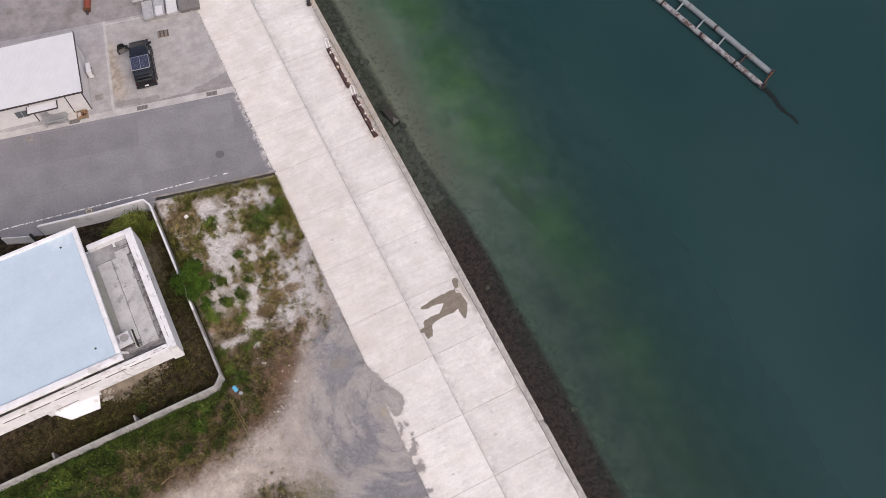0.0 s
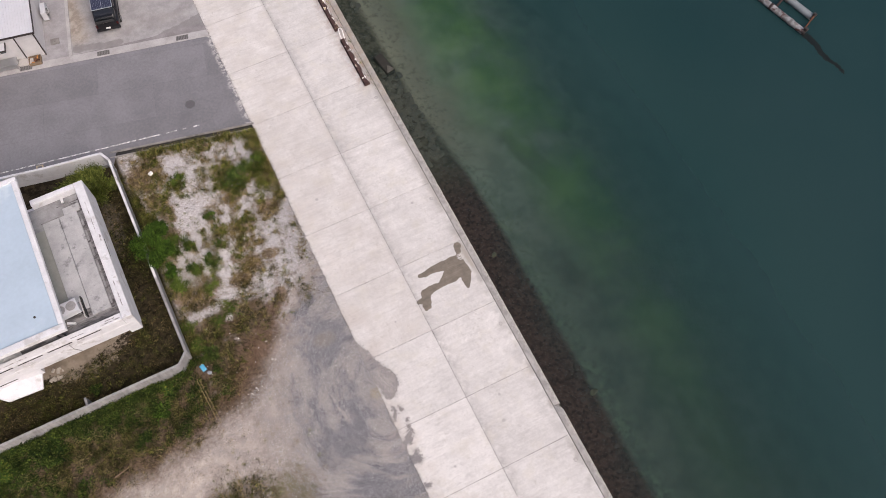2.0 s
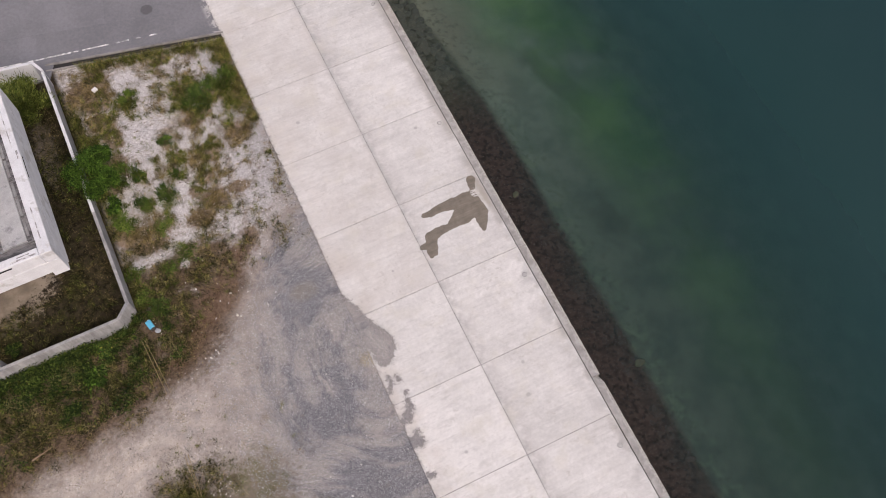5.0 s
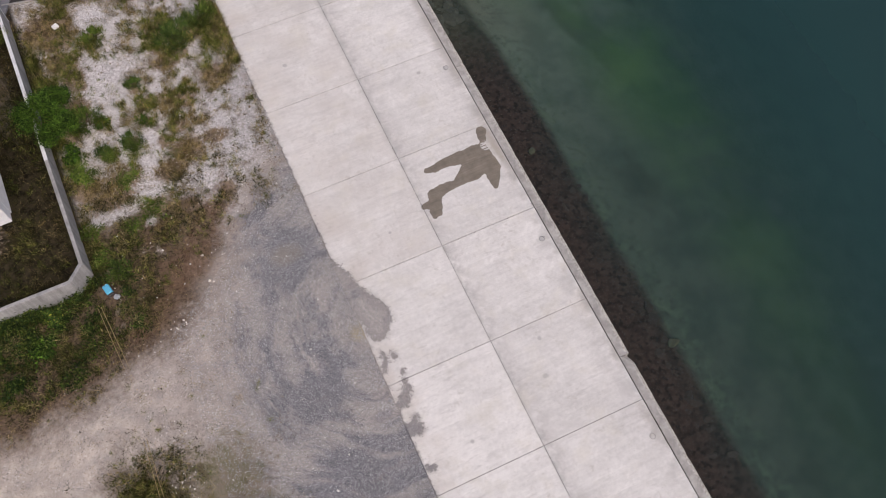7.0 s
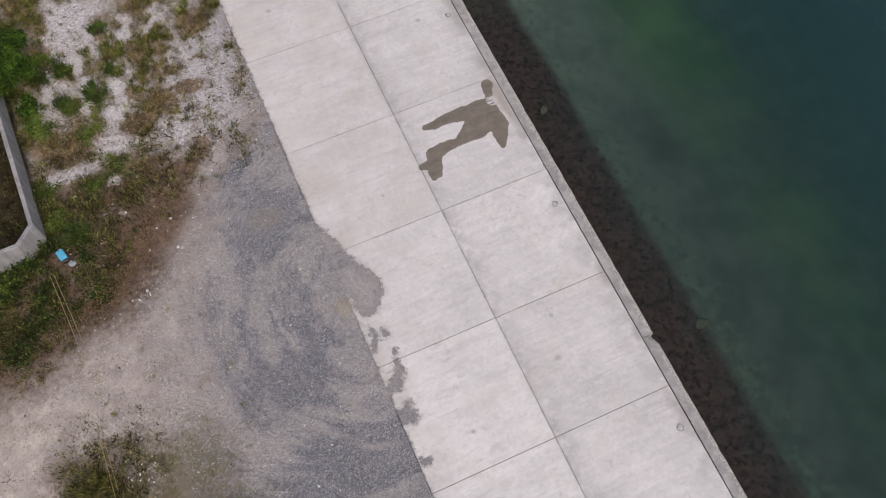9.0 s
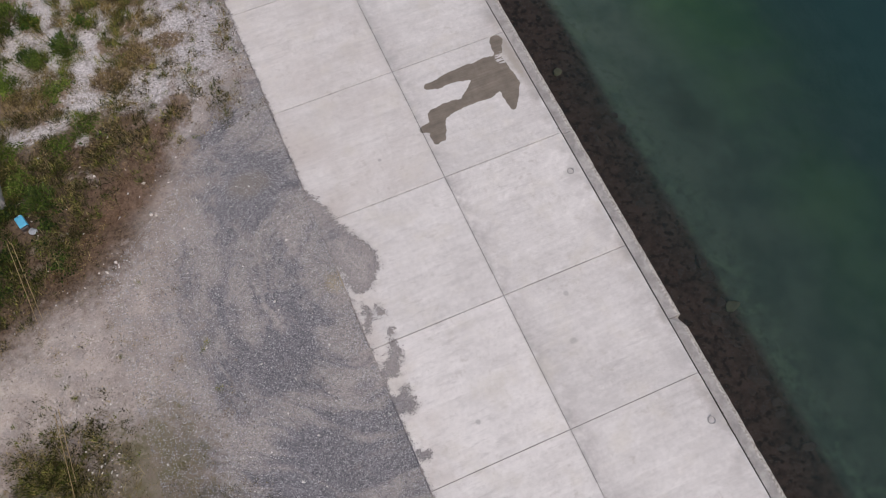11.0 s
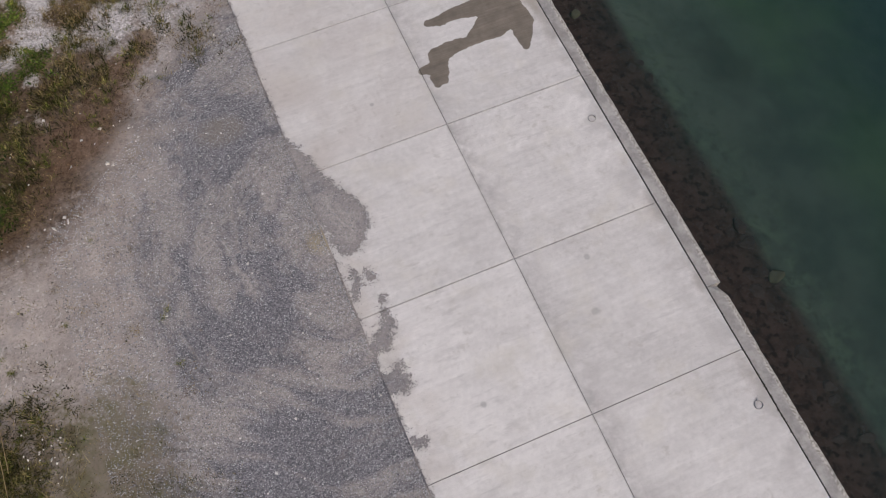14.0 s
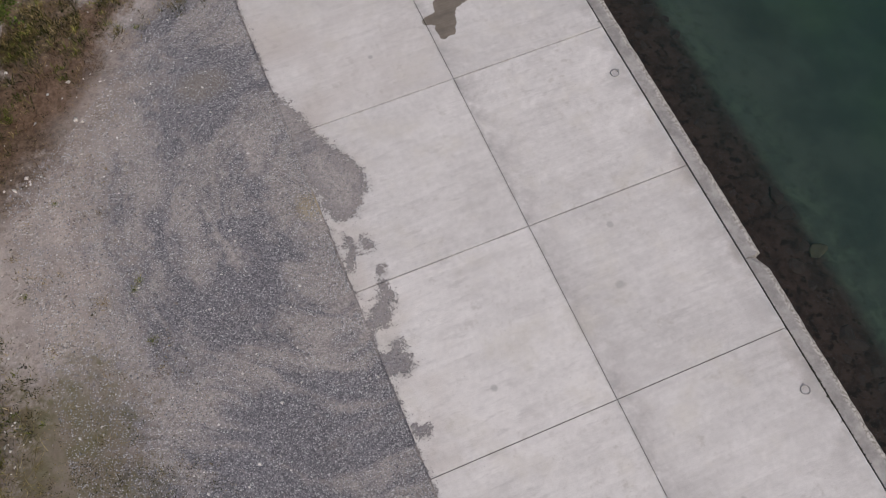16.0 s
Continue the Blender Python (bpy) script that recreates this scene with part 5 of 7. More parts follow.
for s in (-1, 1):
    for y0, y1 in ((1.1, 1.8), (0.1, 0.2), (-1.35, -1.2)):
        bm = bmesh.new()
        rod((s * 0.89, y1, 1.02), (s * 0.775, y0, 1.78), 0.045, sides=6, bm=bm)
        part("pillar", bm, M_CAR, car)
    part("sill", box(s * 0.88 - 0.06, s * 0.88 + 0.06, -1.1, 1.1, 0.34, 0.42, 0.015), M_CAR, car)
    part("mirror", box(s * 1.02 - 0.12, s * 1.02 + 0.12, 1.5, 1.62, 1.12, 1.32, 0.03, 2), M_CAR, car)
    part("tail_lamp", box(s * 0.78 - 0.08, s * 0.78 + 0.08, -2.39, -2.3, 0.8, 1.05, 0.015), M_LAMPRED, car)
    part("headlamp", box(s * 0.68 - 0.14, s * 0.68 + 0.14, 2.2, 2.3, 0.74, 0.88, 0.02), M_GLASSD, car)
    for y in (-1.4, 1.42):
        wheel = thing("wheel", "", "")
        wheel.parent = car
        wheel.matrix_basis = pose(s * 0.82, y, 0.37, 0, 90, 0)
        smooth(part("tyre", rod((0, 0, -0.12), (0, 0, 0.12), 0.37, sides=28), M_TYRE, wheel))
        part("rim", rod((0, 0, -0.13), (0, 0, 0.13), 0.22, sides=20), M_RIM, wheel)
part("bumper", box(-0.9, 0.9, -2.46, -2.3, 0.42, 0.66, 0.04, 2), M_CAR, car)
part("bumper", box(-0.78, 0.78, 2.3, 2.42, 0.42, 0.68, 0.05, 2), M_CAR, car)
part("number_plate", box(-0.17, 0.17, -2.475, -2.462, 0.62, 0.8), M_PLATE, car, "white plate with plain bars")
part("rear_window", box(-0.62, 0.62, -0.01, 0.01, 0.0, 0.42, 0.004), M_GLASSD, car, at=pose(0, -2.31, 1.12, 12))
open_door = part("open_door", loft([(0.42, 0.035, -1.02, 0.0), (1.05, 0.045, -1.05, 0.0), (1.1, 0.02, -1.0, -0.12), (1.62, 0.015, -0.8, -0.45)], 0.01), M_CAR, car, "front door standing wide open", at=pose(-0.95, 1.98, 0, 0, 0, -70))
part("door_window", box(-0.02, 0.02, -0.86, -0.3, 1.12, 1.52), M_GLASSD, open_door)
part("door_lining", box(0.036, 0.06, -0.9, -0.12, 0.5, 1.0, 0.01), M_TUBLINE, open_door, "grey inner lining")
for s in (-1, 1):
    part("roof_bar", box(-0.75, 0.75, s * 0.55 - 0.92, s * 0.55 - 0.88, 1.83, 1.89, 0.008), M_TRIM, car)
panel = part("solar_panel", box(-0.79, 0.79, -1.62, -0.2, 1.9, 1.935, 0.006), M_ALU, car, "solar panel in an aluminium frame")
for i in range(2):
    part("module", box(-0.735 + i * 0.755, -0.02 + i * 0.755, -1.56, -0.26, 1.936, 1.942), M_CELL, panel)
for i in range(5):
    for j in range(2):
        part("busbar", box(-0.735 + j * 0.755 + 0.12 * (i + 1), -0.730 + j * 0.755 + 0.12 * (i + 1), -1.56, -0.26, 1.9425, 1.9445), M_ALU, panel)
part("rear_wiper", rod((-0.3, -2.37, 1.15), (0.15, -2.36, 1.22), 0.012, sides=6), M_TRIM, car)

# ---- tubs, pipe and beam at the north yard ----
M_TUB = plain("light_grey_plastic", (0.36, 0.36, 0.37), 0.6, wear=0.25, grain=4)
M_TUBD = plain("dark_grey_plastic", (0.17, 0.16, 0.155), 0.65, wear=0.3, grain=4)
M_TUBW = plain("white_plastic", (0.55, 0.55, 0.56), 0.55, wear=0.12, grain=4)


def tub(at, turn, mat, label, lid=False):
    t = thing("plastic_tub", label, "tub", at, turn, "row of tubs in the yard")
    out = loft([(0.0, 0.38, -0.75, 0.75), (0.62, 0.46, -0.95, 0.95)], 0.06)
    part("shell", out, mat, t)
    part("hollow", box(-0.36, 0.36, -0.84, 0.84, 0.621, 0.626), mat, t)
    for a, b, c, d in ((-0.48, -0.38, -0.98, 0.98), (0.38, 0.48, -0.98, 0.98), (-0.375, 0.375, -0.98, -0.86), (-0.375, 0.375, 0.86, 0.98)):
        part("rim", box(a, b, c, d, 0.6, 0.68, 0.02), mat, t)
    if lid:
        part("lid", box(-0.33, 0.33, -0.9, 0.1, 0.69, 0.74, 0.02), M_TUBW, t)
    return t


for i, (x, m, lab, lid) in enumerate(((-8.85, M_TUB, "light grey plastic fish tub standing in a row", False), (-7.85, M_TUB, "light grey plastic tub with a white lid", True), (-6.75, M_TUBW, "white plastic fish tub standing in a row", False), (-5.7, M_TUBD, "dark grey plastic fish tub standing in a row", False), (-4.75, M_TUBD, "dark grey plastic fish tub standing in a row", False), (-9.2, M_TUB, "light grey plastic fish tub lying behind the row", False))):
    tub((x, 40.4 - (x + 8.85) * 0.17 + (2.2 if i == 5 else 0), 0.0), -13 + random.uniform(-3, 3), m, lab, lid)
lp = thing("steel_pipe", "rust-red steel pipe lying on the yard", "pipe", (-13.15, 45.1, 0.33), -17)
smooth(part("tube", rod((0, -2.0, 0), (0, 4, 0), 0.3, sides=24), plain("red_oxide_steel", (0.22, 0.05, 0.03), 0.8, wear=0.4, grain=3), lp))
smooth(part("flange", rod((0, -2.12, 0), (0, -2.0, 0), 0.33, sides=24), M_RUST, lp))
part("valve", rod((0, -2.5, -0.1), (0, -2.12, 0), 0.1, sides=12), M_TRIM, lp)
k_at = (-8.46, 37.75, 0.0)
M_WOODD = plain("dark_weathered_wood", (0.10, 0.075, 0.055), 0.9, wear=0.5, grain=5)
pal = thing("pallet", "dark weathered timber pallet on the parking pad", "pallet", k_at, -14)
for i in range(6):
    part("plank", box(-0.5 + i * 0.17, -0.37 + i * 0.17, -0.35, 0.35, 0.09, 0.115, 0.004), M_WOODD if i % 2 else M_TUBD, pal)
for y in (-0.3, 0.0, 0.3):
    part("bearer", box(-0.5, 0.48, y - 0.04, y + 0.04, 0.0, 0.088), M_WOOD, pal)

# ---- things on the quay ----
M_PEEL = plain("rusty_beam_with_peeling_white", (0.062, 0.03, 0.025), 0.85, 0.1, wear=0.4, grain=3.2)
k = Mat("peeling_white_paint", 0.75)
M_PEELTOP = k.done(k.mix(k.step(k.noise(2.4, 4, 0.6), 0.58, 0.62), (0.062, 0.03, 0.025), k.mix(k.step(k.noise(0.9, 3), 0.52, 0.6), (0.78, 0.75, 0.72), (0.55, 0.44, 0.25))), k.noise(14, 5), 0.01)
M_POST = plain("white_painted_post", (0.78, 0.76, 0.75), 0.6, wear=0.2, grain=5)


def barrier(y0, y1, white_end):
    b = thing("quay_barrier", "rusty steel barrier beam with peeling white paint", "barrier", (4.16, y0, 0.0), 0, "barrier beams on the quay")
    n = y1 - y0
    part("flange", box(-0.2, 0.2, 0, n, 0.0, 0.04, 0.008), M_PEEL, b)
    part("web", box(-0.05, 0.05, 0.01, n - 0.01, 0.041, 0.30), M_PEEL, b)
    part("top_flange", box(-0.16, 0.16, 0, n, 0.30, 0.34, 0.008), M_PEELTOP, b, "top flange with flaking white paint")
    for i in range(7):
        y = 0.2 + (n - 0.4) * i / 6
        for s in (-1, 1):
            part("stiffener", box(s * 0.1 - 0.045, s * 0.1 + 0.045, y - 0.015, y + 0.015, 0.042, 0.298), M_PEEL, b)
    part("end_plate", box(-0.22, 0.22, -0.02, -0.002, 0.0, 0.36, 0.005), M_PEEL, b)
    part("end_plate", box(-0.22, 0.22, n + 0.002, n + 0.02, 0.0, 0.36, 0.005), M_PEEL, b)
    # long flakes of paint left along the seaward side of the top
    y = random.uniform(0.1, 0.4)
    while y < n - 0.7:
        length, w = random.uniform(0.5, 1.3), random.uniform(0.05, 0.13)
        east, steps = [], 7
        for j in range(steps):
            f = j / (steps - 1)
            east.append((0.155 - 0.05 * random.random() * (0 < j < steps - 1), y + length * f))
        west = [(0.155 - w * random.uniform(0.35, 1.2), y + length * (1 - j / (steps - 1))) for j in range(1, steps - 1)]
        part("paint_flake", prism(east + west, 0.341, 0.347), M_POST, b, "flake of bright white paint")
        y += length + random.uniform(0.03, 0.45)
    p = thing("fallen_hoop", "white painted pipe hoop lying at the barrier's end", "hoop", (4.2, y1 + 0.08, 0.0), -8, "white hoops by the barriers")
    path = [(-0.12, 0.0, 0.06), (-0.14, white_end * 0.8, 0.3)]
    path += [(-0.14 * math.cos(a * math.pi / 6), white_end * 0.8 + 0.2 * math.sin(a * math.pi / 6), 0.3 + 0.08 * math.sin(a * math.pi / 6)) for a in range(1, 7)]
    path += [(0.12, 0.05, 0.06)]
    bm = bmesh.new()
    for a, c in zip(path, path[1:]):
        rod(a, c, 0.045, sides=10, bm=bm)
    part("tube", bm, M_POST, p)
    for x in (-0.12, 0.12):
        part("foot", box(x - 0.08, x + 0.08, -0.04, 0.1, 0.0, 0.04, 0.01), M_POST, p)
    return b


barrier(19.5, 23.95, 0.95)
barrier(25.1, 29.5, 0.95)
bol = thing("mooring_bollard", "black cast iron mooring bollard near the edge", "bollard", (4.55, 35.0, 0.0))
smooth(part("post", rod((0, 0, 0.02), (0, 0, 0.32), 0.14, 0.11, 20), M_TRIM, bol))
smooth(part("cap", rod((0, 0, 0.32), (0, 0, 0.42), 0.11, 0.2, 20), M_TRIM, bol))
part("base_plate", rod((0, 0, 0.0), (0, 0, 0.03), 0.24, sides=20), M_TRIM, bol)

M_IRON = plain("galvanised_ring", (0.42, 0.41, 0.40), 0.55, 0.6, wear=0.4, grain=12)
ring = thing("mooring_ring", "galvanised mooring ring in a shallow concrete recess", "mooring ring", (4.28, -1.6, 0.0), 20, "mooring rings along the quay")
bm = bmesh.new()
n1, n2 = 28, 8
vs = [[bm.verts.new(((0.115 + 0.013 * math.cos(b)) * math.cos(a), (0.115 + 0.013 * math.cos(b)) * math.sin(a), 0.017 + 0.013 * math.sin(b))) for b in [j * math.tau / n2 for j in range(n2)]] for a in [i * math.tau / n1 for i in range(n1)]]
for i in range(n1):
    for j in range(n2):
        bm.faces.new((vs[i][j], vs[(i + 1) % n1][j], vs[(i + 1) % n1][(j + 1) % n2], vs[i][(j + 1) % n2]))
part("hoop", bm, M_IRON, ring)
part("recess", rod((0.02, 0.02, 0.0), (0.02, 0.02, 0.004), 0.13, sides=24), plain("recess_mortar", (0.50, 0.48, 0.465), 0.9, wear=0.4, grain=9), ring)
part("eye_bolt", rod((0.12, 0, 0.0), (0.12, 0, 0.06), 0.03, sides=10), M_IRON, ring)
for y, turn in ((-11.55, 75), (8.8, 140), (18.2, 10), (-21.5, 60)):
    copy_thing(ring, pose(4.28, y, 0.0, 0, 0, turn))

# ---- steel float in the harbour ----
M_FLOAT = plain("pale_grey_float_paint", (0.22, 0.245, 0.255), 0.6, wear=0.3, grain=1.5, worn=(0.22, 0.22, 0.22))
k = Mat("rusting_float_paint", 0.7)
c = k.mix(k.step(k.noise(1.6, 5, 0.68), 0.46, 0.6), (0.29, 0.295, 0.30), (0.14, 0.13, 0.13))
M_FLOATR = k.done(k.mix(k.step(k.noise(2.1, 6, 0.7, k.vec("ADD", k.pos, (3.0, 8.0, 0.0))), 0.53, 0.57), c, (0.075, 0.032, 0.026)), k.noise(12, 4), 0.01)
M_RUSTD = plain("dark_rust", (0.035, 0.02, 0.018), 0.9, wear=0.5, grain=3)
boom = thing("floating_boom", "two pale steel pipes of a floating boom with cross ties", "boom", (37.75, 9.9, -1.8), 14.2)
for px, y0, r in ((0.0, 0.0, 0.25), (1.65, 0.5, 0.28)):
    y, i = y0, 0
    while y < 30:
        n = 1.3 + 0.75 * ((i * 7) % 3) if px == 0.0 else 2.4 + 0.9 * ((i * 5) % 3)
        smooth(part("pipe", rod((px, y + 0.04, 0), (px, y + n - 0.04, 0), r, sides=20), M_FLOATR if px == 0.0 else M_FLOAT, boom))
        smooth(part("coupling", rod((px, y + n - 0.1, 0), (px, y + n + 0.1, 0), r + 0.035, sides=20), M_RUSTD if i % 2 else M_TUBD, boom))
        y += n
        i += 1
for y, m in ((3.0, M_RUSTD), (5.6, M_FLOAT), (8.2, M_FLOAT), (10.8, M_FLOAT), (13.6, M_FLOAT), (16.4, M_FLOAT), (19.2, M_FLOAT), (22.0, M_FLOAT)):
    smooth(part("cross_tie", rod((0.0, y, 0.1), (1.65, y + 0.3, 0.1), 0.09, sides=12), m, boom))
for px, y in ((0.0, -0.05), (1.65, 0.45)):
    part("end_post", rod((px, y, -0.3), (px, y, 0.55), 0.12, sides=12), M_TRIM, boom)
    part("end_bracket", box(px - 0.35, px + 0.35, y - 0.12, y + 0.1, 0.1, 0.28, 0.02), M_TRIM, boom)
part("end_stay", rod((0.1, 0.1, 0.2), (1.6, 0.4, 0.3), 0.06, sides=8), M_RUST, boom)
bm = bmesh.new()
line = random.Random(9)
for i in range(64):
    u = i / 63
    at = Vector((-0.55 * u + 0.1 * math.sin(u * 9) + line.gauss(0, 0.05), -0.3 - 4.2 * u, -0.2))
    got = bmesh.ops.create_icosphere(bm, subdivisions=2, radius=1.0)["verts"]
    w = line.uniform(0.17, 0.3) * (1.0 - 0.6 * u)
    for v in got:
        r = 1 + 0.5 * noise.noise(v.co * 2 + Vector((i, 0, 0)))
        v.co = at + Vector((v.co.x * w * r, v.co.y * w * 1.5 * r, v.co.z * 0.02))
part("mooring_line", bm, plain("weedy_line", (0.008, 0.013, 0.014), 0.9, spec=0.2), boom, "dark weed-covered mooring line trailing on the water")

blk = thing("concrete_block", "dark weedy concrete block half sunk by the quay", "block", (6.55, 22.1, -2.42), 12)
part("mass", box(-0.36, 0.38, -0.95, 0.95, 0.0, 0.5, 0.05, m=pose(0, 0, 0, 4, 8, 0)), plain("weedy_concrete", (0.022, 0.020, 0.015), 0.8, wear=0.5, grain=2, worn=(0.062, 0.056, 0.044)), blk)

# paler triangular wedge on top of the block's south end
part("wedge_face", prism([(-0.3, -0.93), (0.37, -0.93), (0.12, -0.35)], 0.4, 0.56, 0.02), plain("pale_wedge_face", (0.10, 0.094, 0.08), 0.85, wear=0.3), blk, "pale triangular face")

# ---- rubble under the clear shallows ----
def rock_mesh(name, seed, material, subdiv=2):
    """An angular stone: the hull of a few points on a flat ellipsoid, its edges worn."""
    rr = random.Random(seed * 31 + 5)
    bm = bmesh.new()
    for i in range(15 + 4 * subdiv):
        p = Vector((rr.gauss(0, 1), rr.gauss(0, 1), rr.gauss(0, 1))).normalized() * rr.uniform(0.42, 0.58)
        bm.verts.new((p.x * 1.2, p.y, max(-0.2, min(0.17, p.z * 0.55))))
    got = bmesh.ops.convex_hull(bm, input=bm.verts[:])
    bmesh.ops.delete(bm, geom=[v for v in got["geom_interior"] if isinstance(v, bmesh.types.BMVert)], context="VERTS")
    bmesh.ops.bevel(bm, geom=bm.edges[:], offset=0.03, segments=1, affect="EDGES", profile=0.5)
    return mesh_of(name, bm, material)


rng = random.Random(4)
brown = [rock_mesh("rubble_stone", s, M_ROCK) for s in range(6)]
grey = [rock_mesh("boulder", s + 10, M_STONE) for s in range(5)]
bank = thing("rubble_bank", "dark brown rubble stones under clear shallow water", "rubble", kind="structure")
for i in range(300):
    y = rng.uniform(-14, 15)
    u = rng.random()
    x = 5.35 + u * (2.6 + 0.25 * math.sin(y * 0.8)) * float(np.interp(y, [2, 12, 16], [1.0, 0.7, 0.45]))
    s = rng.uniform(0.26, 0.6)
    part("rubble_stone", brown[rng.randrange(6)], None, bank, at=pose(x, y, -2.5 - 0.25 * u + rng.uniform(-0.05, 0.05), rng.uniform(-15, 15), rng.uniform(-15, 15), rng.uniform(0, 360)) @ Matrix.Diagonal((s, s, s, 1)))
scatter = thing("sunken_boulders", "grey weedy boulders scattered on the seabed", "boulders", kind="structure")
for i in range(185):
    y = rng.uniform(12.5, 22.5) if i < 160 else rng.uniform(22.5, 36)
    x = 5.45 + 1.7 * rng.random() ** 1.3 + 0.3 * abs(rng.gauss(0, 0.6))
    s = rng.uniform(0.3, 0.72)
    part("boulder", grey[rng.randrange(5)], None, scatter, at=pose(x, y, float(bed_height(x, y)) + 0.05 * s, rng.uniform(-15, 15), rng.uniform(-15, 15), rng.uniform(0, 360)) @ Matrix.Diagonal((s, s, s, 1)))
for x, y, s in ((8.2, -7.85, 0.55), (6.8, 3.9, 0.4)):
    st = solid("pale_stone", bmesh.new(), M_KERB, "pale angular stone lying under the water", "stone")
    st.data = rock_mesh("pale_stone", x + 3.1, plain("pale_stone", (0.10, 0.092, 0.062), 0.9, wear=0.4, grain=4), 3)
    st.matrix_basis = pose(x, y, float(bed_height(x, y)) + 0.12, 0, 0, 30) @ Matrix.Diagonal((s, s, s, 1))


def joined(name, pieces, material, label, category):
    """One object of many small pieces: pieces are (verts n x 3, faces m x k) arrays."""
    vs, fs, base = [], [], 0
    for v, f in pieces:
        vs.append(v)
        fs.append(f + base)
        base += len(v)
    v = np.concatenate(vs)
    me = bpy.data.meshes.new(name)
    flat = np.concatenate([f.ravel() for f in fs])
    sizes = np.concatenate([np.full(len(f), f.shape[1]) for f in fs])
    me.vertices.add(len(v))
    me.vertices.foreach_set("co", v.ravel().astype(np.float32))
    me.loops.add(len(flat))
    me.loops.foreach_set("vertex_index", flat.astype(np.int32))
    me.polygons.add(len(sizes))
    me.polygons.foreach_set("loop_start", np.concatenate([[0], np.cumsum(sizes)[:-1]]).astype(np.int32))
    me.update(calc_edges=True)
    me.materials.append(material)
    return tagged(new(name, me), label, category, kind="stuff")


# ---- plants ----
R = np.random.default_rng(11)


def leaf_material(name, stops, gloss=0.6):
    k = Mat(name, gloss, spec=0.1)
    c = k.ramp(k.island(), stops)
    c = k.scaled(c, k.step(k.noise(0.8, 3), 0.3, 0.7, 0.75, 1.2))
    # one plant differs from the next
    c = k.scaled(c, k.step(k.noise(2.3, 3, 0.6), 0.32, 0.68, 0.48, 1.5))
    return k.done(c)


M_GREEN = leaf_material("green_grass", [(0.0, (0.012, 0.020, 0.004)), (0.33, (0.058, 0.082, 0.011)), (0.68, (0.145, 0.165, 0.028)), (0.9, (0.25, 0.235, 0.06)), (1.0, (0.40, 0.34, 0.15))])
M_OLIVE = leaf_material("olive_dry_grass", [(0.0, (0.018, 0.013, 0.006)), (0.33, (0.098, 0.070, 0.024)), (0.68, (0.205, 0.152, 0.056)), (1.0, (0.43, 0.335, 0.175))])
M_STRAW = leaf_material("straw", [(0.0, (0.20, 0.15, 0.07)), (0.6, (0.33, 0.26, 0.14)), (1.0, (0.45, 0.38, 0.24))])
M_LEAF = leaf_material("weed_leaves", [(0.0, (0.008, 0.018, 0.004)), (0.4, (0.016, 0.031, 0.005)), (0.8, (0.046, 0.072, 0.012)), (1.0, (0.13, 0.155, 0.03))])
M_BUSH = leaf_material("bush_leaves", [(0.0, (0.006, 0.016, 0.003)), (0.4, (0.024, 0.056, 0.006)), (0.8, (0.068, 0.128, 0.014)), (1.0, (0.125, 0.19, 0.028))])
M_SPIKY = leaf_material("narrow_leaves", [(0.0, (0.03, 0.052, 0.008)), (0.5, (0.07, 0.11, 0.017)), (1.0, (0.16, 0.195, 0.042))])
M_FEATHER = leaf_material("feathery_leaves", [(0.0, (0.02, 0.034, 0.006)), (0.4, (0.075, 0.10, 0.017)), (0.8, (0.17, 0.195, 0.04)), (1.0, (0.27, 0.275, 0.08))])
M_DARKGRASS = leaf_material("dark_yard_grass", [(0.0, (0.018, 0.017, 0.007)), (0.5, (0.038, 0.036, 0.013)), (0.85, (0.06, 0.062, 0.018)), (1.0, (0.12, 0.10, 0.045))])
M_RANK = leaf_material("rank_weed_grass", [(0.0, (0.010, 0.013, 0.004)), (0.45, (0.022, 0.026, 0.006)), (0.8, (0.06, 0.06, 0.014)), (1.0, (0.20, 0.165, 0.06))])
M_STALK = leaf_material("dead_stalk", [(0.0, (0.06, 0.05, 0.018)), (0.5, (0.145, 0.12, 0.045)), (1.0, (0.36, 0.305, 0.15))])
M_RUSSET = leaf_material("russet_dry_weeds", [(0.0, (0.028, 0.016, 0.009)), (0.4, (0.075, 0.042, 0.02)), (0.8, (0.125, 0.076, 0.036)), (1.0, (0.24, 0.165, 0.085))])
M_STEM = plain("woody_stem", (0.11, 0.08, 0.05), 0.9, wear=0.4)
M_SHRUB = leaf_material("shrub_leaves", [(0.0, (0.022, 0.045, 0.010)), (0.5, (0.05, 0.085, 0.016)), (1.0, (0.12, 0.15, 0.035))])
M_YELLOW = leaf_material("yellow_flowering_weed", [(0.0, (0.02, 0.045, 0.008)), (0.55, (0.05, 0.095, 0.016)), (0.88, (0.10, 0.12, 0.02)), (1.0, (0.30, 0.28, 0.045))])
M_FLOWER = plain("white_flowers", (0.75, 0.73, 0.66), 0.8, wear=0.1)


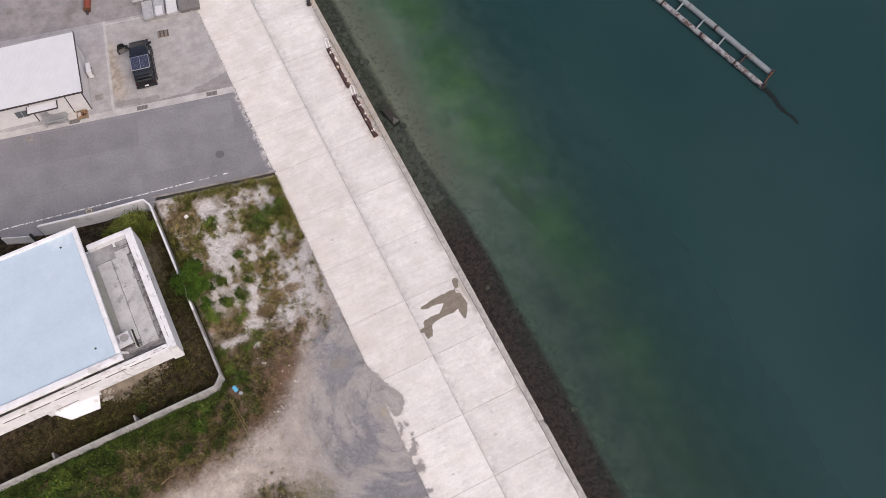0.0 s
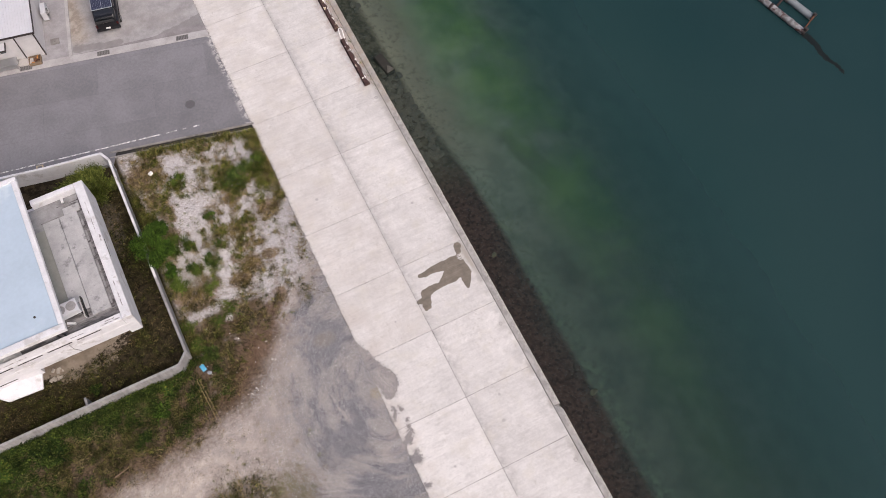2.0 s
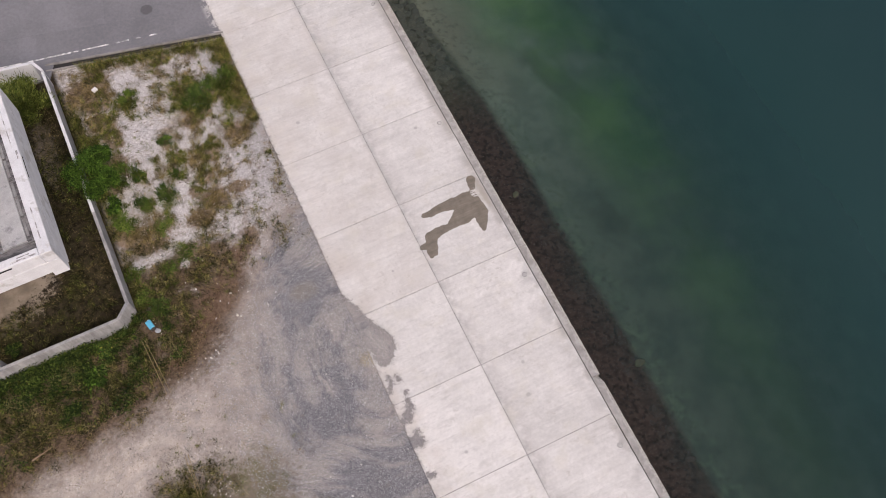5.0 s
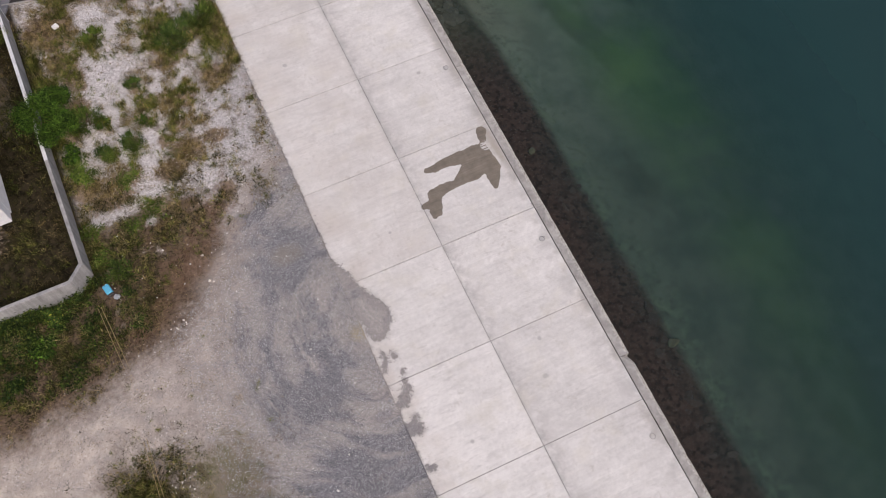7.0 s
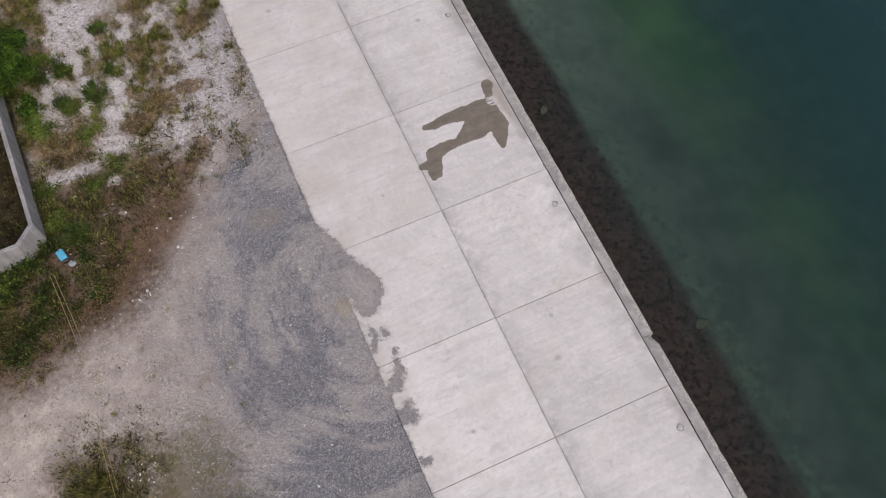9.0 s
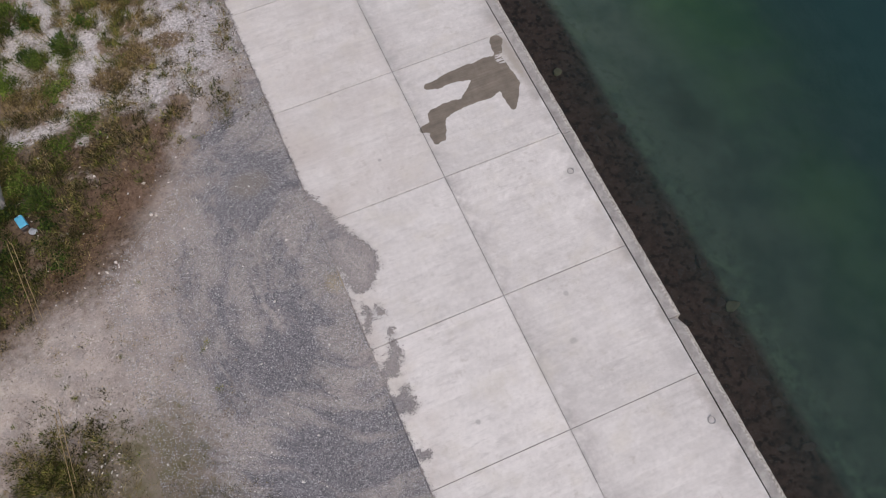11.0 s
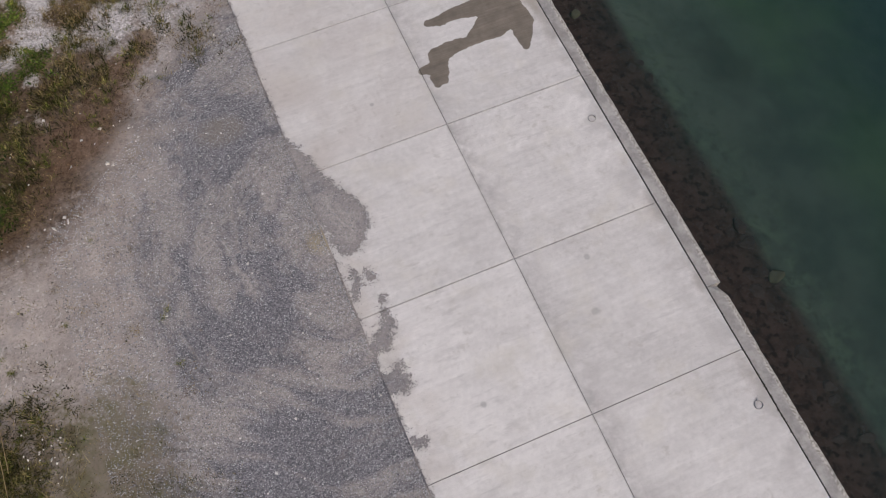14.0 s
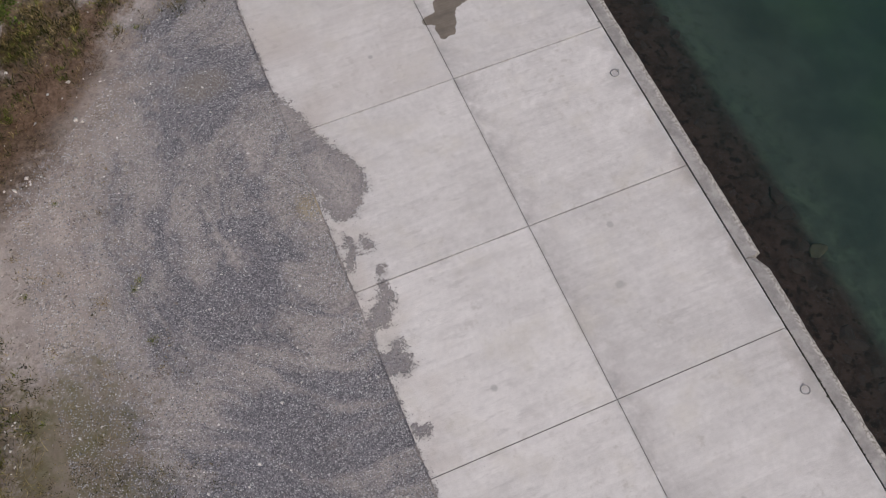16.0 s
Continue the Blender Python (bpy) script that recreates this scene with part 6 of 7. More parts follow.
def blades(x, y, z, length, width, lean, az=None):
    """Bent blades of grass: two joints each."""
    n = len(x)
    az = R.uniform(0, math.tau, n) if az is None else az
    d = np.stack([np.cos(az), np.sin(az)], 1)
    s = np.stack([-d[:, 1], d[:, 0]], 1) * (width / 2)[:, None]
    b = np.stack([x, y], 1)
    m = b + d * (length * lean * 0.35)[:, None]
    t = b + d * (length * lean)[:, None]
    zt = length * np.sqrt(np.clip(1 - lean ** 2, 0.03, 1))
    v = np.empty((n, 5, 3))
    v[:, 0, :2], v[:, 1, :2], v[:, 2, :2], v[:, 3, :2], v[:, 4, :2] = b - s, b + s, m + s * 0.8, m - s * 0.8, t
    v[:, 0, 2] = v[:, 1, 2] = z
    v[:, 2, 2] = v[:, 3, 2] = z + zt * 0.6
    v[:, 4, 2] = z + zt * (1 - 0.25 * lean)
    i = np.arange(n)[:, None] * 5
    return [(v.reshape(-1, 3), i + np.array([0, 1, 2, 3])), (np.zeros((0, 3)), i - n * 5 + np.array([3, 2, 4]))]


def stalks(x, y, z, length, width):
    """Thin stalks arched over, in four joints."""
    n = len(x)
    az, bend, pitch = R.uniform(0, math.tau, n), R.normal(0, 0.5, n), R.uniform(0.1, 0.8, n)
    rows = np.empty((n, 5, 2, 3))
    cx, cy, cz = x.copy(), y.copy(), z.copy()
    for j in range(5):
        sx, sy = -np.sin(az) * width * (0.5 - 0.08 * j), np.cos(az) * width * (0.5 - 0.08 * j)
        rows[:, j, 0] = np.stack([cx - sx, cy - sy, cz], 1)
        rows[:, j, 1] = np.stack([cx + sx, cy + sy, cz], 1)
        cx, cy = cx + np.cos(az) * np.cos(pitch) * length / 4, cy + np.sin(az) * np.cos(pitch) * length / 4
        cz = np.maximum(cz + np.sin(pitch) * length / 4, 0.02)
        az, pitch = az + bend * 0.7, pitch - R.uniform(0.1, 0.5, n)
    i = np.arange(n)[:, None] * 10
    quads = np.concatenate([i + 2 * j + np.array([0, 1, 3, 2]) for j in range(4)])
    return [(rows.reshape(-1, 3), quads)]


def leaves(x, y, z, size):
    """Small folded leaves, each turned its own way."""
    n = len(x)
    az, tilt = R.uniform(0, math.tau, n), R.uniform(-0.7, 0.7, n)
    d = np.stack([np.cos(az) * np.cos(tilt), np.sin(az) * np.cos(tilt), np.sin(tilt)], 1) * size[:, None]
    roll = R.uniform(-0.6, 0.6, n)
    s = np.stack([-np.sin(az) * np.cos(roll), np.cos(az) * np.cos(roll), np.sin(roll)], 1) * (size * 0.36)[:, None]
    c = np.stack([x, y, z], 1)
    v = np.stack([c - d * 0.5, c + s, c + d * 0.5, c - s], 1)
    return [(v.reshape(-1, 3), np.arange(n)[:, None] * 4 + np.array([0, 1, 2, 3]))]


def road_line(x):
    return 20.3 - (x + 4.8) * 0.2217 - 0.55


def inside(x, y, ellipses):
    best = 0.0
    x, y = x + 0.45 * fbm(x, y, 1.1), y + 0.45 * fbm(x + 17, y, 1.1)
    for cx, cy, rx, ry in ellipses:
        d = math.hypot((x - cx) / rx, (y - cy) / ry)
        best = max(best, 1.35 - d)
    return max(0.0, min(1.0, best / 0.45))


def south_line(x):
    return float(np.interp(x, [-60, -26, -21.5, -16.4, -12.6, -10.4, -9.0, -8.0, -6.9, -4], [-2.5, -1.8, -1.0, 0.0, 1.2, 2.7, 3.9, 4.8, 6.0, 7.0]))


def fbm(x, y, s):
    return noise.fractal(Vector((x * s, y * s, 2.5)), 0.6, 2.1, 4)


tufts = {"green": [], "olive": [], "straw": [], "stalk": [], "dark": [], "rank": [], "weed": [], "leafy": [], "russet": []}
for i in range(30000):
    x, y = R.uniform(-14.5, -4.9), R.uniform(5.0, 22.5)
    if y > road_line(x) or y < 5.5 + 0.6 * fbm(x, y, 0.5):
        continue
    if fbm(x + 3, y, 2.6) < -0.06 + 0.12 * R.normal():
        continue
    g, l, d = inside(x, y, GAPS), inside(x, y, LUSH), inside(x, y, DRY)
    n1 = fbm(x, y, 0.9)
    fade = np.interp(x, [-7.0, -4.9], [1.0, 0.45]) if y < 15 else 1.0
    dens = (float(np.interp(x, [-14, -11, -7], [0.30, 0.36, 0.28])) + 0.95 * n1 + 0.5 * d) * fade * (1 - 0.99 * max(0.0, min(1.0, g + 0.5 * fbm(x, y, 2.2))) * (g > 0))
    if x > -9.0 and y < 8.6:
        dens *= 0.45
    elif y < 8.2:
        dens *= 0.6
    if R.random() < l * (0.75 + 0.5 * n1):
        tufts["green" if R.random() < 0.72 else "olive"].append((x, y, R.uniform(0.16, 0.42)))
    elif R.random() < 1.25 * dens:
        kind = "green" if fbm(x + 40, y, 0.5) + 0.25 * R.normal() > 0.3 + 0.3 * d else "olive"
        if kind == "olive" and y < 8.8 and R.random() < 0.4:
            kind = "rank"
        tufts[kind].append((x, y, R.uniform(0.09, 0.28)))
        if R.random() < 0.1:
            tufts["straw"].append((x, y, R.uniform(0.15, 0.4)))
# weeds and dead stalks outside the south wall
STALKS = [(-18.35, 3.8, 0.5, 0.45), (-19.35, 3.5, 0.8, 0.5), (-20.6, 3.1, 0.9, 0.6), (-21.6, 2.7, 0.8, 0.6), (-20.9, 1.6, 0.7, 0.5), (-22.9, 3.2, 0.6, 0.4), (-22.8, 1.8, 0.8, 0.4), (-24.4, 1.2, 0.8, 0.6), (-26.1, 1.5, 0.9, 0.7), (-17.2, 2.4, 0.4, 0.4), (-13.7, 3.0, 0.4, 0.4)]
BROAD = [(-17.8, 2.8, 0.5, 0.6), (-22.0, 3.9, 1.3, 0.5), (-23.5, 3.9, 1.2, 0.5), (-20.3, 4.0, 1.2, 0.4), (-16.5, 3.8, 0.5, 0.6), (-19.1, 1.4, 0.35, 0.3), (-23.2, 0.7, 0.5, 0.35), (-25.6, 3.5, 1.6, 0.8), (-28.5, 3.2, 1.9, 1.0), (-31.0, 3.0, 2.0, 1.2), (-14.1, 4.0, 0.5, 0.35), (-16.8, 4.0, 0.7, 0.4), (-21.3, 3.4, 0.9, 0.5)]
for i in range(30000):
    x, y = R.uniform(-34, -7.5), R.uniform(-3.5, 6.5)
    low = south_line(x) + 0.7 * fbm(x, y, 0.7)
    if y < low or (x < -14.6 and y > 4.5 and y < 40) or (x >= -14.5 and y > 6.4):
        continue
    if x > -14.9 and R.random() < 0.8 * inside(x, y, GAPS) or (-11.8 < x < -7.8 and y < 6.2 and R.random() < 0.55):
        continue
    if x > -9.2 and R.random() < 0.5 or math.hypot(x + 14.25, y - 3.95) < 0.55:
        continue
    edge = min(1.0, (y - low) / 1.6)
    if fbm(x + 3, y, 2.2) < -0.16 + 0.12 * R.normal():
        continue
    if R.random() > 0.12 + 0.88 * edge:
        continue
    n1, n2 = fbm(x, y, 0.55), fbm(x + 30, y + 9, 0.9)
    east = np.interp(x, [-16.5, -12.5], [0.0, 1.0])
    if edge > 0.5 and R.random() < 0.75 * inside(x, y, BROAD) + 0.22 * (1 - east) * (n1 > -0.15) + 0.35 * (1 - east) * max(0.0, n1 - 0.1):
        h = 0.5 + 0.9 * fbm(x, y + 70, 1.5)
        if h > 0.12 * R.random():
            tufts["weed"].append((x, y, max(0.08, h * R.uniform(0.3, 0.75))))
    elif R.random() < 0.05 * inside(x, y, STALKS) and n2 > -0.2:
        tufts["stalk"].append((x, y, R.uniform(0.45, 0.95)))
    elif R.random() < 0.16 * edge * (1 - 0.5 * east) + 0.25 * max(0.0, n2 - 0.15):
        tufts["green"].append((x, y, R.uniform(0.12, 0.32) * (0.5 + 0.5 * edge)))
    elif R.random() < 0.85 - 0.2 * east:
        tufts["rank" if R.random() < 0.8 * edge * (1 - 0.25 * east) else "olive"].append((x, y, R.uniform(0.12, 0.42) * (0.4 + 0.6 * edge) * (1 - 0.35 * east)))
        if R.random() < 0.012 * edge * (1 - 0.8 * east):
            tufts["stalk"].append((x, y, R.uniform(0.3, 0.6)))
# small round tufts dotted over the sand
for i in range(520):
    x, y = R.uniform(-13.6, -5.1), R.uniform(6.5, 19.0)
    if i % 11 == 0:
        x, y = R.uniform(-15.5, -9.5), R.uniform(-6.0, 0.8)
    kind, size = ("olive", "green", "olive", "russet")[int(R.integers(4))], R.uniform(0.03, 0.11)
    for j in range(int(R.integers(2, 6))):
        tufts[kind].append((x + size * R.normal(), y + size * R.normal(), R.uniform(0.05, 0.13)))
# broad-leaved weeds along the wall and in the hollows of the lot
for cx, cy, r in ((-13.9, 10.9, 0.5), (-13.6, 10.2, 0.45), (-12.4, 10.8, 0.3), (-12.0, 9.3, 0.45), (-13.8, 4.8, 0.35), (-14.3, 7.2, 0.4), (-14.2, 5.8, 0.4), (-11.3, 10.8, 0.35), (-12.4, 6.8, 0.4), (-11.4, 7.3, 0.4)):
    for i in range(int(90 * r)):
        tufts["leafy"].append((cx + 0.6 * r * R.normal(), cy + 0.6 * r * R.normal(), R.uniform(0.12, 0.34)))
# low russet mats where the growth thins out
RUSSET = [(-8.91, 9.86, 0.83, 0.67), (-10.04, 8.96, 0.85, 0.63), (-7.45, 9.99, 0.65, 0.41), (-10.93, 7.0, 1.12, 0.73), (-10.19, 5.93, 1.44, 0.87), (-6.28, 13.42, 0.69, 0.51), (-13.06, 17.05, 0.95, 0.91), (-13.23, 14.26, 0.62, 0.65), (-10.0, 4.9, 1.3, 0.9), (-11.6, 3.5, 1.2, 0.8), (-13.0, 1.6, 1.4, 0.6), (-13.4, 19.2, 1.0, 1.2)]
for i in range(16000):
    x, y = R.uniform(-14.6, -5.0), R.uniform(0.8, 21.0)
    if y > road_line(x) - 0.1:
        continue
    w = inside(x, y, RUSSET)
    if R.random() < 0.6 * w * max(0.0, 0.62 + 0.8 * fbm(x + 5, y, 1.3)) * (1 - 0.85 * inside(x, y, GAPS)):
        tufts["russet"].append((x, y, R.uniform(0.06, 0.2)))
# inside the yard
for i in range(22000):
    x, y = R.uniform(-31, -14.75), R.uniform(4.6, 20.5)
    if y > 21.2 - (x + 15) * 0.2 or (-48 < x < -18.0 and 8.0 < y < 17.2):
        continue
    if math.hypot((x + 21.6) / 3.0, (y - 9.3) / 1.6) < 1.0 + 0.25 * fbm(x, y, 0.9):
        continue
    g = fbm(x, y + 50, 0.42)
    if R.random() < 0.75 + 0.6 * fbm(x, y, 0.5):
        if g > 0.0 and R.random() < 0.55:
            tufts["rank" if R.random() < 0.75 else "green"].append((x, y, R.uniform(0.1, 0.28)))
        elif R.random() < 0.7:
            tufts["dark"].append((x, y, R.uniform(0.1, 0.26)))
        else:
            tufts["olive"].append((x, y, R.uniform(0.08, 0.2)))
# rank growth against the south face of the wall
for i in range(3600):
    x = R.uniform(-34, -14.7)
    y = 4.42 - abs(R.normal(0, 0.22))
    if x > -15.6:
        y += (x + 15.6) * 0.5
    if R.random() < 0.5 + 0.9 * fbm(x, y, 0.6):
        tufts[("weed", "rank", "green", "weed")[int(R.integers(4))]].append((x, y, R.uniform(0.25, 0.7)))
# growth along the wall's outer face
for i in range(2600):
    y = R.uniform(5.2, 20.4)
    x = -14.7 + abs(R.normal(0, 0.3))
    if R.random() < 0.35 + 0.9 * fbm(x, y, 0.7):
        tufts[("green", "rank", "rank", "olive")[int(R.integers(4))]].append((x, y, R.uniform(0.08, 0.28)))
# tall grass along the lot's kerb and the quay's edge
for i in range(1500):
    x = R.uniform(-13.8, -4.95)
    tall = 0.5 + 0.9 * fbm(x, 3.0, 0.7)
    if R.random() < tall:
        y = road_line(x) - 0.06 - abs(R.normal(0, 0.28))
        tufts[("green", "green", "olive", "straw")[int(R.integers(4))]].append((x, y, R.uniform(0.2, 0.5)))
for i in range(1300):
    y = R.uniform(13.5, 19.6)
    x = -4.98 - abs(R.normal(0, 0.32))
    if R.random() < 0.55 + 0.9 * fbm(x, y, 0.8):
        tufts[("green", "olive", "olive", "straw")[int(R.integers(4))]].append((x, y, R.uniform(0.15, 0.42)))
for i in range(900):
    a, r = R.uniform(0, math.tau), abs(R.normal(0, 0.6))
    x, y = -15.6 + 2.3 * r * math.cos(a), -4.9 + 1.8 * r * math.sin(a)
    if fbm(x, y, 0.9) < -0.3 + 0.25 * r:
        continue
    tufts[("rank", "green", "olive", "olive", "straw")[int(R.integers(5)) if r > 0.3 else int(R.integers(3))]].append((x, y, R.uniform(0.08, 0.26)))
for i in range(260):
    x = R.uniform(-22, -9)
    y = south_line(x) - abs(R.normal(0, 1.6))
    tufts["olive"].append((x, y, R.uniform(0.04, 0.1)))
for i in range(1100):
    x, y = -14.9 + 0.9 * R.normal(), -5.2 + 1.1 * R.normal()
    if fbm(x + 9, y, 1.0) < -0.2:
        continue
    tufts[("rank", "rank", "green", "olive")[int(R.integers(4))]].append((x, y, R.uniform(0.07, 0.2)))
for i in range(16):
    tufts["stalk"].append((-13.9 + 0.4 * R.normal(), -5.9 + 0.6 * R.normal(), R.uniform(0.25, 0.5)))
for i in range(700):
    x, y = -12.2 + 1.7 * R.normal(), -8.0 + 1.6 * R.normal()
    if x < -9.0:
        tufts[("rank", "olive", "olive")[int(R.integers(3))]].append((x, y, R.uniform(0.03, 0.1)))
for i in range(60):
    tufts["green"].append((R.uniform(4.5, 4.75), R.uniform(18, 31), R.uniform(0.05, 0.12)))


def grow(kind, per, spread, width, material, name, label, lean=(0.2, 0.85)):
    t = np.array(tufts[kind])
    t = np.repeat(t, per, axis=0)
    n = len(t)
    a, r = R.uniform(0, math.tau, n), np.abs(R.normal(0, spread, n))
    h = t[:, 2] * R.uniform(0.45, 1.15, n)
    z = np.array([ground_height(p, q) for p, q in t[:, :2]]) - 0.01
    z = np.where(t[:, 0] > 4, 0.0, z)
    joined(name, blades(t[:, 0] + r * np.cos(a), t[:, 1] + r * np.sin(a), z, h, np.full(n, width) * R.uniform(0.6, 1.4, n), R.uniform(*lean, n), a + R.normal(0, 0.5, n)), material, label, "grass")


grow("green", 19, 0.085, 0.014, M_GREEN, "grass", "green grass in tufts on the waste ground")
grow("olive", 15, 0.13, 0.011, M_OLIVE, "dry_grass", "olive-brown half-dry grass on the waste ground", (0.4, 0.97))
grow("straw", 6, 0.12, 0.011, M_STRAW, "straw", "pale dead stalks of tall grass", (0.5, 0.98))
grow("russet", 14, 0.15, 0.010, M_RUSSET, "russet_weeds", "low russet-brown withered weeds on the waste ground", (0.5, 0.98))
grow("rank", 20, 0.15, 0.017, M_RANK, "rank_grass", "rank dark olive grass and weeds along the wall", (0.4, 0.97))
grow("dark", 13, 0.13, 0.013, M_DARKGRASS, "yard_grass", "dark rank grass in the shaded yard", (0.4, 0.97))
t = np.repeat(np.array(tufts["stalk"]), 13, axis=0)
n = len(t)
joined("dead_stalks", stalks(t[:, 0] + R.normal(0, 0.16, n), t[:, 1] + R.normal(0, 0.16, n), t[:, 2] * R.uniform(0.05, 0.6, n), t[:, 2] * R.uniform(0.7, 1.3, n), R.uniform(0.005, 0.014, n)), M_STALK, "tangled pale dead stalks of tall weeds", "dead weeds")
t = np.repeat(np.array(tufts["weed"]), 18, axis=0)
n = len(t)
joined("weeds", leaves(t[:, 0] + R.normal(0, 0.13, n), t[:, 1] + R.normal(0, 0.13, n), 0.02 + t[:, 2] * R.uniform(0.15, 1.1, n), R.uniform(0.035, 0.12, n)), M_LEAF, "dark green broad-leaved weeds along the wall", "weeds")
t = np.repeat(np.array(tufts["leafy"]), 13, axis=0)
n = len(t)
joined("leafy_weeds", leaves(t[:, 0] + R.normal(0, 0.1, n), t[:, 1] + R.normal(0, 0.1, n), 0.02 + t[:, 2] * R.uniform(0.15, 1.1, n), R.uniform(0.03, 0.1, n)), M_SPIKY, "bright green broad-leaved weeds among the sand", "weeds")


def bush(at, radius, height, count, size, material, label, spiky=False):
    b = thing("bush", label, "bush", at)
    rr = random.Random(int(at[0] * 100))
    stems = bmesh.new()
    tips = []
    for i in range(20):
        a, r = rr.uniform(0, math.tau), radius * math.sqrt(rr.random()) * 0.9
        tip = Vector((r * math.cos(a), r * math.sin(a), height * rr.uniform(0.45, 0.8) * (1.15 - 0.5 * r / radius)))
        mid = Vector((tip.x * 0.35, tip.y * 0.35, tip.z * 0.55))
        rod((0.1 * math.cos(a), 0.1 * math.sin(a), -0.02), mid, 0.03, 0.02, 6, stems)
        rod(mid, tip, 0.02, 0.008, 6, stems)
        tips.append(tip)
    part("stems", stems, M_STEM, b)
    pick = np.array(tips)[R.integers(0, len(tips), count)]
    clump = R.normal(0, radius * 0.17, (count, 3)) * np.array([1, 1, 0.8])
    c = pick + clump
    c[:, 2] = np.clip(c[:, 2], 0.08, None)
    if spiky:
        az = np.arctan2(c[:, 1], c[:, 0]) + R.normal(0, 0.9, count)
        pieces = blades(c[:, 0], c[:, 1], c[:, 2], R.uniform(0.6, 1.4, count) * size, np.full(count, 0.035), R.uniform(0.4, 0.95, count), az)
    else:
        pieces = leaves(c[:, 0], c[:, 1], c[:, 2], R.uniform(0.6, 1.4, count) * size)
    crown = joined("crown", pieces, material, "", "")
    del crown["kind"]
    if "category" in crown:
        del crown["category"]
    crown.parent = b
    return b


bush((-16.75, 19.5, -0.08), 1.5, 2.6, 16000, 0.2, M_FEATHER, "large light green bush in the yard's corner", True)
bush((-18.1, 20.1, -0.08), 1.0, 2.0, 6500, 0.19, M_FEATHER, "light green bush beside the yard wall", True)
bush((-14.4, 13.1, -0.08), 1.15, 3.3, 19000, 0.075, M_BUSH, "dense deep green bush growing over the wall")
bush((-14.0, 11.6, -0.08), 0.5, 0.6, 700, 0.12, M_BUSH, "bright green shrub against the wall")
bush((-13.9, 10.4, -0.08), 0.45, 0.5, 500, 0.12, M_SPIKY, "light green shrub against the wall")
bush((-13.75, 14.5, -0.08), 0.7, 2.0, 7500, 0.07, M_BUSH, "deep green bush against the wall")
bush((-12.9, 13.2, -0.08), 0.75, 0.5, 900, 0.22, M_SPIKY, "low yellow-green shrub on the vacant lot", True)
bush((-12.25, 12.8, -0.08), 0.35, 0.4, 400, 0.1, M_YELLOW, "small yellow-flowering weed on the lot")
bush((-10.35, 12.1, -0.08), 0.4, 0.25, 350, 0.08, M_YELLOW, "low yellow-flowering weed on the sand")
bush((-11.2, 18.0, -0.08), 0.5, 0.5, 420, 0.22, M_SPIKY, "small rounded shrub on the sand", True)
bush((-10.2, 14.3, -0.08), 0.38, 0.4, 300, 0.2, M_SHRUB, "small green shrub on the white sand", True)
bush((-11.1, 11.2, -0.08), 0.55, 0.4, 420, 0.2, M_SHRUB, "small green shrub on the white sand", True)
bush((-7.4, 16.3, -0.08), 1.0, 0.55, 1100, 0.24, M_SHRUB, "dark green shrub among the grass", True)
bush((-5.9, 16.9, -0.08), 0.8, 0.5, 700, 0.25, M_SPIKY, "green shrub at the quay's edge", True)
bush((-12.55, 11.1, -0.08), 0.42, 0.35, 300, 0.18, M_SHRUB, "small dark shrub on the lot", True)
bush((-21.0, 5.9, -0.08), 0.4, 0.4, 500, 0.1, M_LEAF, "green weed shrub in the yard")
bush((-17.7, 2.8, -0.08), 0.55, 0.5, 800, 0.12, M_BUSH, "dark green shrub outside the wall")
bush((-13.7, 4.9, -0.08), 0.6, 0.5, 600, 0.16, M_SHRUB, "green shrub by the wall's corner", True)
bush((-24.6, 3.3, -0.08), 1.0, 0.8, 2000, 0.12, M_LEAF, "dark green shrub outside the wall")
bush((-27.9, 3.4, -0.08), 0.8, 0.8, 1500, 0.12, M_YELLOW, "yellow-flowering weed outside the wall")
bush((-28.9, 2.9, -0.08), 0.6, 0.7, 900, 0.12, M_YELLOW, "yellow-flowering weed outside the wall")
bush((-16.95, 4.0, -0.08), 0.45, 0.6, 600, 0.1, M_YELLOW, "yellow-flowering weed by the wall")

# ---- stones, shells and litter ----
octa = np.array([(1, 0, 0), (0, 1, 0), (-1, 0, 0), (0, -1, 0), (0, 0, 0.7), (0, 0, -0.7)], float)
octf = np.array([(0, 1, 4), (1, 2, 4), (2, 3, 4), (3, 0, 4), (1, 0, 5), (2, 1, 5), (3, 2, 5), (0, 3, 5)])


def pebbles(name, n, area, size, material, label, level=None):
    out = []
    for i in range(n):
        x, y = area()
        s = size * min(1.8, math.exp(R.normal(0, 0.35)))
        a = R.uniform(0, math.tau)
        v = octa * (1 + 0.3 * R.normal(size=(6, 1))) * np.array([s, s * 0.7, s * 0.7])
        v = np.stack([v[:, 0] * math.cos(a) - v[:, 1] * math.sin(a), v[:, 0] * math.sin(a) + v[:, 1] * math.cos(a), v[:, 2]], 1)
        out.append((v + np.array([x, y, (ground_height(x, y) if level is None else level) + s * 0.2]), octf))
    joined(name, out, material, label, "flowers" if "flower" in name else "stones")


def pebble_material(name, a, b):
    k = Mat(name, 0.85)
    return k.done(k.mix(k.island(), a, b))


def on_gravel():
    while True:
        x, y = -4.9 - 7.6 * R.random() ** 1.4, R.uniform(-13, 8.5)
        if y < south_line(x) - 0.2:
            return x, y


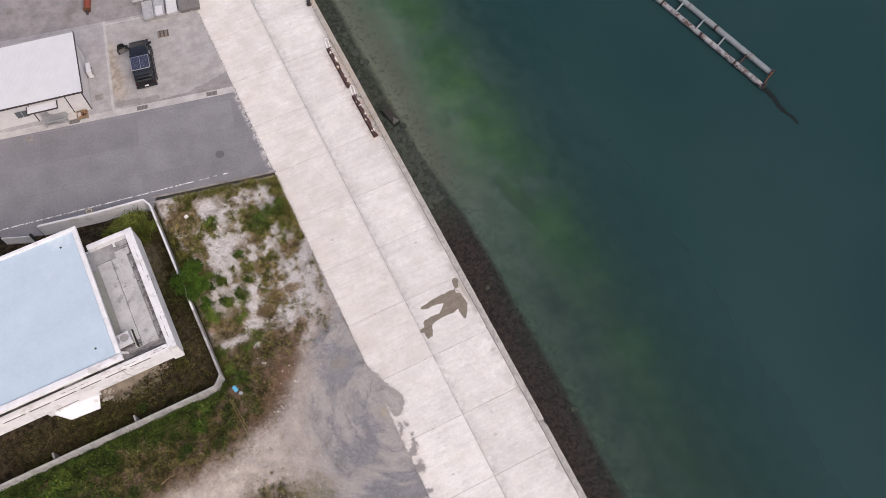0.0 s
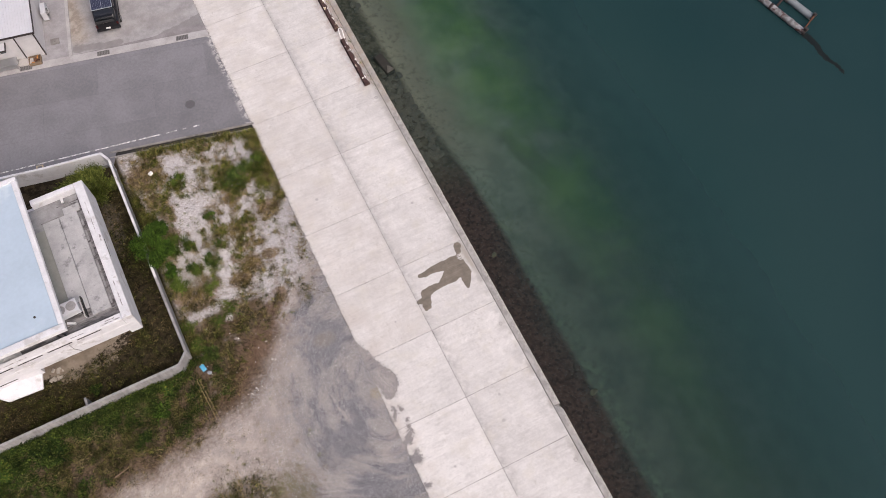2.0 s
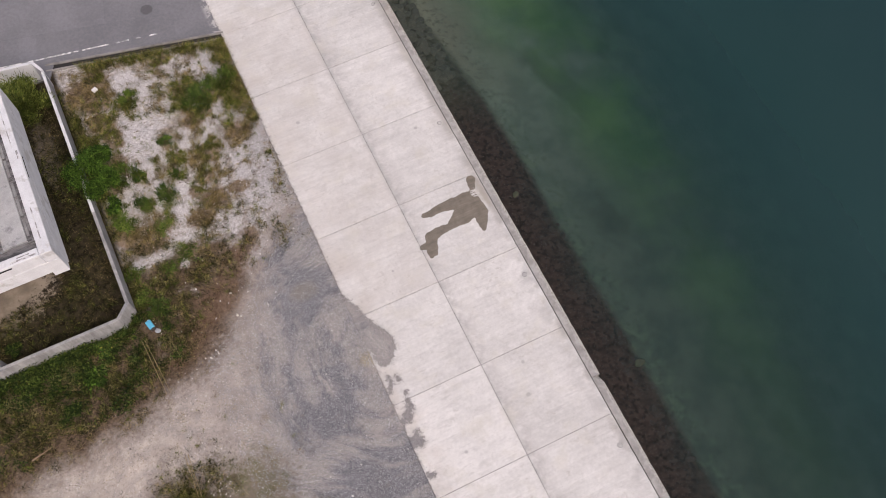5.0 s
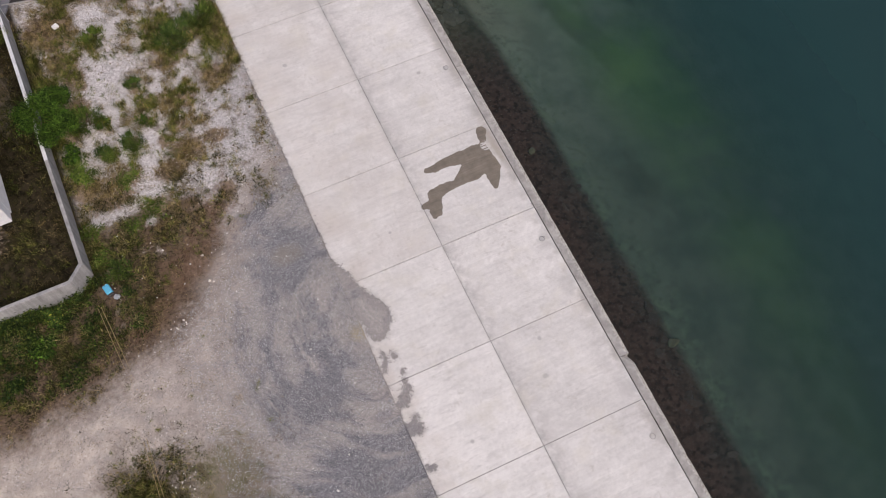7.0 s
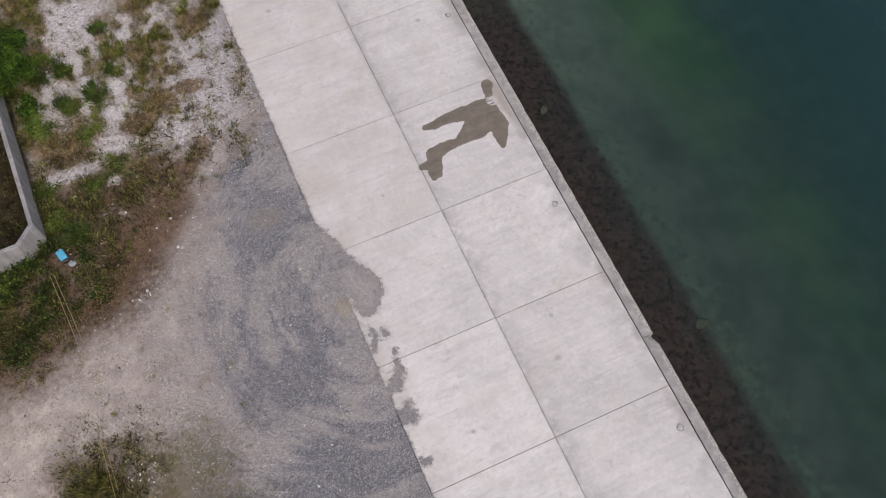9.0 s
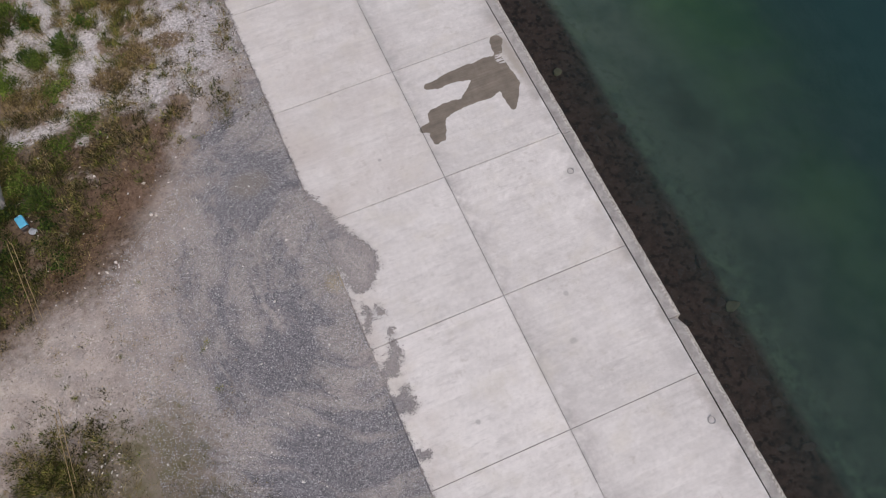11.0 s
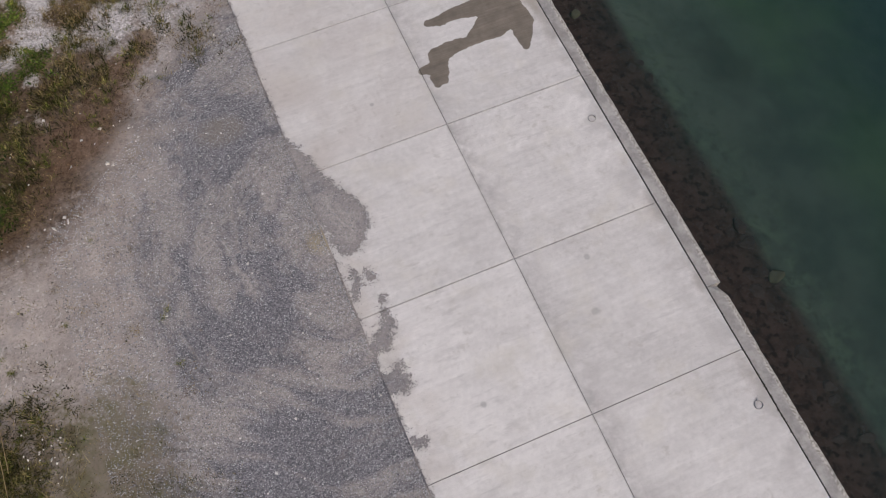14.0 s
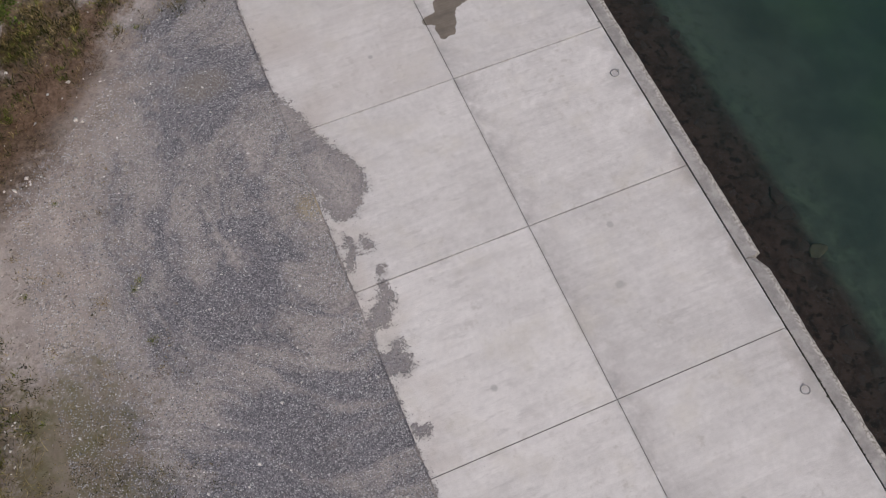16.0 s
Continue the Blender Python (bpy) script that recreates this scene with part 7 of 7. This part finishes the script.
pebbles("pebbles", 80000, on_gravel, 0.0155, pebble_material("grey_pebbles", (0.105, 0.107, 0.118), (0.58, 0.58, 0.59)), "loose grey gravel stones")
def on_spill():
    ax, ay, r, bx, by, r2 = SPILL[int(R.choice(len(SPILL), p=SPILL_SHARE))]
    u, a = R.random(), R.uniform(0, math.tau)
    q = (r + (r2 - r) * u) * math.sqrt(R.random()) * 1.12
    return max(-4.84, ax + (bx - ax) * u + q * math.cos(a)), ay + (by - ay) * u + q * math.sin(a)


SPILL_SHARE = np.array([(r + r2) * (math.hypot(bx - ax, by - ay) + r) for ax, ay, r, bx, by, r2 in SPILL])
SPILL_SHARE /= SPILL_SHARE.sum()
pebbles("spilt_gravel", 1500, on_spill, 0.015, pebble_material("spilt_pebbles", (0.11, 0.11, 0.12), (0.42, 0.42, 0.43)), "grey gravel spilt onto the slabs", 0.0)
pebbles("pale_stones", 280, lambda: (R.uniform(-14.5, -4.9), R.uniform(-12, 7.0)), 0.035, pebble_material("pale_pebbles", (0.5, 0.48, 0.45), (0.75, 0.73, 0.7)), "scattered pale stones and shells")
pebbles("shells", 7000, lambda: (R.uniform(-13.0, -4.9), R.uniform(7.5, 19.0)), 0.022, pebble_material("shell_white", (0.3, 0.28, 0.27), (0.7, 0.68, 0.66)), "broken white shells and grit on the lot")
pebbles("soil_clods", 320, lambda: (R.uniform(-12.5, -4.9), R.uniform(7.0, 19.0)), 0.04, pebble_material("brown_clods", (0.05, 0.035, 0.02), (0.2, 0.15, 0.09)), "brown clods and dead tufts on the sand")
pebbles("flower_heads", 22, lambda: (-13.9 + 0.35 * R.normal(), -5.3 + 0.35 * R.normal()), 0.03, M_FLOWER, "small white flower heads in the grass", 0.12)
pebbles("earth_crumbs", 450, lambda: (R.uniform(-18, -9.0), R.uniform(-9.5, 2.0)), 0.03, pebble_material("earth_crumbs", (0.10, 0.085, 0.07), (0.42, 0.38, 0.34)), "crumbs of earth and stone on the sand")

# black lumps widen the coping gap's dark line, standing in for its shade
pebbles("gap_moss", 420, lambda: (4.712 + 0.014 * R.normal(), -11.6 + 1.3 * R.normal() if R.random() < 0.7 else R.uniform(-13, 4)), 0.022, pebble_material("black_lumps", (0.012, 0.012, 0.009), (0.05, 0.05, 0.03)), "black lumps added to widen the gap's dark shade by the coping", 0.0)

def by_growth():
    x = R.uniform(-14.2, -8.5)
    return x, south_line(x) + R.normal(0.2, 0.7)


pebbles("pale_litter", 22, by_growth, 0.055, pebble_material("bleached_litter", (0.55, 0.5, 0.44), (0.8, 0.77, 0.74)), "bleached shells and scraps of litter at the weeds' edge")

M_BLUE = plain("blue_plastic", (0.10, 0.42, 0.62), 0.45, wear=0.2, grain=8)
can = thing("jerrycan", "blue plastic jerrycan lying in the weeds", "jerrycan", (-14.35, 4.15, 0.12), 15)
part("body", box(-0.15, 0.15, -0.24, 0.24, 0.0, 0.26, 0.05, 2), M_BLUE, can)
# dark block added below the can where its shade falls
part("can_shade_block", box(-0.14, 0.14, -0.34, -0.245, 0.02, 0.24, 0.03), M_TRIM, can)
part("cap", rod((0.05, 0.24, 0.13), (0.05, 0.3, 0.13), 0.04), M_POST, can)
bag = thing("plastic_bag", "crumpled white plastic bag beside the jerrycan", "bag", (-14.1, 3.75, 0.1), 40)
bm = bmesh.new()
bmesh.ops.create_icosphere(bm, subdivisions=3, radius=0.13)
for v in bm.verts:
    v.co *= 1 + 0.5 * noise.noise(v.co * 9)
    v.co.z *= 0.6
part("film", bm, plain("white_film", (0.36, 0.39, 0.42), 0.4), bag)
foam = thing("foam_block", "white polystyrene block lying on the lot", "foam block", (-12.8, 19.45, 0.02), 25)
part("foam", box(-0.15, 0.15, -0.12, 0.12, -0.05, 0.12, 0.02), M_POST, foam)
for i, (ax, ay, bx, by, lab) in enumerate(((-15.0, 3.55, -14.75, 0.4, "long dry bamboo cane lying in the weeds"), (-14.85, 3.5, -14.55, 0.35, "long dry bamboo cane lying in the weeds"), (-21.6, 0.0, -20.5, 0.3, "grey weathered pole lying at the weeds' edge"), (-14.9, -3.0, -15.0, -6.0, "long dry cane lying over the grass"), (-14.75, -2.9, -14.85, -5.4, "long dry cane lying over the grass"))):
    c = thing("cane", lab, "cane", (ax, ay, 0.25), 0, "canes in the weeds")
    part("stalk", rod((0, 0, 0), (bx - ax, by - ay, -0.15), 0.013 if i != 2 else 0.05, 0.008, 8), M_WOOD if i == 2 else plain("dry_cane", (0.34, 0.25, 0.13), 0.7), c)
